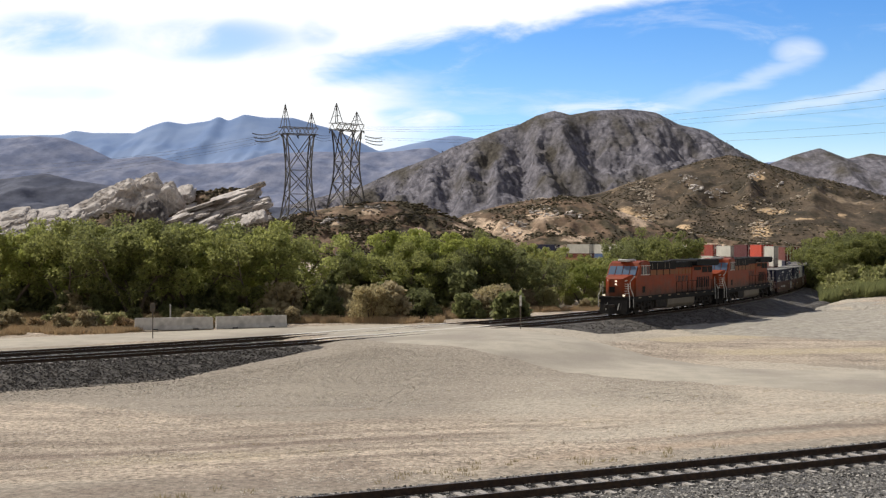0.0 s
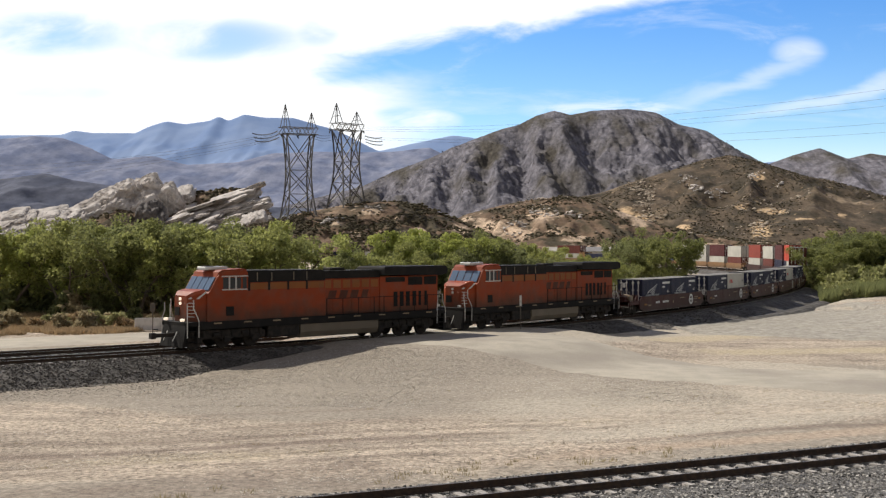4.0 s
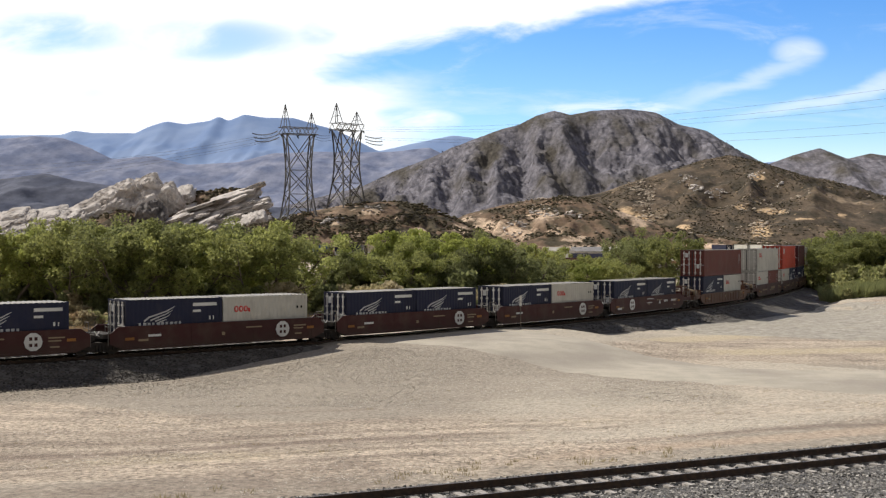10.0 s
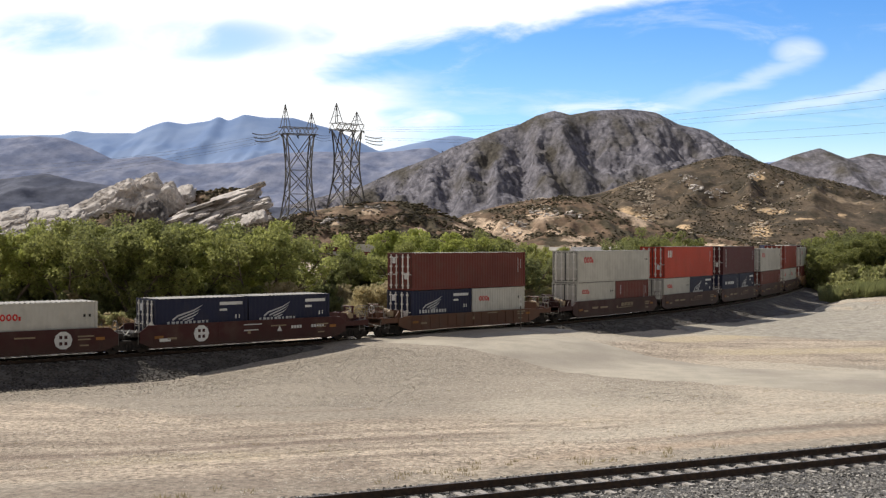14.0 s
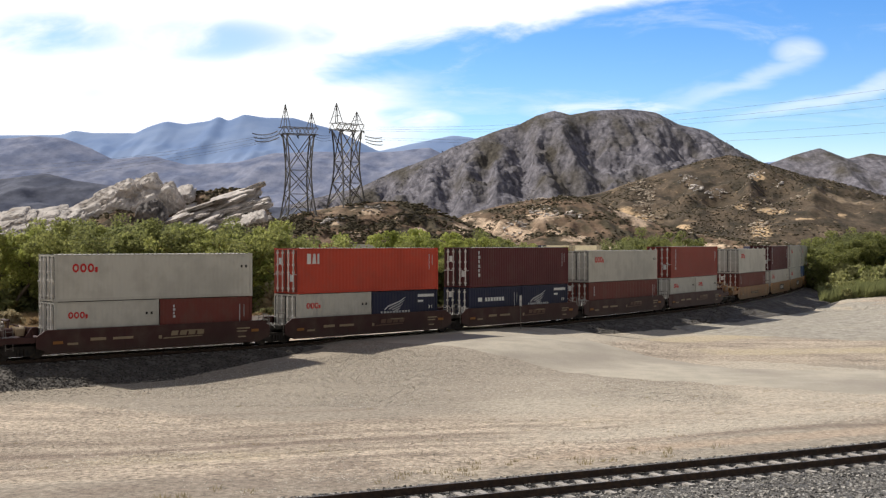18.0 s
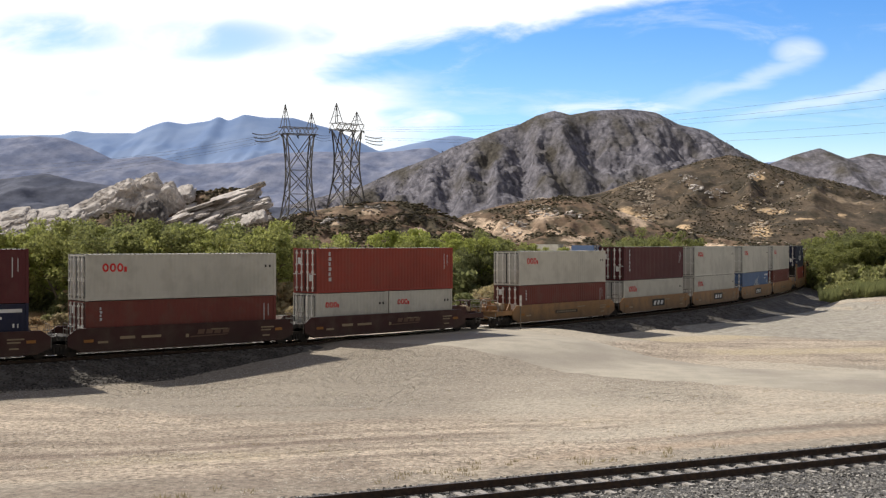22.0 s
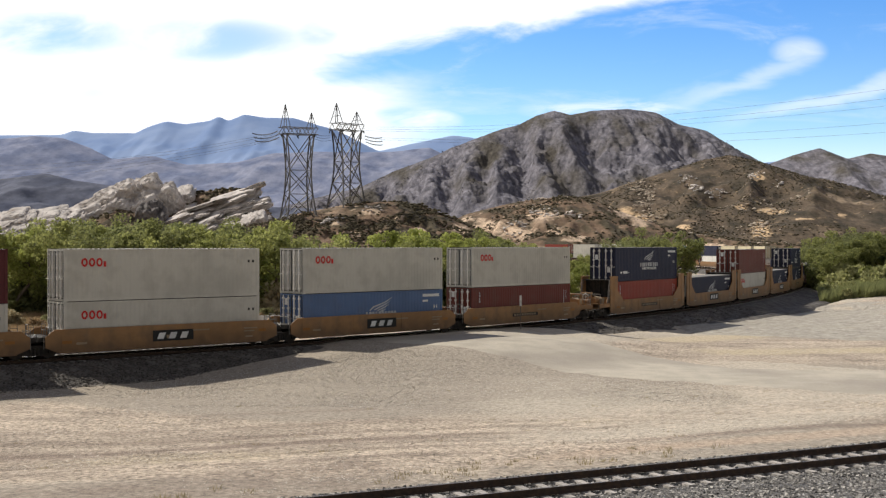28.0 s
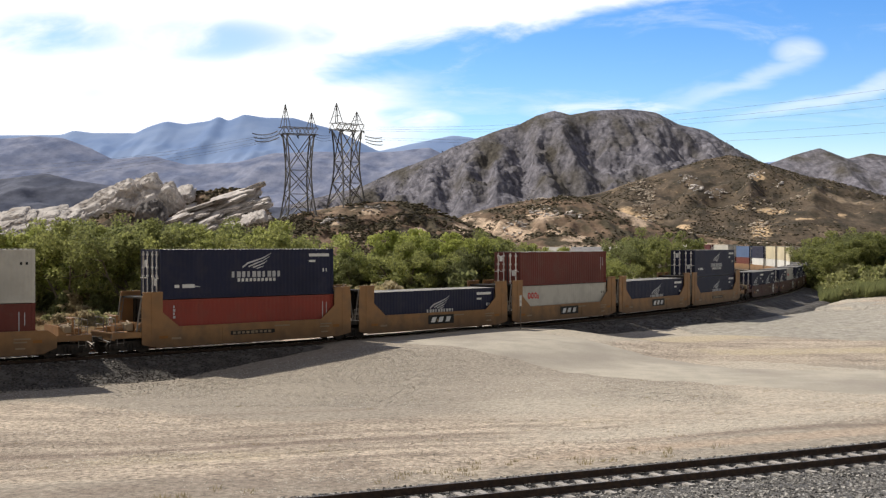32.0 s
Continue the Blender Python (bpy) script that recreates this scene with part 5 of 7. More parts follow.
M["slot"] = surface("slot_shadow", (0.05, 0.05, 0.05), rough=0.95)
M["post_white"] = surface("white_post_paint", (0.72, 0.71, 0.68), (0.5, 0.48, 0.44), scale=6, rough=0.6)
M["post_steel"] = surface("sign_post_steel", (0.12, 0.115, 0.1), (0.2, 0.14, 0.1), scale=6, rough=0.7, metal=0.3)
barrier((-23.0, 87.6), (-17.5, 89.4))
barrier((-17.3, 89.45), (-12.2, 91.6))


def post(name, k, dist, h, r, material, label, head=None, category="post"):
    thing = tagged(new(name), label, category)
    set_on_ground(thing, k, dist, 0, 1, 0.02)
    bm = bmesh.new()
    rod(bm, (0, 0, -0.3), (0, 0, h), r, 8, r * 0.92)
    part("pole", fixed(bm), material, thing)
    if head:
        bm = bmesh.new()
        w, z0, z1, m = head
        box(bm, -w / 2, w / 2, -r - 0.02, -r, z0, z1, 0.004)
        part("panel", bm, m, thing)
        bm = bmesh.new()
        rod(bm, (0, -r - 0.028, (z0 + z1) / 2), (0, -r - 0.018, (z0 + z1) / 2), 0.025, 6)
        part("bolt", fixed(bm), M["post_steel"], thing)
    return thing


post("sign_post", -247, 80.5, 2.5, 0.035, M["post_steel"], "thin steel post with a small back-turned sign", (0.36, 1.9, 2.5, M["post_steel"]), "sign")
post("white_post", -232, 94.0, 1.7, 0.06, M["post_white"], "short white post among the dry weeds")
post("white_post", 49, 103.5, 1.1, 0.05, M["post_white"], "short white marker post beside the tracks")
post("white_post", 52, 103.8, 1.0, 0.05, M["post_white"], "short white marker post beside the tracks")
post("marker_post", 66, 86.6, 2.5, 0.045, M["post_steel"], "slim marker post with a white top beside the crossing", (0.16, 1.7, 2.5, M["post_white"]), "sign")


def house(x, y, w, d, h, roof, wall_m, roof_m, label, turn):
    thing = tagged(new("house"), label, "house", "houses beyond the trees")
    thing.matrix_basis = pose(x, y, floor_at(x, y) - 0.1, 0, 0, turn)
    bm = bmesh.new()
    box(bm, -w / 2, w / 2, -d / 2, d / 2, 0, h)
    part("wall", bm, wall_m, thing)
    bm = bmesh.new()
    prism(bm, [(-d / 2 - 0.4, h), (d / 2 + 0.4, h), (0, h + roof)], -w / 2 - 0.4, w / 2 + 0.4)
    bmesh.ops.rotate(bm, verts=bm.verts, matrix=Matrix.Rotation(radians(90), 3, "Z"))
    part("roof", fixed(bm), roof_m, thing)
    for k in (-0.3, 0.25):
        win = bmesh.new()
        box(win, w * k - 0.8, w * k + 0.8, -d / 2 - 0.05, -d / 2 + 0.05, h * 0.4, h * 0.75)
        part("window", win, M["window"], thing)
    door = bmesh.new()
    box(door, -0.5, 0.5, -d / 2 - 0.06, -d / 2 + 0.05, 0.1, 2.2)
    part("door", door, M["post_steel"], thing)


M["window"] = surface("dark_window_glass", (0.03, 0.04, 0.05), rough=0.1)
M["house_wall"] = surface("pale_house_wall", (0.55, 0.52, 0.47), (0.45, 0.42, 0.38), scale=0.6, rough=0.85)
M["house_roof"] = surface("grey_roof", (0.34, 0.33, 0.33), (0.24, 0.23, 0.23), scale=0.8, rough=0.8)
house(58, 470, 13, 8, 4.2, 1.8, M["house_wall"], M["house_roof"], "pale house with a grey roof far beyond the trees", 12)
house(47.5, 490, 9, 7, 4.0, 1.8, M["house_roof"], M["house_wall"], "small outbuilding with a pale roof far beyond the trees", -8)
house(71, 485, 10, 7, 4.4, 1.6, M["house_wall"], M["house_wall"], "long pale outbuilding far beyond the trees", 4)


# ---------------------------------------------------------------- the train
def run(t):
    """How far the train has rolled at t seconds, counted from the sixteenth."""
    return 11.0887 * (t - 16) - 0.00126 * (t - 16) ** 2


MOVING = []


def rolls(thing, q, half, z=0.0):
    """Notes that a thing rides with its middle at q along the train and its two pivots half a base away."""
    MOVING.append((thing, q, half, z))
    return thing


def rail_pose(s, half, z):
    x0, y0, _ = on_track(s - half)
    x1, y1, _ = on_track(s + half)
    return pose((x0 + x1) / 2, (y0 + y1) / 2, z, 0, 0, math.degrees(math.atan2(y1 - y0, x1 - x0)))


def motions():
    for thing, q, half, z in MOVING:
        walk(thing, [(t * 0.5, rail_pose(q - run(t * 0.5), half, z)) for t in range(65)])
    # wheels turn as far as the train rolls
    for wheel, place, r in WHEELS:
        rows = []
        for k in range(int(SECONDS * FPS) + 1):
            t = k / FPS
            rows.append((t, Matrix.Translation(place) @ Matrix.Rotation(-(run(t) / r) % math.tau, 4, "Y")))
        walk(wheel, rows)


# ---------------------------------------------------------------- paint for the train
def paint(name, c, rough=0.55, dirt=0.35):
    d = tuple(v * (1 - dirt) + k * dirt for v, k in zip(c, (0.13, 0.105, 0.08)))
    return surface(name, c, d, scale=1.3, detail=8, low=0.45, high=0.75, third=tuple(v * 0.8 for v in c), scale3=0.35, low3=0.5, high3=0.7, rough=rough, bump=0.08, bump_scale=14, vary=0.07, spec=0.25)


P = {
    "navy": paint("navy_paint", (0.018, 0.022, 0.054), dirt=0.15),
    "grey": paint("pale_grey_paint", (0.56, 0.545, 0.49), dirt=0.25),
    "brown": paint("red_brown_paint", (0.16, 0.042, 0.033)),
    "maroon": paint("maroon_paint", (0.1, 0.023, 0.026), dirt=0.2),
    "orange_red": paint("orange_red_paint", (0.52, 0.068, 0.038), dirt=0.2),
    "rust_red": paint("rust_red_paint", (0.3, 0.058, 0.041), dirt=0.25),
    "blue": paint("faded_blue_paint", (0.10, 0.16, 0.30), dirt=0.2),
    "cream": paint("cream_paint", (0.68, 0.6, 0.42), dirt=0.2),
    "dark_green": paint("grey_green_paint", (0.16, 0.18, 0.16), dirt=0.2),
    "white": paint("white_paint", (0.74, 0.73, 0.69), dirt=0.15),
    "well_red": paint("red_car_paint", (0.068, 0.021, 0.02)),
    "well_brown": paint("dark_brown_car_paint", (0.062, 0.025, 0.023)),
    "well_rust": paint("rusty_car_paint", (0.14, 0.068, 0.042), dirt=0.5),
    "well_yellow": paint("yellow_car_paint", (0.36, 0.2, 0.09), dirt=0.6),
    "loco_orange": paint("locomotive_orange", (0.3, 0.05, 0.012), dirt=0.4),
    "loco_black": paint("locomotive_black", (0.014, 0.013, 0.013), rough=0.8, dirt=0.12),
    "worn_letter": paint("worn_hood_lettering", (0.1, 0.03, 0.016), dirt=0.3),
    "tank": paint("dusty_tank_grey", (0.22, 0.185, 0.14), dirt=0.4),
    "under": surface("grimy_steel", (0.022, 0.02, 0.018), (0.05, 0.04, 0.033), scale=4, rough=0.85, metal=0.2),
    "wheel": surface("wheel_steel", (0.035, 0.03, 0.027), (0.075, 0.06, 0.05), scale=6, rough=0.7, metal=0.5),
    "rod_pale": paint("pale_lock_rod", (0.72, 0.7, 0.66), dirt=0.15),
    "rod_dull": paint("dull_grey_rail", (0.22, 0.2, 0.18)),
    "mark_white": paint("white_marking", (0.75, 0.75, 0.73), dirt=0.12),
    "mark_red": paint("red_marking", (0.6, 0.03, 0.03), dirt=0.1),
    "mark_black": paint("black_marking", (0.02, 0.02, 0.02), dirt=0.1),
    "mark_tan": paint("tan_marking", (0.33, 0.25, 0.16), dirt=0.3),
    "reflector": paint("orange_reflector", (0.34, 0.15, 0.04), dirt=0.3),
    # one pale mottled roof tone for every box: sunlit tops put into the colour
    "dusty": surface("sunlit_roof_tone", (0.26, 0.25, 0.235), (0.13, 0.125, 0.12), scale=1.2, detail=8, third=(0.34, 0.32, 0.3), scale3=0.3, rough=0.7, bump=0.1),
    "mark_dim": paint("faint_brown_marking", (0.17, 0.1, 0.07), dirt=0.3),
    "gasket": surface("door_gasket", (0.03, 0.03, 0.032), rough=0.8),
    # the bluish base colour stands for sky mirrored in the windscreen
    "glass": surface("sky_tinted_cab_glass", (0.14, 0.2, 0.3), rough=0.08, spec=0.9),
    "side_glass": surface("dark_side_glass", (0.02, 0.022, 0.026), rough=0.35),
    "hood_tan": paint("faded_hood_panel", (0.27, 0.095, 0.025), dirt=0.45),
    "silver": paint("silver_nose_stripe", (0.6, 0.58, 0.55), dirt=0.15),
    "mark_pale": paint("faded_white_marking", (0.56, 0.57, 0.58), dirt=0.2),
    "lamp": surface("lit_headlight", (0.9, 0.85, 0.75), emit=((1.0, 0.8, 0.6), 0.8)),
    "lamp_off": surface("headlight_glass", (0.6, 0.6, 0.58), rough=0.15),
}


def grimed(m, low, high, amount):
    """Road grime thrown up over the lower part of a body, ragged at its upper edge."""
    n, l = m.node_tree.nodes, m.node_tree.links
    bsdf = n["Principled BSDF"]
    src = bsdf.inputs["Base Color"].links[0].from_socket
    co, sep, nz = n.new("ShaderNodeTexCoord"), n.new("ShaderNodeSeparateXYZ"), n.new("ShaderNodeTexNoise")
    l.new(co.outputs["Object"], sep.inputs[0])
    l.new(co.outputs["Object"], nz.inputs["Vector"])
    nz.inputs["Scale"].default_value, nz.inputs["Detail"].default_value = 1.6, 7
    add = n.new("ShaderNodeMath")
    add.operation = "MULTIPLY_ADD"
    l.new(nz.outputs["Fac"], add.inputs[0])
    add.inputs[1].default_value = 1.3
    l.new(sep.outputs[2], add.inputs[2])
    r = n.new("ShaderNodeMapRange")
    r.inputs["From Min"].default_value, r.inputs["From Max"].default_value = high + 0.65, low + 0.65
    r.inputs["To Max"].default_value = amount
    l.new(add.outputs[0], r.inputs["Value"])
    x = n.new("ShaderNodeMix")
    x.data_type = "RGBA"
    l.new(r.outputs[0], x.inputs["Factor"])
    l.new(src, x.inputs["A"])
    x.inputs["B"].default_value = (0.06, 0.045, 0.032, 1)
    l.new(x.outputs["Result"], bsdf.inputs["Base Color"])


grimed(P["loco_orange"], 1.6, 2.7, 0.85)
for key in ("well_red", "well_brown"):
    grimed(P[key], 0.2, 0.9, 0.5)
grimed(P["well_yellow"], 0.1, 1.4, 0.7)
CACHE = {}


def shared(key, make):
    if key not in CACHE:
        CACHE[key] = make()
    return CACHE[key]


def panel_mesh(L, h, mat):
    """Meshes for a container's corrugated side, its roof, its blind end and its floor."""
    bm = bmesh.new()
    z0, z1, x0, x1 = 0.14, h - 0.09, -L / 2 + 0.1, L / 2 - 0.1
    pitch = 0.278
    n = int((x1 - x0) / pitch)
    pitch = (x1 - x0) / n
    xs, ds = [], []
    for k in range(n):
        a = x0 + k * pitch
        for f, d in ((0.0, 0.0), (0.26, 0.0), (0.5, 0.016), (0.76, 0.016)):
            xs.append(a + f * pitch)
            ds.append(d)
    xs.append(x1)
    ds.append(0.0)
    lo = [bm.verts.new((x, d - 1.205, z0)) for x, d in zip(xs, ds)]
    hi = [bm.verts.new((x, d - 1.205, z1)) for x, d in zip(xs, ds)]
    for i in range(len(xs) - 1):
        bm.faces.new((lo[i], lo[i + 1], hi[i + 1], hi[i]))
    side = mesh_of("side_panel", bm, mat)
    bm = bmesh.new()
    a = [bm.verts.new((x, -1.18, h + 0.005 - d * 2.6)) for x, d in zip(xs, ds)]
    b = [bm.verts.new((x, 1.18, h + 0.005 - d * 2.6)) for x, d in zip(xs, ds)]
    for i in range(len(xs) - 1):
        bm.faces.new((a[i], a[i + 1], b[i + 1], b[i]))
    # the roof is paler than the sides, its sunlight painted in
    roof = mesh_of("roof", bm, P["dusty"])
    bm = bmesh.new()
    ys = np.linspace(-1.14, 1.14, 33)
    dd = [0.0, 0.0, 0.04, 0.04] * 9
    lo = [bm.verts.new((L / 2 - 0.03 - dd[i], y, z0)) for i, y in enumerate(ys)]
    hi = [bm.verts.new((L / 2 - 0.03 - dd[i], y, z1)) for i, y in enumerate(ys)]
    for i in range(len(ys) - 1):
        bm.faces.new((lo[i], lo[i + 1], hi[i + 1], hi[i]))
    end = mesh_of("end_panel", bm, mat)
    bm = bmesh.new()
    box(bm, x0, x1, -1.16, 1.16, 0.08, 0.13)
    return side, roof, end, mesh_of("floor_panel", bm, P["under"])


def frame_mesh(L, h, mat):
    bm = bmesh.new()
    for s in (-1, 1):
        y0, y1 = (1.1, 1.219) if s > 0 else (-1.219, -1.1)
        box(bm, -L / 2 + 0.15, L / 2 - 0.15, min(s * 1.219, s * 1.16), max(s * 1.219, s * 1.16), 0.02, 0.17)
        box(bm, -L / 2 + 0.15, L / 2 - 0.15, min(s * 1.219, s * 1.16), max(s * 1.219, s * 1.16), h - 0.1, h - 0.02)
        for e in (-1, 1):
            xa, xb = sorted((e * L / 2, e * (L / 2 - 0.16)))
            box(bm, xa, xb, y0, y1, 0.1, h - 0.1)
            for zz in (0.0, h - 0.118):
                box(bm, min(e * (L / 2 + 0.004), e * (L / 2 - 0.178)), max(e * (L / 2 + 0.004), e * (L / 2 - 0.178)), min(s * 1.222, s * 1.06), max(s * 1.222, s * 1.06), zz, zz + 0.118)
    for e in (-1, 1):
        xa, xb = sorted((e * (L / 2 - 0.005), e * (L / 2 - 0.12)))
        box(bm, xa, xb, -1.1, 1.1, 0.02, 0.16)
        box(bm, xa, xb, -1.1, 1.1, h - 0.13, h - 0.03)
    return mesh_of("frame", bm, mat)


def door_mesh(h, mat):
    """One door leaf at the -x end, hinged at y = 0."""
    bm = bmesh.new()
    box(bm, -0.02, 0.03, 0.0, 1.08, 0.17, h - 0.14)
    for k in range(5):
        z = 0.26 + (h - 0.5) * k / 5
        box(bm, -0.045, -0.02, 0.08, 1.0, z, z + (h - 0.5) / 5 - 0.13)
    return mesh_of("door", bm, mat)


# a white patch on a door leaf, painted in for sun on the gear
def door_glint_mesh(h, s):
    bm = bmesh.new()
    z = h * (0.72 if s > 0 else 0.3)
    box(bm, -0.056, -0.046, 0.42, 0.72, z, z + 0.42)
    return mesh_of("placard", bm, P["mark_white"])


def gasket_mesh(h):
    bm = bmesh.new()
    for y0, y1, z0, z1 in ((-0.01, 0.025, 0.17, h - 0.14), (1.06, 1.09, 0.17, h - 0.14), (0.025, 1.06, 0.17, 0.2), (0.025, 1.06, h - 0.17, h - 0.14)):
        box(bm, -0.052, -0.021, y0, y1, z0, z1)
    return mesh_of("gasket", bm, P["gasket"])


def rod_mesh(h, mat):
    bm = bmesh.new()
    rod(bm, (0, 0, 0.12), (0, 0, h - 0.1), 0.045, 6)
    for z in (0.3, h * 0.45, h * 0.62, h - 0.35):
        box(bm, -0.035, 0.045, -0.1, 0.1, z, z + 0.1)
    box(bm, -0.05, -0.02, -0.03, 0.34, h * 0.42, h * 0.42 + 0.045)
    return mesh_of("lock_rod", fixed(bm), mat)


def blocks(rects, mat):
    """Flat painted shapes on the side that faces -y: rectangles or outlines of (x, z)."""
    bm = bmesh.new()
    for r in rects:
        if len(r) == 4 and not isinstance(r[0], tuple):
            r = [(r[0], r[2]), (r[1], r[2]), (r[1], r[3]), (r[0], r[3])]
        prism(bm, r, -1.224, -1.2155)
    return mesh_of("marking", fixed(bm), mat)


def hexagon(cx, cz, r, w=1.0):
    return [(cx + math.cos(k * math.tau / 10) * r * w, cz + math.sin(k * math.tau / 10) * r) for k in range(10)]


def ring_logo(x, z, s, mat, back):
    """Three rings and a short bar, each a plain shape."""
    return [("mark", [hexagon(x + k * 0.86 * s, z, 0.5 * s, 0.76) for k in (0, 1, 2)] + [(x + 2.2 * s, x + 2.5 * s, z - 0.5 * s, z + 0.1 * s)], mat), ("back", [hexagon(x + k * 0.86 * s, z, 0.27 * s, 0.62) for k in (0, 1, 2)], back)]


def stroke(pts, wide, x, z, s):
    """A thin painted stroke along points, pointed at its far end."""
    up, low = [], []
    for k, (a, b) in enumerate(pts):
        w = wide * (1 - 0.75 * (k / (len(pts) - 1)) ** 3) / 2
        up.append((x + (a - w * 0.4) * s, z + (b + w) * s))
        low.append((x + (a + w * 0.4) * s, z + (b - w) * s))
    return up + low[::-1]


def wing_logo(x, z, s, row=(-0.35, 2.6, -0.12, 0.13)):
    """A feathered wing of thin strokes over a row of short bars."""
    strokes = [stroke(p, w, x, z, s) for p, w in (
        (((0.0, 0.22), (0.35, 0.47), (0.9, 0.62), (1.5, 0.8), (2.05, 1.08)), 0.1), (((0.42, 0.26), (0.9, 0.44), (1.4, 0.6), (1.92, 0.86)), 0.08),
        (((0.72, 0.2), (1.1, 0.32), (1.5, 0.46), (1.76, 0.62)), 0.08), (((1.0, 0.14), (1.25, 0.21), (1.5, 0.3)), 0.07))]
    a, b, z0, z1 = row
    n = 10
    w = (b - a) / n
    bars = [(x + (a + k * w) * s, x + (a + (k + (0.5, 0.72, 0.62)[k % 3]) * w) * s, z + z0 * s, z + z1 * s) for k in range(n)]
    return [("mark", strokes + bars, P["mark_pale"])]


def column_logo(x, z, count, s):
    return [("mark", [(x, x + s * (0.6 + 0.25 * (k % 2)), z - k * s * 1.25, z - k * s * 1.25 + s * 0.9) for k in range(count)], P["mark_pale"])]


def code_bars(L, h, right=True):
    x = L / 2 - 1.9 if right else -L / 2 + 0.5
    return [("mark", [(x, x + 1.55, h - 0.48, h - 0.29), (x, x + 0.5, h - 0.83, h - 0.69)], P["mark_white"]), ("mark", [(x + 1.05, x + 1.15, h * 0.5, h * 0.5 + 0.22), (x + 1.3, x + 1.36, h * 0.5, h * 0.5 + 0.22)], P["mark_white"])]


WORDS = {"navy": "dark navy", "grey": "pale grey", "brown": "red-brown", "maroon": "dark maroon", "orange_red": "bright orange-red", "rust_red": "rust-red", "blue": "faded blue", "cream": "cream", "dark_green": "grey-green", "white": "white"}


def container(q, z, feet, tall, colour, logo, where):
    """A shipping container whose middle rides at q along the train, its floor at height z."""
    L, h = (12.19 if feet == 40 else 6.06), (2.896 if tall else 2.591)
    label = "%s corrugated steel %s shipping container %s" % (WORDS[colour], "forty-foot" if feet == 40 else "twenty-foot", where)
    thing = tagged(new("shipping_container"), label, "shipping container", "containers on the train")
    mat = P[colour]
    side, roof, end, floor = shared(("body", L, h, colour), lambda: panel_mesh(L, h, mat))
    part("side_panel", side, None, thing)
    part("side_panel", side, None, thing, at=pose(0, 0, 0, 0, 0, 180))
    part("roof", roof, None, thing)
    part("end_panel", end, None, thing)
    part("floor_panel", floor, None, thing)
    part("frame", shared(("frame", L, h, colour), lambda: frame_mesh(L, h, mat)), None, thing)
    dm = shared(("door", h, colour), lambda: door_mesh(h, mat))
    pale = colour in ("grey", "white", "cream")
    rm = shared(("rod", h, pale), lambda: rod_mesh(h, P["rod_pale"]))
    gm = shared(("gasket", h), lambda: gasket_mesh(h))
    for s, turn in ((1, 0), (-1, 180)):
        at = pose(-L / 2 + 0.04, 0.012, 0) if s > 0 else pose(-L / 2 + 0.04, -0.012, 0) @ Matrix.Diagonal((1, -1, 1, 1))
        d = part("door", dm, None, thing, at=at)
        for y in (0.3, 0.82):
            part("lock_rod", rm, None, d, "pale steel lock rod", at=pose(-0.075, y, 0))
        part("gasket", gm, None, d, "black rubber door seal")
        if not pale:
            part("placard", shared(("placard", s), lambda: door_glint_mesh(h, s)), None, d, "white notice on the door")
    back = mat
    shapes = []
    if logo == "rings":
        shapes = ring_logo(-L / 2 + (1.15 if feet == 40 else 0.9), h - 0.75, 0.5 if feet == 40 else 0.38, P["mark_red"], back) + [("mark", [(L / 2 - 0.8, L / 2 - 0.68, h - 0.85, h - 0.7), (L / 2 - 0.5, L / 2 - 0.38, h - 0.85, h - 0.7)], P["mark_black"])]
    elif logo == "wing":
        shapes = wing_logo(-0.6 if feet == 40 else -1.95, 1.13, 0.94) + code_bars(L, h)
    elif logo == "wing_centre":
        shapes = wing_logo(-0.65, h - 1.32, 1.0, (-0.75, 2.85, -0.38, -0.02)) + [("mark", [(-1.0 + k * 0.28, -0.82 + k * 0.28, h - 1.96, h - 1.76) for k in range(10)], P["mark_white"])] + code_bars(L, h) + [("mark", [(-5.2, -4.9, 0.66, 0.84), (-4.7, -3.9, 0.64, 0.86), (-3.85, -3.55, 0.7, 0.74)], P["mark_white"])]
    elif logo == "three":
        x = -L / 2 + 0.75
        shapes = [("mark", [(x, x + 0.3, h - 1.0, h - 0.36), [(x + 0.4, h - 1.0), (x + 0.72, h - 1.0), (x + 0.66, h - 0.36), (x + 0.5, h - 0.36)], (x + 0.82, x + 0.97, h - 1.0, h - 0.36)], P["mark_white"])]
    elif logo == "column":
        shapes = column_logo(-L / 2 + 0.95, h - 0.5, 6, 0.26)
    elif logo == "short":
        shapes = column_logo(-L / 2 + 0.8, h - 0.5, 4, 0.16)
    elif logo == "row":
        shapes = [("mark", [(-L / 2 + 1.0, -L / 2 + 1.45, 1.55, 1.85)] + [(-L / 2 + 1.8 + k * 0.32, -L / 2 + 2.04 + k * 0.32, 1.55, 1.83) for k in range(7)], P["mark_white"])]
    if logo in ("three", "column", "short", "row", ""):
        shapes += [("mark", [(L / 2 - 0.88, L / 2 - 0.83, h - 1.5, h - 0.45), (L / 2 - 0.58, L / 2 - 0.54, h - 1.2, h - 0.5)], P["mark_pale"])]
    for j, (kind, rects, m) in enumerate(shapes):
        for i, r in enumerate(rects):
            ob = part("marking", shared(("mark", logo, L, h, j, i, colour), lambda: blocks([r], m)), None, thing)
            if kind == "back":
                ob.matrix_basis = pose(0, -0.004, 0)
    return rolls(thing, q, 7.0, z)


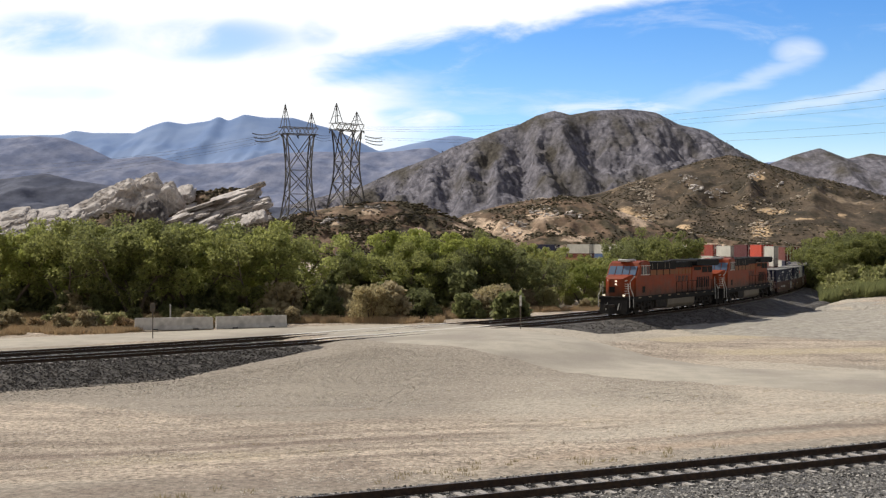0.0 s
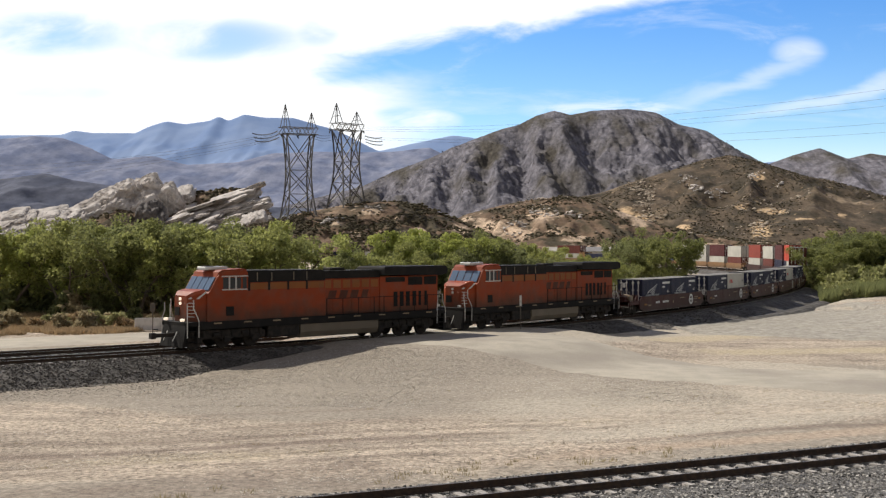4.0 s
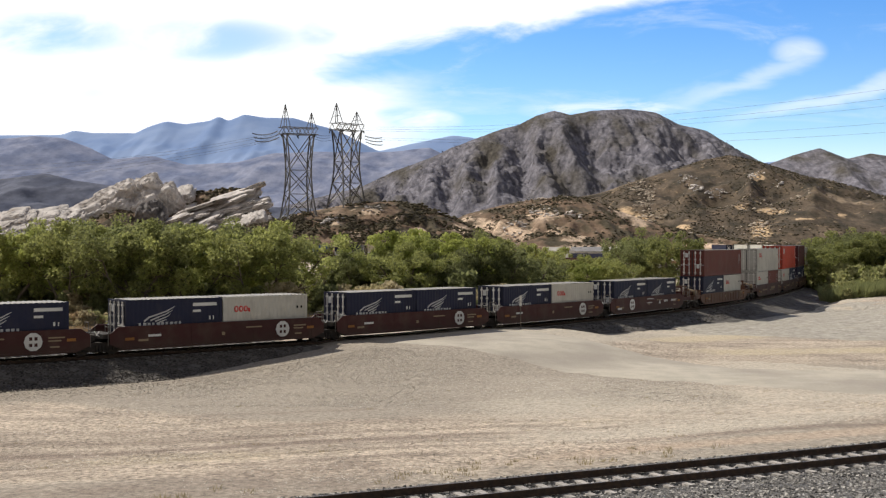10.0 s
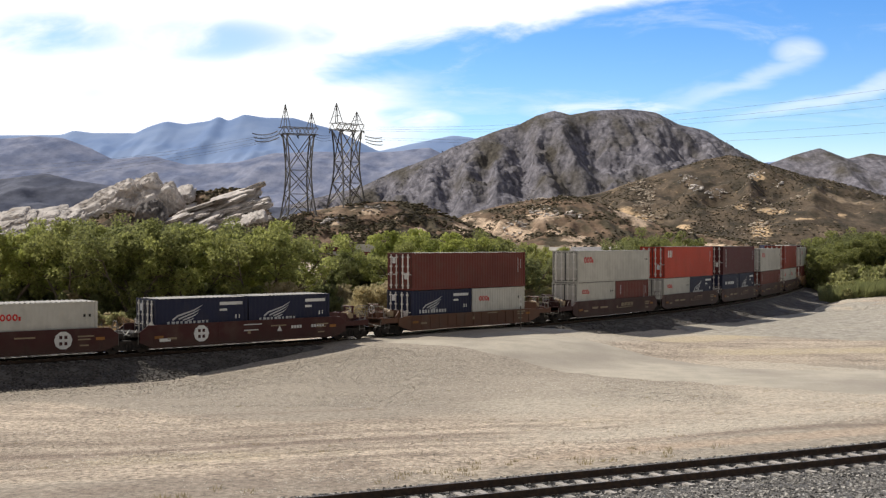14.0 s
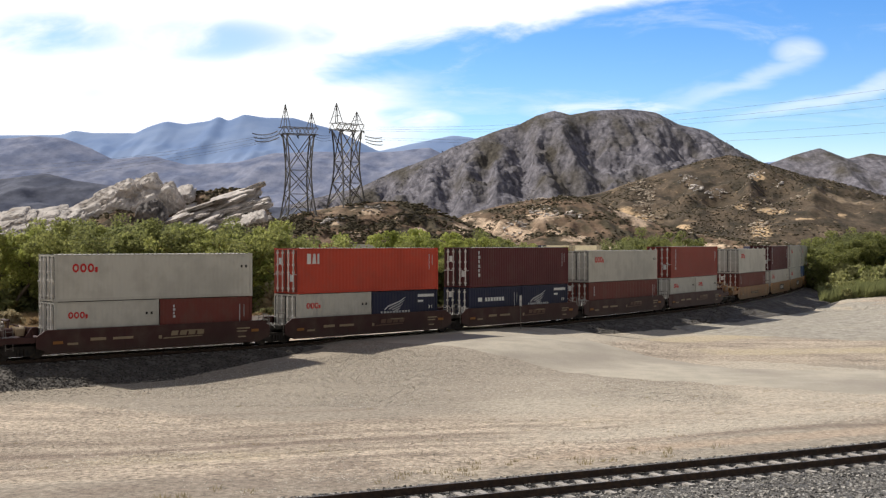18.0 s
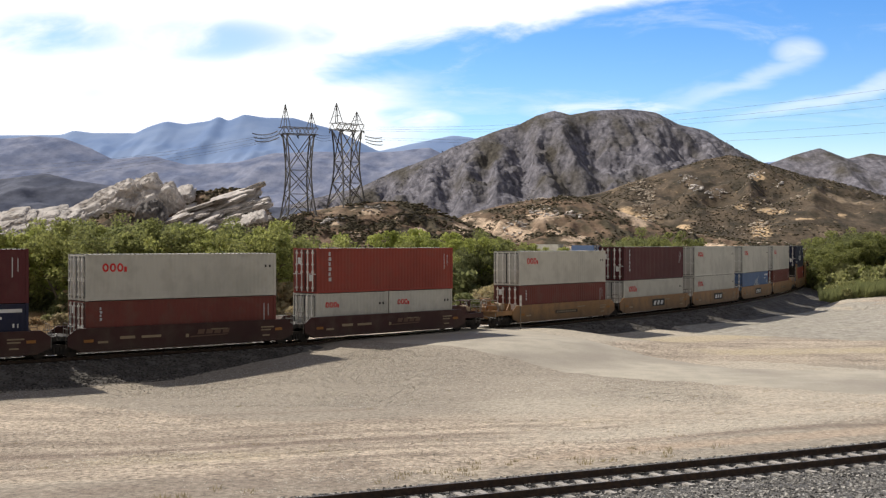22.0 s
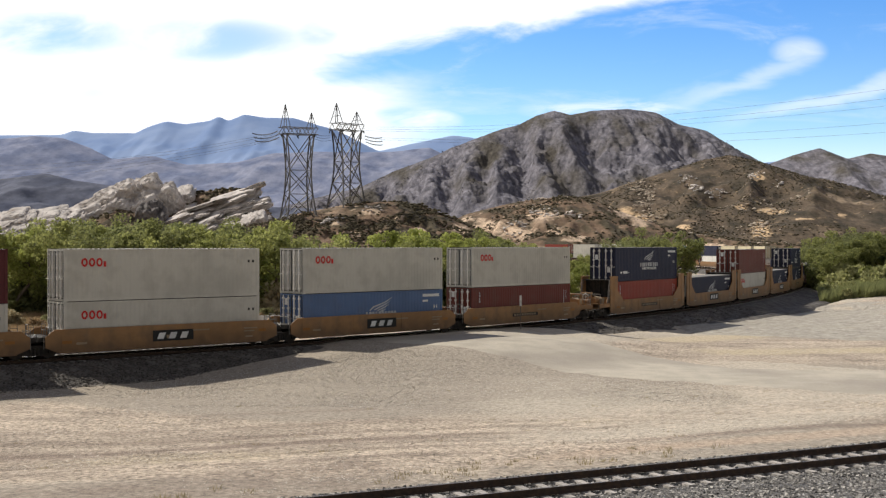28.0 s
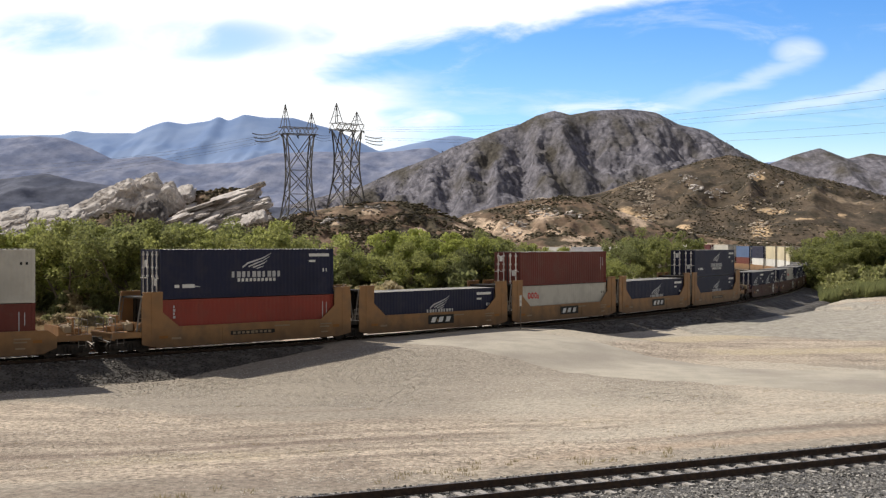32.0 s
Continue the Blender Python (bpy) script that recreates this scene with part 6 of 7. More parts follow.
# ---------------------------------------------------------------- well cars
def wheelset_mesh(r, gauge=0.755):
    bm = bmesh.new()
    rod(bm, (0, -0.98, 0), (0, 0.98, 0), 0.08, 8)
    for s in (-1, 1):
        rod(bm, (0, s * (gauge - 0.07), 0), (0, s * (gauge + 0.065), 0), r, 20)
        rod(bm, (0, s * (gauge - 0.075), 0), (0, s * (gauge - 0.04), 0), r + 0.025, 20)
        rod(bm, (0, s * (gauge + 0.06), 0), (0, s * (gauge + 0.10), 0), r * 0.42, 10)
        for k in range(2):
            a = k * math.pi + 0.4
            rod(bm, (math.cos(a) * r * 0.62, s * (gauge + 0.06), math.sin(a) * r * 0.62), (math.cos(a) * r * 0.62, s * (gauge + 0.075), math.sin(a) * r * 0.62), r * 0.12, 6)
    return mesh_of("wheelset", fixed(bm), P["wheel"])


def side_frame_mesh():
    bm = bmesh.new()
    out = [(-1.2, 0.36), (-1.2, 0.56), (-0.98, 0.68), (-0.45, 0.74), (0.45, 0.74), (0.98, 0.68), (1.2, 0.56), (1.2, 0.36), (0.72, 0.36), (0.42, 0.2), (-0.42, 0.2), (-0.72, 0.36)]
    prism(bm, out, -0.08, 0.08)
    for x in (-0.2, 0.0, 0.2):
        rod(bm, (x, -0.12, 0.26), (x, -0.12, 0.6), 0.07, 6)
    for x in (-0.89, 0.89):
        rod(bm, (x, -0.16, 0.42), (x, -0.02, 0.42), 0.15, 8)
    return mesh_of("side_frame", fixed(bm), P["under"])


def bolster_mesh():
    bm = bmesh.new()
    box(bm, -0.22, 0.22, -1.0, 1.0, 0.42, 0.74, 0.03)
    rod(bm, (0, 0, 0.7), (0, 0, 0.9), 0.32, 12)
    return mesh_of("bolster", fixed(bm), P["under"])


WHEELS = []


def truck(parent, x):
    t = part("truck", shared("bolster", bolster_mesh), None, parent, "grimy two-axle truck", at=pose(x, 0, 0))
    for s in (-1, 1):
        at = pose(0, -1.0, 0) if s < 0 else pose(0, 1.0, 0, 0, 0, 180)
        part("side_frame", shared("side_frame", side_frame_mesh), None, t, at=at)
    for a in (-0.89, 0.89):
        w = part("wheelset", shared("wheelset", lambda: wheelset_mesh(0.42)), None, t, at=pose(a, 0, 0.42))
        WHEELS.append((w, Vector((a, 0, 0.42)), 0.42))
    return t


def well_side_mesh(style, mat):
    """One side wall of the well at y = -1.4: an upright plate with chords along its top and bottom and posts."""
    bm = bmesh.new()
    if style == "raised":
        out = [(-7.35, 0.5), (-6.6, 0.34), (6.6, 0.34), (7.35, 0.5), (7.35, 2.9), (7.25, 3.45), (6.05, 3.45), (6.05, 2.3), (5.0, 1.45), (-5.0, 1.45), (-6.05, 2.3), (-6.05, 3.45), (-7.25, 3.45), (-7.35, 2.9)]
    elif style == "ribbed":
        out = [(-7.6, 0.7), (-6.7, 0.4), (6.7, 0.4), (7.6, 0.7), (7.6, 1.2), (6.9, 1.32), (-6.9, 1.32), (-7.6, 1.2)]
    else:
        out = [(-7.2, 0.62), (-6.5, 0.33), (6.5, 0.33), (7.2, 0.62), (7.2, 1.22), (6.7, 1.58), (-6.7, 1.58), (-7.2, 1.22)]
    prism(bm, out, -1.43, -1.375)
    top = 1.45 if style == "raised" else (1.32 if style == "ribbed" else 1.58)
    half = 5.0 if style == "raised" else 6.7
    box(bm, -half, half, -1.46, -1.3, top - 0.1, top + 0.005)
    box(bm, -6.5, 6.5, -1.46, -1.3, 0.3, 0.4)
    n = 15 if style == "ribbed" else 4
    for k in range(n):
        x = -6.3 + 12.6 * k / (n - 1)
        if style == "raised" and abs(x) > 5:
            continue
        box(bm, x - 0.05, x + 0.05, -1.47 if style == "ribbed" else -1.445, -1.42, 0.4, top - 0.1)
    if style == "raised":
        for e in (-1, 1):
            xa, xb = sorted((e * 6.05, e * 7.25))
            box(bm, xa, xb, -1.46, -1.25, 3.4, 3.48)
            box(bm, e * 6.7 - 0.05, e * 6.7 + 0.05, -1.455, -1.42, 0.6, 3.4)
    return mesh_of("side_wall", fixed(bm), mat)


def well_floor_mesh(mat):
    bm = bmesh.new()
    box(bm, -0.12, 0.12, -1.37, 1.37, 0.3, 0.44)
    return mesh_of("floor_beam", bm, mat)


def end_deck_mesh(mat, long):
    """The sloping end bulkhead and the deck over the truck, towards +x."""
    L = 9.1 if long else 7.55
    bm = bmesh.new()
    prism(bm, [(6.25, 0.45), (6.45, 0.45), (6.75, 0.95), (L, 0.95), (L, 1.2), (6.6, 1.2), (6.2, 0.7)], -1.3, 1.3)
    if long:
        box(bm, L - 0.12, L, -1.38, 1.38, 0.85, 1.28)
        for y in (-1, 1):
            box(bm, 6.9, L - 0.12, min(y * 1.3, y * 1.38), max(y * 1.3, y * 1.38), 0.92, 1.24)
        box(bm, L - 0.6, L - 0.05, -0.5, 0.5, 0.66, 0.96)
    else:
        box(bm, 7.2, 7.67, -0.45, 0.45, 0.72, 1.12)
    return mesh_of("end_deck", fixed(bm), mat)


def coupler_mesh():
    bm = bmesh.new()
    box(bm, 9.0, 9.55, -0.13, 0.13, 0.78, 0.98, 0.02)
    box(bm, 9.45, 9.72, -0.2, 0.2, 0.7, 1.02, 0.04)
    rod(bm, (9.1, -0.35, 0.8), (9.6, -0.3, 0.45), 0.035, 6)
    return mesh_of("coupler", fixed(bm), P["under"])


def rail_mesh(w, h):
    bm = bmesh.new()
    for y in (-w, w):
        rod(bm, (0, y, 0), (0, y, h), 0.022, 5)
    rod(bm, (0, -w, h), (0, w, h), 0.022, 5)
    rod(bm, (0, -w, h * 0.55), (0, w, h * 0.55), 0.018, 5)
    return mesh_of("grab_rail", fixed(bm), P["rod_dull"])


def ladder_mesh():
    bm = bmesh.new()
    for x in (-0.2, 0.2):
        rod(bm, (x, 0, 0), (x, 0, 1.15), 0.02, 5)
    for k in range(4):
        rod(bm, (-0.2, 0, 0.12 + k * 0.3), (0.2, 0, 0.12 + k * 0.3), 0.018, 5)
    return mesh_of("ladder", fixed(bm), P["rod_dull"])


def brake_mesh():
    bm = bmesh.new()
    rod(bm, (-0.3, 0, 0.35), (0.35, 0, 0.35), 0.24, 12)
    box(bm, -0.22, 0.2, -0.55, -0.28, 0.1, 0.5, 0.03)
    rod(bm, (0.1, -0.3, 0.5), (0.3, 0.45, 0.62), 0.05, 6)
    return mesh_of("brake_gear", fixed(bm), P["mark_tan"])


def stand_mesh(mat):
    """The frame at a car's outer end that carries the hand brake and the air tank."""
    bm = bmesh.new()
    for y in (-0.75, 0.1):
        box(bm, 8.2, 8.3, y - 0.05, y + 0.05, 1.2, 2.15)
    box(bm, 8.16, 8.34, -0.85, 0.2, 2.05, 2.16, 0.02)
    box(bm, 7.3, 7.38, -1.3, 1.3, 1.2, 1.75)
    for y in (-1.2, -0.4, 0.4, 1.2):
        prism(bm, [(7.38, 1.2), (7.8, 1.2), (7.38, 1.72)], y - 0.03, y + 0.03)
    rod(bm, (7.6, 0.5, 1.5), (8.7, 0.5, 1.5), 0.24, 10)
    rod(bm, (7.5, -1.05, 1.32), (8.95, -1.05, 1.38), 0.04, 6)
    rod(bm, (7.4, -0.2, 1.7), (8.2, -0.5, 1.95), 0.035, 6)
    box(bm, 8.5, 8.85, -0.4, 0.15, 1.2, 1.55, 0.03)
    return mesh_of("brake_stand", fixed(bm), mat)


def brake_wheel_mesh():
    bm = bmesh.new()
    pts = [Vector((8.42, -0.35 + 0.27 * math.cos(a), 1.78 + 0.27 * math.sin(a))) for a in np.linspace(0, math.tau, 13)]
    for a, b in zip(pts, pts[1:]):
        rod(bm, a, b, 0.025, 5)
    for a in pts[::3]:
        rod(bm, (8.4, -0.35, 1.78), a, 0.018, 4)
    rod(bm, (8.3, -0.35, 1.78), (8.46, -0.35, 1.78), 0.06, 8)
    return mesh_of("brake_wheel", fixed(bm), P["rod_pale"])


def lever_mesh():
    bm = bmesh.new()
    pts = [(9.13, 1.3, 1.15), (9.2, 1.3, 0.75), (9.22, 0.6, 0.82), (9.4, 0.25, 0.95)]
    for a, b in zip(pts, pts[1:]):
        rod(bm, a, b, 0.022, 5)
    return mesh_of("uncoupling_lever", fixed(bm), P["rod_dull"])


def hose_mesh():
    bm = bmesh.new()
    pts = [Vector((0.1 + 0.85 * t, 0.1 * math.sin(6 * t), 0.35 - 1.2 * t * (1 - t))) for t in np.linspace(0, 1, 9)]
    for a, b in zip(pts, pts[1:]):
        rod(bm, a, b, 0.03, 5)
    return mesh_of("brake_hose", fixed(bm), P["rod_pale"])


def flat_mark(rects, mat, y=-1.466):
    bm = bmesh.new()
    for r in rects:
        if len(r) == 4 and not isinstance(r[0], tuple):
            r = [(r[0], r[2]), (r[1], r[2]), (r[1], r[3]), (r[0], r[3])]
        prism(bm, r, y - 0.012, y)
    return mesh_of("marking", fixed(bm), mat)


WELL_WORDS = {"well_red": "dark red", "well_brown": "dark brown", "well_rust": "rusty brown", "well_yellow": "dirty yellow"}


def well_car(q, colour, style, first, last, sign):
    label = {"plain": "%s articulated well car with low side walls", "ribbed": "%s old well car with ribbed sides", "raised": "%s well car with raised bulkheads at its ends"}[style] % WELL_WORDS[colour]
    thing = tagged(new("well_car"), label, "rail car", "well cars of the train")
    mat = P[colour]
    sm = shared(("well", style, colour), lambda: well_side_mesh(style, mat))
    part("side_wall", sm, None, thing)
    part("side_wall", sm, None, thing, at=Matrix.Diagonal((1, -1, 1, 1)))
    for k in range(9):
        part("floor_beam", shared("floor", lambda: well_floor_mesh(P["under"])), None, thing, at=pose(-6.2 + 12.4 * k / 8, 0, 0))
    for e, end in ((-1, first), (1, last)):
        at = pose(0, 0, 0, 0, 0, 0 if e > 0 else 180)
        # inner decks take near-black steel: the shade between units is put into the colour
        part("end_deck", shared(("deck", end, colour), lambda: end_deck_mesh(mat if end else P["under"], end)), None, thing, "grimy end deck", at=at)
        for y in (-1.32, 1.32):
            part("ladder", shared("ladder", ladder_mesh), None, thing, "dull grey end ladder", at=pose(e * (7.05 if not end else 8.6), y, 0.55))
        if end:
            part("coupler", shared("coupler", coupler_mesh), None, thing, at=at)
            part("grab_rail", shared("rail_l", lambda: rail_mesh(0.55, 0.85)), None, thing, "dull grey grab rail", at=pose(e * 8.9, -0.75, 1.2))
            part("grab_rail", shared("rail_l", lambda: rail_mesh(0.55, 0.85)), None, thing, "dull grey grab rail", at=pose(e * 8.9, 0.75, 1.2))
            part("brake_gear", shared("brake", brake_mesh), None, thing, "tan brake cylinder and rigging", at=pose(e * 7.9, -0.5, 1.2))
            part("brake_stand", shared(("stand", colour), lambda: stand_mesh(mat)), None, thing, "upright brake stand with its rods", at=at)
            part("brake_wheel", shared("brake_wheel", brake_wheel_mesh), None, thing, "small steel hand-brake wheel", at=at)
            for y in (-1.0, 1.0):
                part("uncoupling_lever", shared("lever", lever_mesh), None, thing, "bent uncoupling rod", at=at @ pose(0, 0, 0) @ Matrix.Diagonal((1, -y, 1, 1)))
        else:
            part("grab_rail", shared("rail_s", lambda: rail_mesh(0.3, 0.7)), None, thing, "dull grey grab rail", at=pose(e * 7.15, -1.0, 1.2))
            part("brake_hose", shared("hose", hose_mesh), None, thing, "pale looping brake hose", at=pose(e * 7.5, -0.9, 1.0, 0, 0, 0 if e > 0 else 180))
        if style == "raised":
            # dark steel instead of car paint, to paint the shaded inside of the end
            part("bulkhead", shared("bulk", lambda: bulk_mesh(P["under"])), None, thing, "dark end bulkhead", at=at)
            for y in (-1.3, 1.3):
                part("brace", shared("end_brace", brace_mesh), None, thing, "dull steel diagonal brace", at=at @ pose(0, y, 0))
    truck(thing, -7.9 if first else -7.67)
    if last:
        truck(thing, 7.9)
    marks = []
    if sign == "plate":
        z0 = 0.66
        marks = [([(-1.0, 1.55, z0, z0 + 0.62)], P["mark_black"], -1.462), ([[(-0.75 + k * 0.72, z0 + 0.12), (-0.35 + k * 0.72, z0 + 0.12), (-0.2 + k * 0.72, z0 + 0.48), (-0.6 + k * 0.72, z0 + 0.48)] for k in range(3)], P["mark_white"], -1.475)]
    elif sign == "bars":
        marks = [([(-1.6, 1.5, 0.78, 1.02)], P["mark_black"], -1.462), ([(-1.45 + k * 0.31, -1.25 + k * 0.31, 0.83, 0.97) for k in range(9)], P["mark_tan"], -1.475)]
    elif sign == "disc":
        x = 4.1 if q != -13.65 else -3.3
        marks = [([hexagon(x, 0.98, 0.5)], P["mark_white"], -1.462), ([(x - 0.22, x - 0.06, 1.06, 1.24), (x + 0.06, x + 0.22, 1.06, 1.24), (x - 0.22, x - 0.06, 0.72, 0.9), (x + 0.06, x + 0.22, 0.72, 0.9)], P["well_red"], -1.475),
                 ([(b + k * 0.22, b + 0.17 + k * 0.22, 0.9, 1.08) for b, n in ((-3.9, 4), (-2.4, 6)) for k in range(n)] if q < -70 else [(b + k * 0.2, b + 0.15 + k * 0.2, 0.98, 1.16) for b, n in ((3.0, 4), (4.5, 5)) for k in range(n)] + [(-0.4, 0.85, 1.32, 1.38), (-0.4, 0.6, 0.98, 1.04), [(1.95, 0.86), (2.3, 0.86), (2.12, 1.2)], (-6.0, -5.3, 0.62, 0.8)] if q == -13.65 else [(-4.9, -4.1, 0.95, 1.08)], P["mark_white"], -1.462)]
    elif sign == "swoosh":
        marks = [([[(0.6 + k * 0.55, 0.95), (1.02 + k * 0.55, 0.95), (1.1 + k * 0.55, 1.22), (0.68 + k * 0.55, 1.22)] for k in range(4)] + [[(0.1, 0.78), (2.6, 0.84), (2.6, 0.9), (0.2, 0.86)]], P["mark_tan"] if q == 24.9 else P["mark_dim"], -1.462), ([(-4.2, -3.3, 0.9, 1.06), (-2.9, -1.7, 0.9, 1.04)], P["mark_tan"], -1.462)]
    for rects, m, y in marks:
        for r in rects:
            part("marking", flat_mark([r], m, y), None, thing)
    z = 0.8
    for r in ((-6.3, -5.75, z, z + 0.16), (5.9, 6.4, z + 0.12, z + 0.28)):
        part("marking", shared(("refl", r), lambda: flat_mark([r], P["reflector"], -1.462)), None, thing, "orange reflector strip")
    for r in ((-5.5, -4.9, 0.72, 0.84), (4.9, 5.8, 1.12, 1.2), (4.9, 5.6, 0.95, 1.03), (-0.15, 0.05, 0.8, 1.0), (1.5, 2.6, 1.16, 1.24), (5.0, 5.5, 0.62, 0.7)):
        part("marking", shared(("stencil", r), lambda: flat_mark([r], P["mark_tan"], -1.462)), None, thing, "small pale stencilled note")
    return rolls(thing, q, 7.67)


def brace_mesh():
    bm = bmesh.new()
    rod(bm, (7.3, 0, 3.2), (7.62, 0, 1.25), 0.045, 6)
    rod(bm, (7.1, 0, 3.2), (7.38, 0, 1.25), 0.03, 6)
    for k in range(6):
        z = 1.4 + k * 0.3
        rod(bm, (7.36 - (z - 1.25) * 0.14, 0, z), (7.6 - (z - 1.25) * 0.16, 0, z), 0.02, 5)
    return mesh_of("brace", fixed(bm), P["rod_dull"])


def bulk_mesh(mat):
    bm = bmesh.new()
    box(bm, 6.35, 6.5, -1.38, 1.38, 1.2, 3.2)
    box(bm, 6.3, 7.2, -1.4, 1.4, 3.1, 3.2)
    for y in (-0.9, 0, 0.9):
        box(bm, 6.5, 6.62, y - 0.05, y + 0.05, 1.2, 3.1)
    return mesh_of("bulkhead", fixed(bm), mat)


def load(q, floor, lower, upper):
    """The containers of one well: lower is one forty-foot box or a pair of twenties, upper a forty-foot box or none."""
    if len(lower) == 2:
        for e, (colour, logo) in zip((-1, 1), lower):
            container(q + e * 3.06, floor, 20, False, colour, logo, "in a well car")
    else:
        colour, logo = lower[0]
        container(q, floor, 40, False, colour, logo, "low in a well car")
    if upper:
        colour, logo, tall = upper
        container(q, floor + 2.596, 40, tall, colour, logo, "stacked on another container")


N, O = ("navy", "wing"), ("grey", "rings")
# red five-unit car with single-stacked twenties
for k, (q, pair) in enumerate(zip((-75.2, -59.8, -44.45, -29.2, -13.65), ((N, N), (N, O), (N, N), (N, O), (N, N)))):
    well_car(q, "well_red", "plain", k == 0, k == 4, "disc")
    load(q, 0.47, pair, None)
well_car(5.6, "well_rust", "ribbed", True, True, "")
load(5.6, 0.42, (N, O), ("brown", "", False))
# brown five-unit car, double-stacked
for k, (q, low, up) in enumerate(((24.9, (O, ("brown", "short")), ("grey", "rings", False)), (40.3, (O, N), ("orange_red", "three", True)), (55.7, (("navy", "row"), N), ("maroon", "column", True)),
                                  (70.9, (("brown", "short"),), ("grey", "rings", False)), (86.1, (O, O), ("rust_red", "column", True)))):
    well_car(q, "well_brown", "plain", k == 0, k == 4, "swoosh")
    load(q, 0.47, low, up)
# yellow five-unit car
for k, (q, low, up, sign) in enumerate(((105.7, (("brown", "short"),), ("grey", "rings", False), "bars"), (121.0, (O,), ("maroon", "column", True), "plate"), (136.1, (O,), ("grey", "rings", True), "plate"),
                                        (151.45, (("blue", "wing"),), ("grey", "rings", True), "plate"), (166.65, (("brown", "short"),), ("grey", "rings", True), "bars"))):
    well_car(q, "well_yellow", "plain", k == 0, k == 4, sign)
    load(q, 0.47, low, up)
# yellow car with raised bulkheads
for k, (q, low, up, sign) in enumerate(((185.9, (("rust_red", "short"),), ("navy", "wing_centre", True), "bars"), (201.2, (N,), None, "plate"), (216.4, (O,), ("brown", "", False), "plate"),
                                        (231.6, (N,), None, "plate"), (246.75, (N,), ("navy", "wing_centre", False), "bars"))):
    well_car(q, "well_yellow", "raised", k == 0, k == 4, sign)
    load(q, 0.42, low, up)
for k in range(5):
    q = 266.2 + k * 15.35
    well_car(q, "well_red", "plain", k == 0, k == 4, "disc")
    load(q, 0.47, (N, N) if k % 2 == 0 else (N, O), None)
for k, (low, up) in enumerate(((("white", ""), ("cream", "", False)), (("white", ""), ("cream", "", False)), (("white", ""), ("cream", "", False)), (("white", ""), ("navy", "wing_centre", False)), (("brown", "short"), ("blue", "wing", False)))):
    q = 347.0 + k * 15.35
    well_car(q, "well_yellow", "plain", k == 0, k == 4, "plate")
    load(q, 0.47, (low,), up)
for k, (low, up) in enumerate(((("brown", "short"), ("grey", "rings", True)), (("grey", "rings"), ("maroon", "column", True)), (("brown", ""), ("white", "", True)), (O, ("grey", "rings", True)), (("navy", "wing"), ("rust_red", "column", True)))):
    q = 427.8 + k * 15.35
    well_car(q, "well_brown", "plain", k == 0, k == 4, "swoosh")
    load(q, 0.47, (low,), up)


# ---------------------------------------------------------------- locomotives
def loco_truck(parent, x, name="truck"):
    bm = bmesh.new()
    for s in (-1, 1):
        out = [(-2.75, 0.62), (-2.75, 0.95), (-2.3, 1.12), (2.3, 1.12), (2.75, 0.95), (2.75, 0.62), (2.3, 0.5), (1.5, 0.62), (0.5, 0.62), (0, 0.5), (-0.5, 0.62), (-1.5, 0.62), (-2.3, 0.5)]
        y = s * 1.15
        prism(bm, out, y - 0.09, y + 0.09)
        for a in (-2.0, 0, 2.0):
            box(bm, a - 0.24, a + 0.24, min(s * 1.2, s * 1.36), max(s * 1.2, s * 1.36), 0.38, 0.78, 0.04)
            rod(bm, (a - 0.35, s * 1.28, 0.72), (a - 0.35, s * 1.28, 1.1), 0.1, 8)
            rod(bm, (a + 0.35, s * 1.28, 0.72), (a + 0.35, s * 1.28, 1.1), 0.1, 8)
        for a in (-1.0, 1.0):
            rod(bm, (a, s * 1.3, 0.85), (a + 0.45, s * 1.3, 0.85), 0.14, 8)
    box(bm, -2.6, 2.6, -0.9, 0.9, 0.8, 1.05)
    t = part(name, fixed(bm), P["under"], parent, "dark three-axle truck", at=pose(x, 0, 0))
    for a in (-2.0, 0.0, 2.0):
        w = part("wheelset", shared("loco_wheelset", lambda: wheelset_mesh(0.53)), None, t, at=pose(a, 0, 0.53))
        WHEELS.append((w, Vector((a, 0, 0.53)), 0.53))
    return t


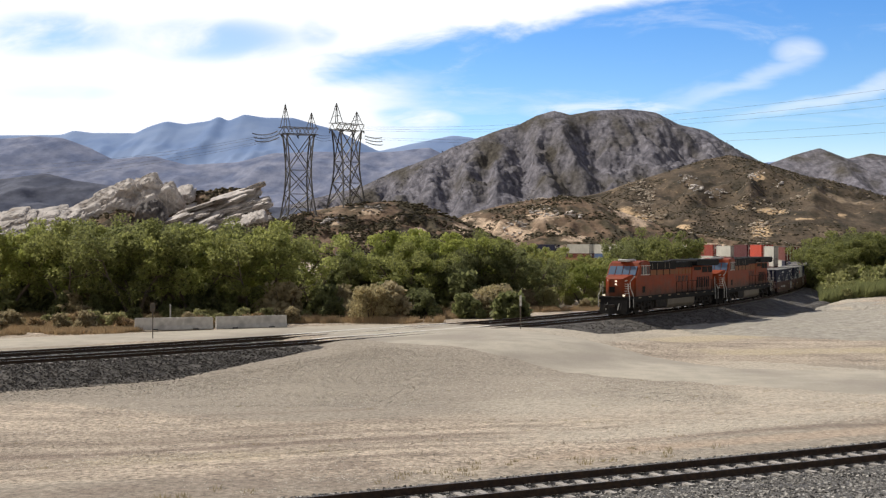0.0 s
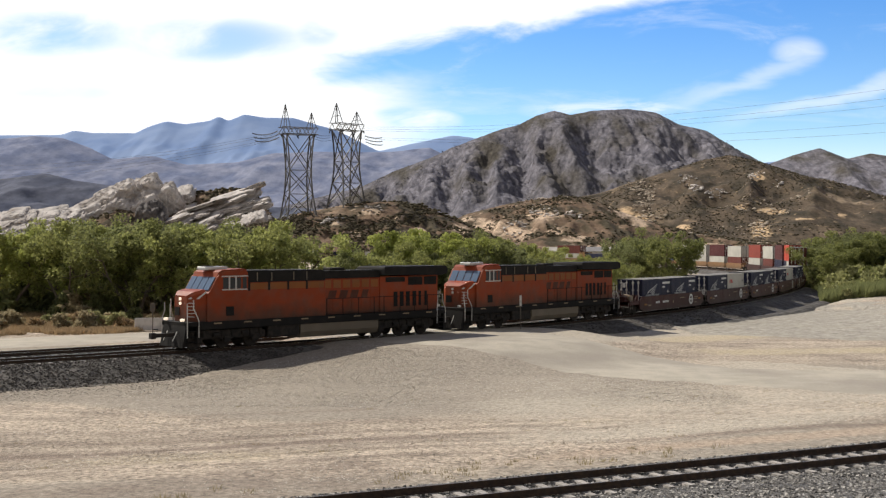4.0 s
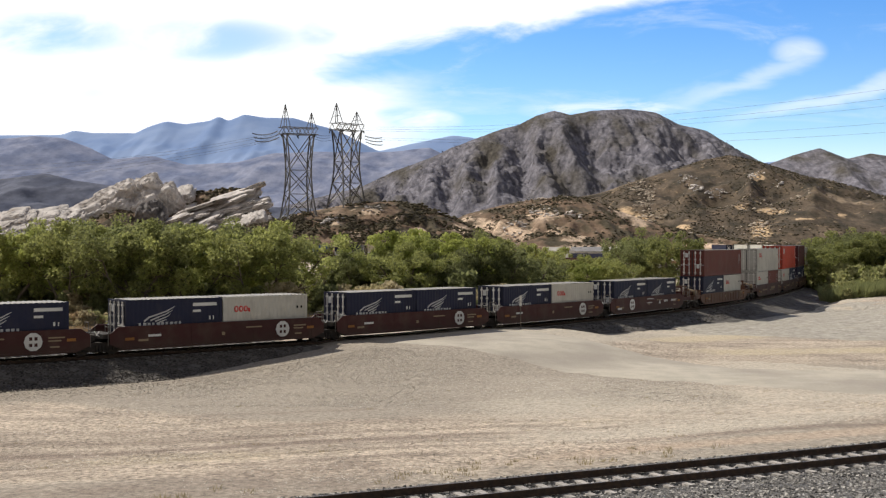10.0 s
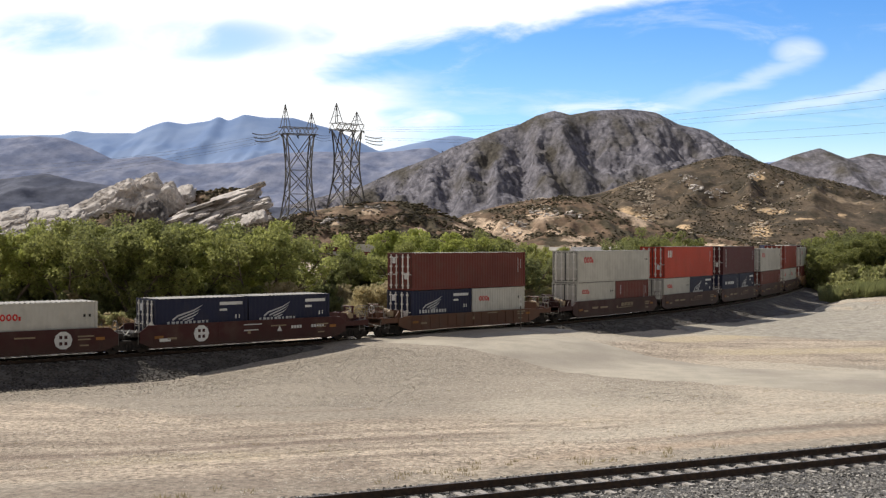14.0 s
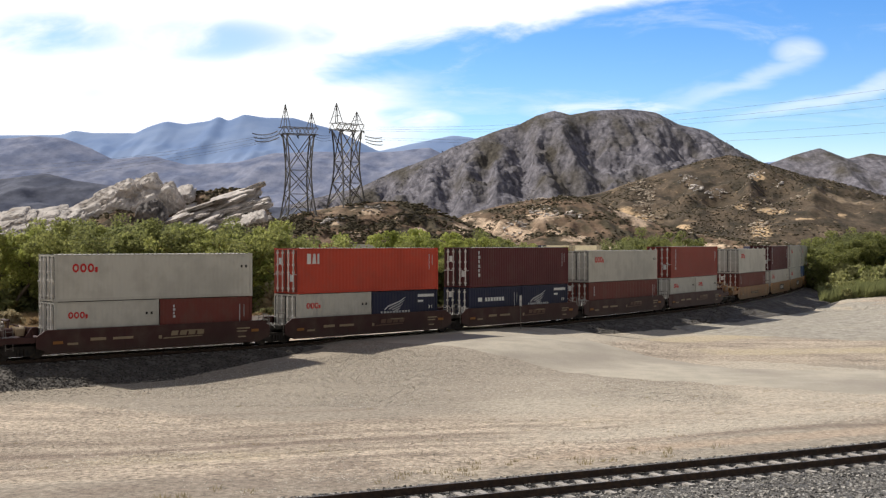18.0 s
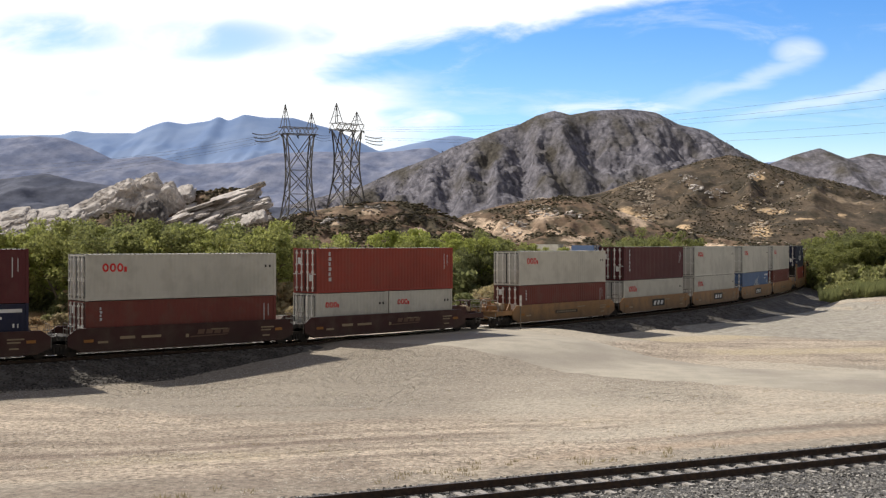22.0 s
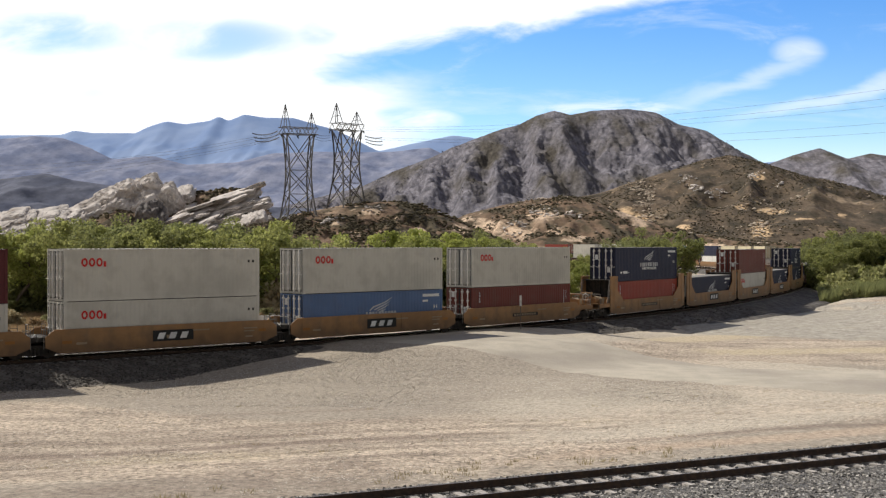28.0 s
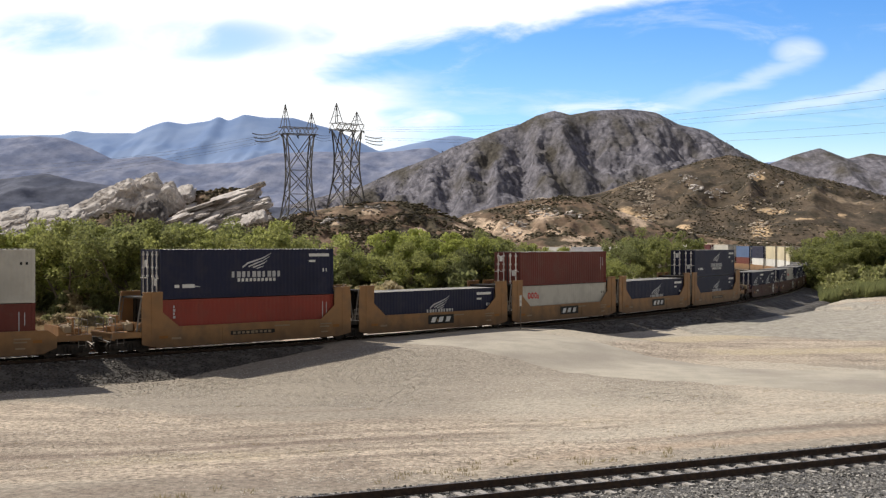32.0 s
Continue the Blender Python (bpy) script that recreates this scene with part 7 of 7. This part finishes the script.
def locomotive(q, lead):
    thing = tagged(new("locomotive"), "orange and black six-axle diesel locomotive, %s" % ("headlights lit, leading the train" if lead else "lights off, coupled second"), "locomotive", "locomotives")
    og, bk, un = P["loco_orange"], P["loco_black"], P["under"]

    def add(name, bm, mat, label="", parent=None):
        return part(name, fixed(bm), mat, parent or thing, label)

    bm = bmesh.new()
    box(bm, -9.75, 10.7, -1.5, 1.5, 1.42, 1.66, 0.02)
    box(bm, -9.6, 10.5, -0.9, 0.9, 1.05, 1.45)
    for s in (-1, 1):
        box(bm, -9.0, 10.2, min(s * 1.38, s * 1.5), max(s * 1.38, s * 1.5), 1.2, 1.44)
    add("underframe", bm, bk, "black underframe and walkway")
    bm = bmesh.new()
    z = 1.3
    for k in range(9):
        x = -8.0 + k * 2.1
        bm = bmesh.new()
        box(bm, x, x + 0.55, -1.512, -1.498, 1.5, 1.58)
        add("reflector_strip", bm, P["mark_tan"])
    # nose and cab
    bm = bmesh.new()
    # the nose narrows to a small front face with cut-off corners
    ribs = [(-9.34, 0.72, 3.18), (-9.0, 1.14, 3.42), (-8.4, 1.3, 3.54)]
    rings = [[bm.verts.new((x, y * w, z)) for y, z in ((-1, 1.66), (-1, top - 0.16), (-0.86, top), (0.86, top), (1, top - 0.16), (1, 1.66))] for x, w, top in ribs]
    for ra, rb in zip(rings, rings[1:]):
        for i in range(6):
            bm.faces.new((ra[i], ra[(i + 1) % 6], rb[(i + 1) % 6], rb[i]))
    bm.faces.new(rings[0])
    bm.faces.new(rings[-1][::-1])
    nose = add("nose", bm, og, "orange short hood")
    half = lambda x: float(np.interp(x, [r[0] for r in ribs], [r[1] for r in ribs]))
    bm = bmesh.new()
    box(bm, -9.36, -9.33, -0.66, -0.12, 1.7, 2.75, 0.01)
    add("nose_door", bm, og, "", nose)
    bm = bmesh.new()
    box(bm, -9.37, -9.335, 0.12, 0.64, 2.0, 2.5)
    add("number_panel", bm, bk, "", nose)
    for s in (-1, 1):
        bm = bmesh.new()
        prism(bm, [(-9.3, 2.98), (-9.22, 3.1), (-8.95, 3.1), (-8.85, 3.1), (-8.4, 3.46), (-8.4, 3.34), (-8.85, 2.98), (-8.95, 2.98)], 0, 1)
        for v in bm.verts:
            v.co.y = s * (half(v.co.x) + (0.004 if v.co.y < 0.5 else 0.016))
        add("nose_stripe", bm, P["silver"], "silver stripe along the nose", nose)
    for k in range(5):
        bm = bmesh.new()
        z = 1.95 + k * 0.2
        rod(bm, (-9.33, -0.82, z), (-9.08, -1.13, z), 0.022, 6)
        add("nose_rung", bm, P["rod_pale"], "", nose)
    for zz in (2.72, 2.98):
        bm = bmesh.new()
        rod(bm, (-9.42, 0, zz), (-9.15, 0, zz), 0.09, 12)
        add("headlight", bm, P["lamp"] if lead else P["lamp_off"], "lit round headlight" if lead else "", nose)
    bm = bmesh.new()
    prism(bm, [(-8.42, 1.66), (-8.42, 3.3), (-8.25, 3.42), (-7.72, 4.3), (-7.6, 4.55), (-7.35, 4.68), (-5.75, 4.74), (-5.6, 4.62), (-5.6, 1.66)], -1.46, 1.46)
    bmesh.ops.bevel(bm, geom=[e for e in bm.edges if e.verts[0].co.z > 4.3 and e.verts[1].co.z > 4.3 and abs(e.verts[0].co.y - e.verts[1].co.y) < 0.01], offset=0.1, segments=2, affect="EDGES")
    cab = add("cab", bm, og, "orange cab with a wide windscreen")
    for y0, y1 in ((-1.3, -0.72), (-0.64, -0.04), (0.04, 0.64), (0.72, 1.3)):
        bm = bmesh.new()
        vs = [bm.verts.new(p) for p in ((-8.245, y0, 3.48), (-8.245, y1, 3.48), (-7.77, y1, 4.25), (-7.77, y0, 4.25))]
        f = bm.faces.new(vs)
        g = bmesh.ops.extrude_face_region(bm, geom=[f])
        bmesh.ops.translate(bm, verts=[e for e in g["geom"] if isinstance(e, bmesh.types.BMVert)], vec=(-0.035, 0, 0.022))
        add("windscreen", bm, P["glass"], "", cab)
    for s in (-1, 1):
        for x0, x1 in ((-7.35, -6.98), (-6.86, -6.5), (-6.42, -6.1), (-5.98, -5.7)):
            bm = bmesh.new()
            box(bm, x0, x1, min(s * 1.45, s * 1.475), max(s * 1.45, s * 1.475), 3.56, 4.22, 0.01)
            add("side_window", bm, P["side_glass"], "dark side window", cab)
        bm = bmesh.new()
        for x in (-6.92, -6.46):
            box(bm, x - 0.05, x + 0.05, min(s * 1.45, s * 1.49), max(s * 1.45, s * 1.49), 3.5, 4.28)
        box(bm, -7.45, -5.64, min(s * 1.45, s * 1.55), max(s * 1.45, s * 1.55), 4.27, 4.33)
        box(bm, -7.42, -5.66, min(s * 1.45, s * 1.485), max(s * 1.45, s * 1.485), 3.47, 3.54)
        add("window_trim", bm, P["silver"], "pale window trim", cab)
    for x, w in ((-7.6, 0.35), (-6.9, 0.5)):
        bm = bmesh.new()
        box(bm, x - w, x + w, -0.5, 0.55, 4.66, 4.88, 0.06)
        add("roof_box", bm, P["mark_white"], "", cab)
    bm = bmesh.new()
    for y in (-0.3, -0.1, 0.1):
        rod(bm, (-7.9, y, 4.86), (-7.35, y, 4.86), 0.09, 8, 0.03)
    add("horn", bm, un, "", cab)
    # cabinet behind the cab
    bm = bmesh.new()
    box(bm, -5.6, 0.25, -1.42, 1.42, 1.66, 3.9, 0.02)
    cabinet = add("equipment_cabinet", bm, og, "orange full-width cabinet")
    bm = bmesh.new()
    prism(bm, [(-5.58, 3.9), (0.25, 3.9), (0.25, 4.5), (-0.1, 4.6), (-5.58, 4.62)], -1.4, 1.4)
    blower = add("blower_housing", bm, bk, "black blower housing")
    for x in (-4.9, -3.85, -2.2, -1.2):
        bm = bmesh.new()
        box(bm, x - 0.03, x + 0.03, -1.43, -1.39, 3.98, 4.5)
        add("rib", bm, P["tank"], "", blower)
    for k in range(4):
        bm = bmesh.new()
        box(bm, -5.45 + k * 1.42, -4.12 + k * 1.42, -1.434, -1.415, 3.46, 3.86, 0.008)
        add("upper_panel", bm, P["hood_tan"], "", cabinet)
    for k in range(5):
        bm = bmesh.new()
        box(bm, -5.4 + k * 1.12, -4.4 + k * 1.12, -1.434, -1.415, 1.74, 2.15, 0.008)
        add("lower_panel", bm, og, "", cabinet)
    for x in (-5.5, -4.06, -2.64, -1.22):
        bm = bmesh.new()
        box(bm, x - 0.07, x + 0.07, -1.45, -1.415, 3.4, 3.9)
        add("grille", bm, bk, "", cabinet)
    bm = bmesh.new()
    box(bm, -7.15, -6.6, -1.48, -1.455, 1.95, 2.5, 0.02)
    add("vent", bm, bk, "dark side vent", cab)
    # engine hood
    bm = bmesh.new()
    box(bm, 0.25, 5.1, -0.95, 0.95, 1.66, 4.0, 0.03)
    hood = add("engine_hood", bm, og, "orange engine hood")
    for k in range(6):
        bm = bmesh.new()
        x = 0.4 + k * 0.78
        box(bm, x, x + 0.7, -0.975, -0.945, 1.8, 3.25, 0.012)
        add("hood_door", bm, og, "", hood)
        bm = bmesh.new()
        box(bm, x + 0.05, x + 0.66, -0.975, -0.945, 3.38, 3.9, 0.012)
        add("hood_panel", bm, P["hood_tan"], "", hood)
    bm = bmesh.new()
    prism(bm, [(0.25, 4.0), (5.1, 4.0), (5.1, 4.42), (4.8, 4.5), (0.6, 4.5), (0.25, 4.42)], -1.02, 1.02)
    add("hood_top", bm, bk, "black hood roof", hood)
    bm = bmesh.new()
    box(bm, 1.4, 2.6, -0.45, 0.45, 4.48, 4.68, 0.05)
    add("exhaust", bm, un, "", hood)
    for k, (w, sl) in enumerate(((0.62, 0.05), (0.62, 0.05), (0.6, 0.05), (0.5, 0.05))):
        bm = bmesh.new()
        x = 0.75 + k * 0.92
        prism(bm, [(x, 2.72), (x + w, 2.72), (x + w + 0.16, 3.22), (x + 0.16, 3.22)], -0.985, -0.972)
        add("lettering_block", bm, P["worn_letter"], "worn dark block on the hood side", hood)
    # radiator end
    bm = bmesh.new()
    box(bm, 5.1, 10.35, -1.0, 1.0, 1.66, 4.06, 0.03)
    rad = add("radiator_cabin", bm, og, "orange radiator cabin")
    bm = bmesh.new()
    prism(bm, [(5.1, 4.16), (10.2, 4.08), (10.8, 4.2), (10.85, 4.62), (10.7, 4.72), (5.25, 4.72), (5.1, 4.6)], -1.5, 1.5)
    bmesh.ops.bevel(bm, geom=[e for e in bm.edges if e.verts[0].co.z > 4.5 and e.verts[1].co.z > 4.5], offset=0.07, segments=1, affect="EDGES")
    add("radiator_wing", bm, bk, "black overhanging radiator roof", rad)
    for x0, x1, z0, z1 in ((7.6, 8.9, 3.42, 3.98), (9.05, 10.2, 3.42, 3.98), (5.6, 7.3, 3.66, 3.98)):
        bm = bmesh.new()
        box(bm, x0, x1, -1.02, -0.99, z0, z1)
        add("radiator_grille", bm, bk, "", rad)
    for x in (6.3, 6.85, 7.4, 8.0, 8.55, 9.1):
        bm = bmesh.new()
        box(bm, x, x + (0.22 if x > 8 else 0.34), -1.02, -0.99, 2.0, 3.0)
        add("louvre", bm, bk, "", rad)
    # tank, air reservoirs
    bm = bmesh.new()
    out = [(-1.3, 0.42), (-1.1, 0.34), (1.1, 0.34), (1.3, 0.42), (1.44, 0.7), (1.44, 1.24), (-1.44, 1.24), (-1.44, 0.7)]
    a = [bm.verts.new((-1.7, y, z)) for y, z in out]
    b = [bm.verts.new((4.6, y, z)) for y, z in out]
    for i in range(8):
        bm.faces.new((a[i], a[(i + 1) % 8], b[(i + 1) % 8], b[i]))
    bm.faces.new(a)
    bm.faces.new(b)
    add("fuel_tank", bm, P["tank"], "dusty grey fuel tank")
    for s in (-1, 1):
        bm = bmesh.new()
        rod(bm, (-2.6, s * 1.3, 1.32), (3.2, s * 1.3, 1.32), 0.12, 8)
        add("air_pipe", bm, un)
    bm = bmesh.new()
    box(bm, -4.1, -1.75, -1.4, 1.4, 0.5, 1.3, 0.05)
    add("battery_box", bm, un, "dark equipment box beside the tank")
    # handrails
    for s in (-1, 1):
        posts = [-4.9, -3.2, -1.5, 0.35, 1.65, 2.95, 4.25, 5.1, 6.5, 7.8, 9.0, 10.2]
        for x in posts:
            if x < 0.3:
                continue
            bm = bmesh.new()
            rod(bm, (x, s * 1.44, 1.66), (x, s * 1.44, 2.75), 0.028, 5)
            add("stanchion", bm, bk)
        bm = bmesh.new()
        rod(bm, (0.35, s * 1.44, 2.72), (10.2, s * 1.44, 2.72), 0.022, 5)
        add("handrail", bm, bk)
        # step wells and their pale grab rails at both ends
        for e, back in ((-1, 0.85), (1, 0.0)):
            bm = bmesh.new()
            for k in range(4):
                box(bm, min(e * (10.0 - back), e * (10.6 - back)), max(e * (10.0 - back), e * (10.6 - back)), min(s * 1.1, s * 1.5), max(s * 1.1, s * 1.5), 0.45 + k * 0.32, 0.49 + k * 0.32)
            box(bm, min(e * (9.96 - back), e * (10.0 - back)), max(e * (9.96 - back), e * (10.0 - back)), min(s * 1.1, s * 1.5), max(s * 1.1, s * 1.5), 0.4, 1.66)
            add("step_well", bm, bk)
            for dx in (9.85, 10.62):
                bm = bmesh.new()
                x = e * (dx - back)
                top = 2.75 if dx > 10 else 2.95
                rod(bm, (x, s * 1.48, 0.75), (x, s * 1.48, 1.75), 0.03, 6)
                rod(bm, (x, s * 1.48, 1.75), (x + e * (-0.1 if dx > 10 else 0.25), s * 1.3, top - 0.5), 0.03, 6)
                rod(bm, (x + e * (-0.1 if dx > 10 else 0.25), s * 1.3, top - 0.5), (x + e * (-0.1 if dx > 10 else 0.25), s * 1.3, top), 0.03, 6)
                add("grab_rail", bm, P["rod_pale"], "pale grab rail")
    for e, k in ((-1, -0.95), (1, 0.0)):
        bm = bmesh.new()
        prism(bm, [(e * (10.6 + k), 0.25), (e * (10.95 + k), 0.2), (e * (10.8 + k), 0.9), (e * (10.7 + k), 1.45), (e * (10.6 + k), 1.45)], -1.3, 1.3)
        add("pilot", bm, bk, "black pilot and plough")
        bm = bmesh.new()
        box(bm, min(e * (10.7 + k), e * 11.25), max(e * (10.7 + k), e * 11.25), -0.14, 0.14, 0.78, 1.0, 0.02)
        box(bm, min(e * 11.05, e * 11.35), max(e * 11.05, e * 11.35), -0.2, 0.2, 0.7, 1.06, 0.04)
        add("coupler", bm, un)
        for y in (-0.8, -0.55, 0.55, 0.8):
            bm = bmesh.new()
            rod(bm, (e * (10.85 + k), y, 1.1), (e * (11.15 + k), y, 0.55), 0.03, 6)
            add("brake_hose", bm, P["rod_pale"] if abs(y) < 0.6 else un)
    for y in (-0.95, 0.95):
        bm = bmesh.new()
        rod(bm, (-9.9, y, 1.78), (-9.68, y, 1.78), 0.08, 12)
        add("ditch_light", bm, P["lamp"] if lead else P["lamp_off"], "lit ditch light" if lead else "")
    loco_truck(thing, -6.95)
    loco_truck(thing, 6.95)
    return rolls(thing, q, 6.95)


locomotive(-119.35, True)
locomotive(-97.05, False)


motions()
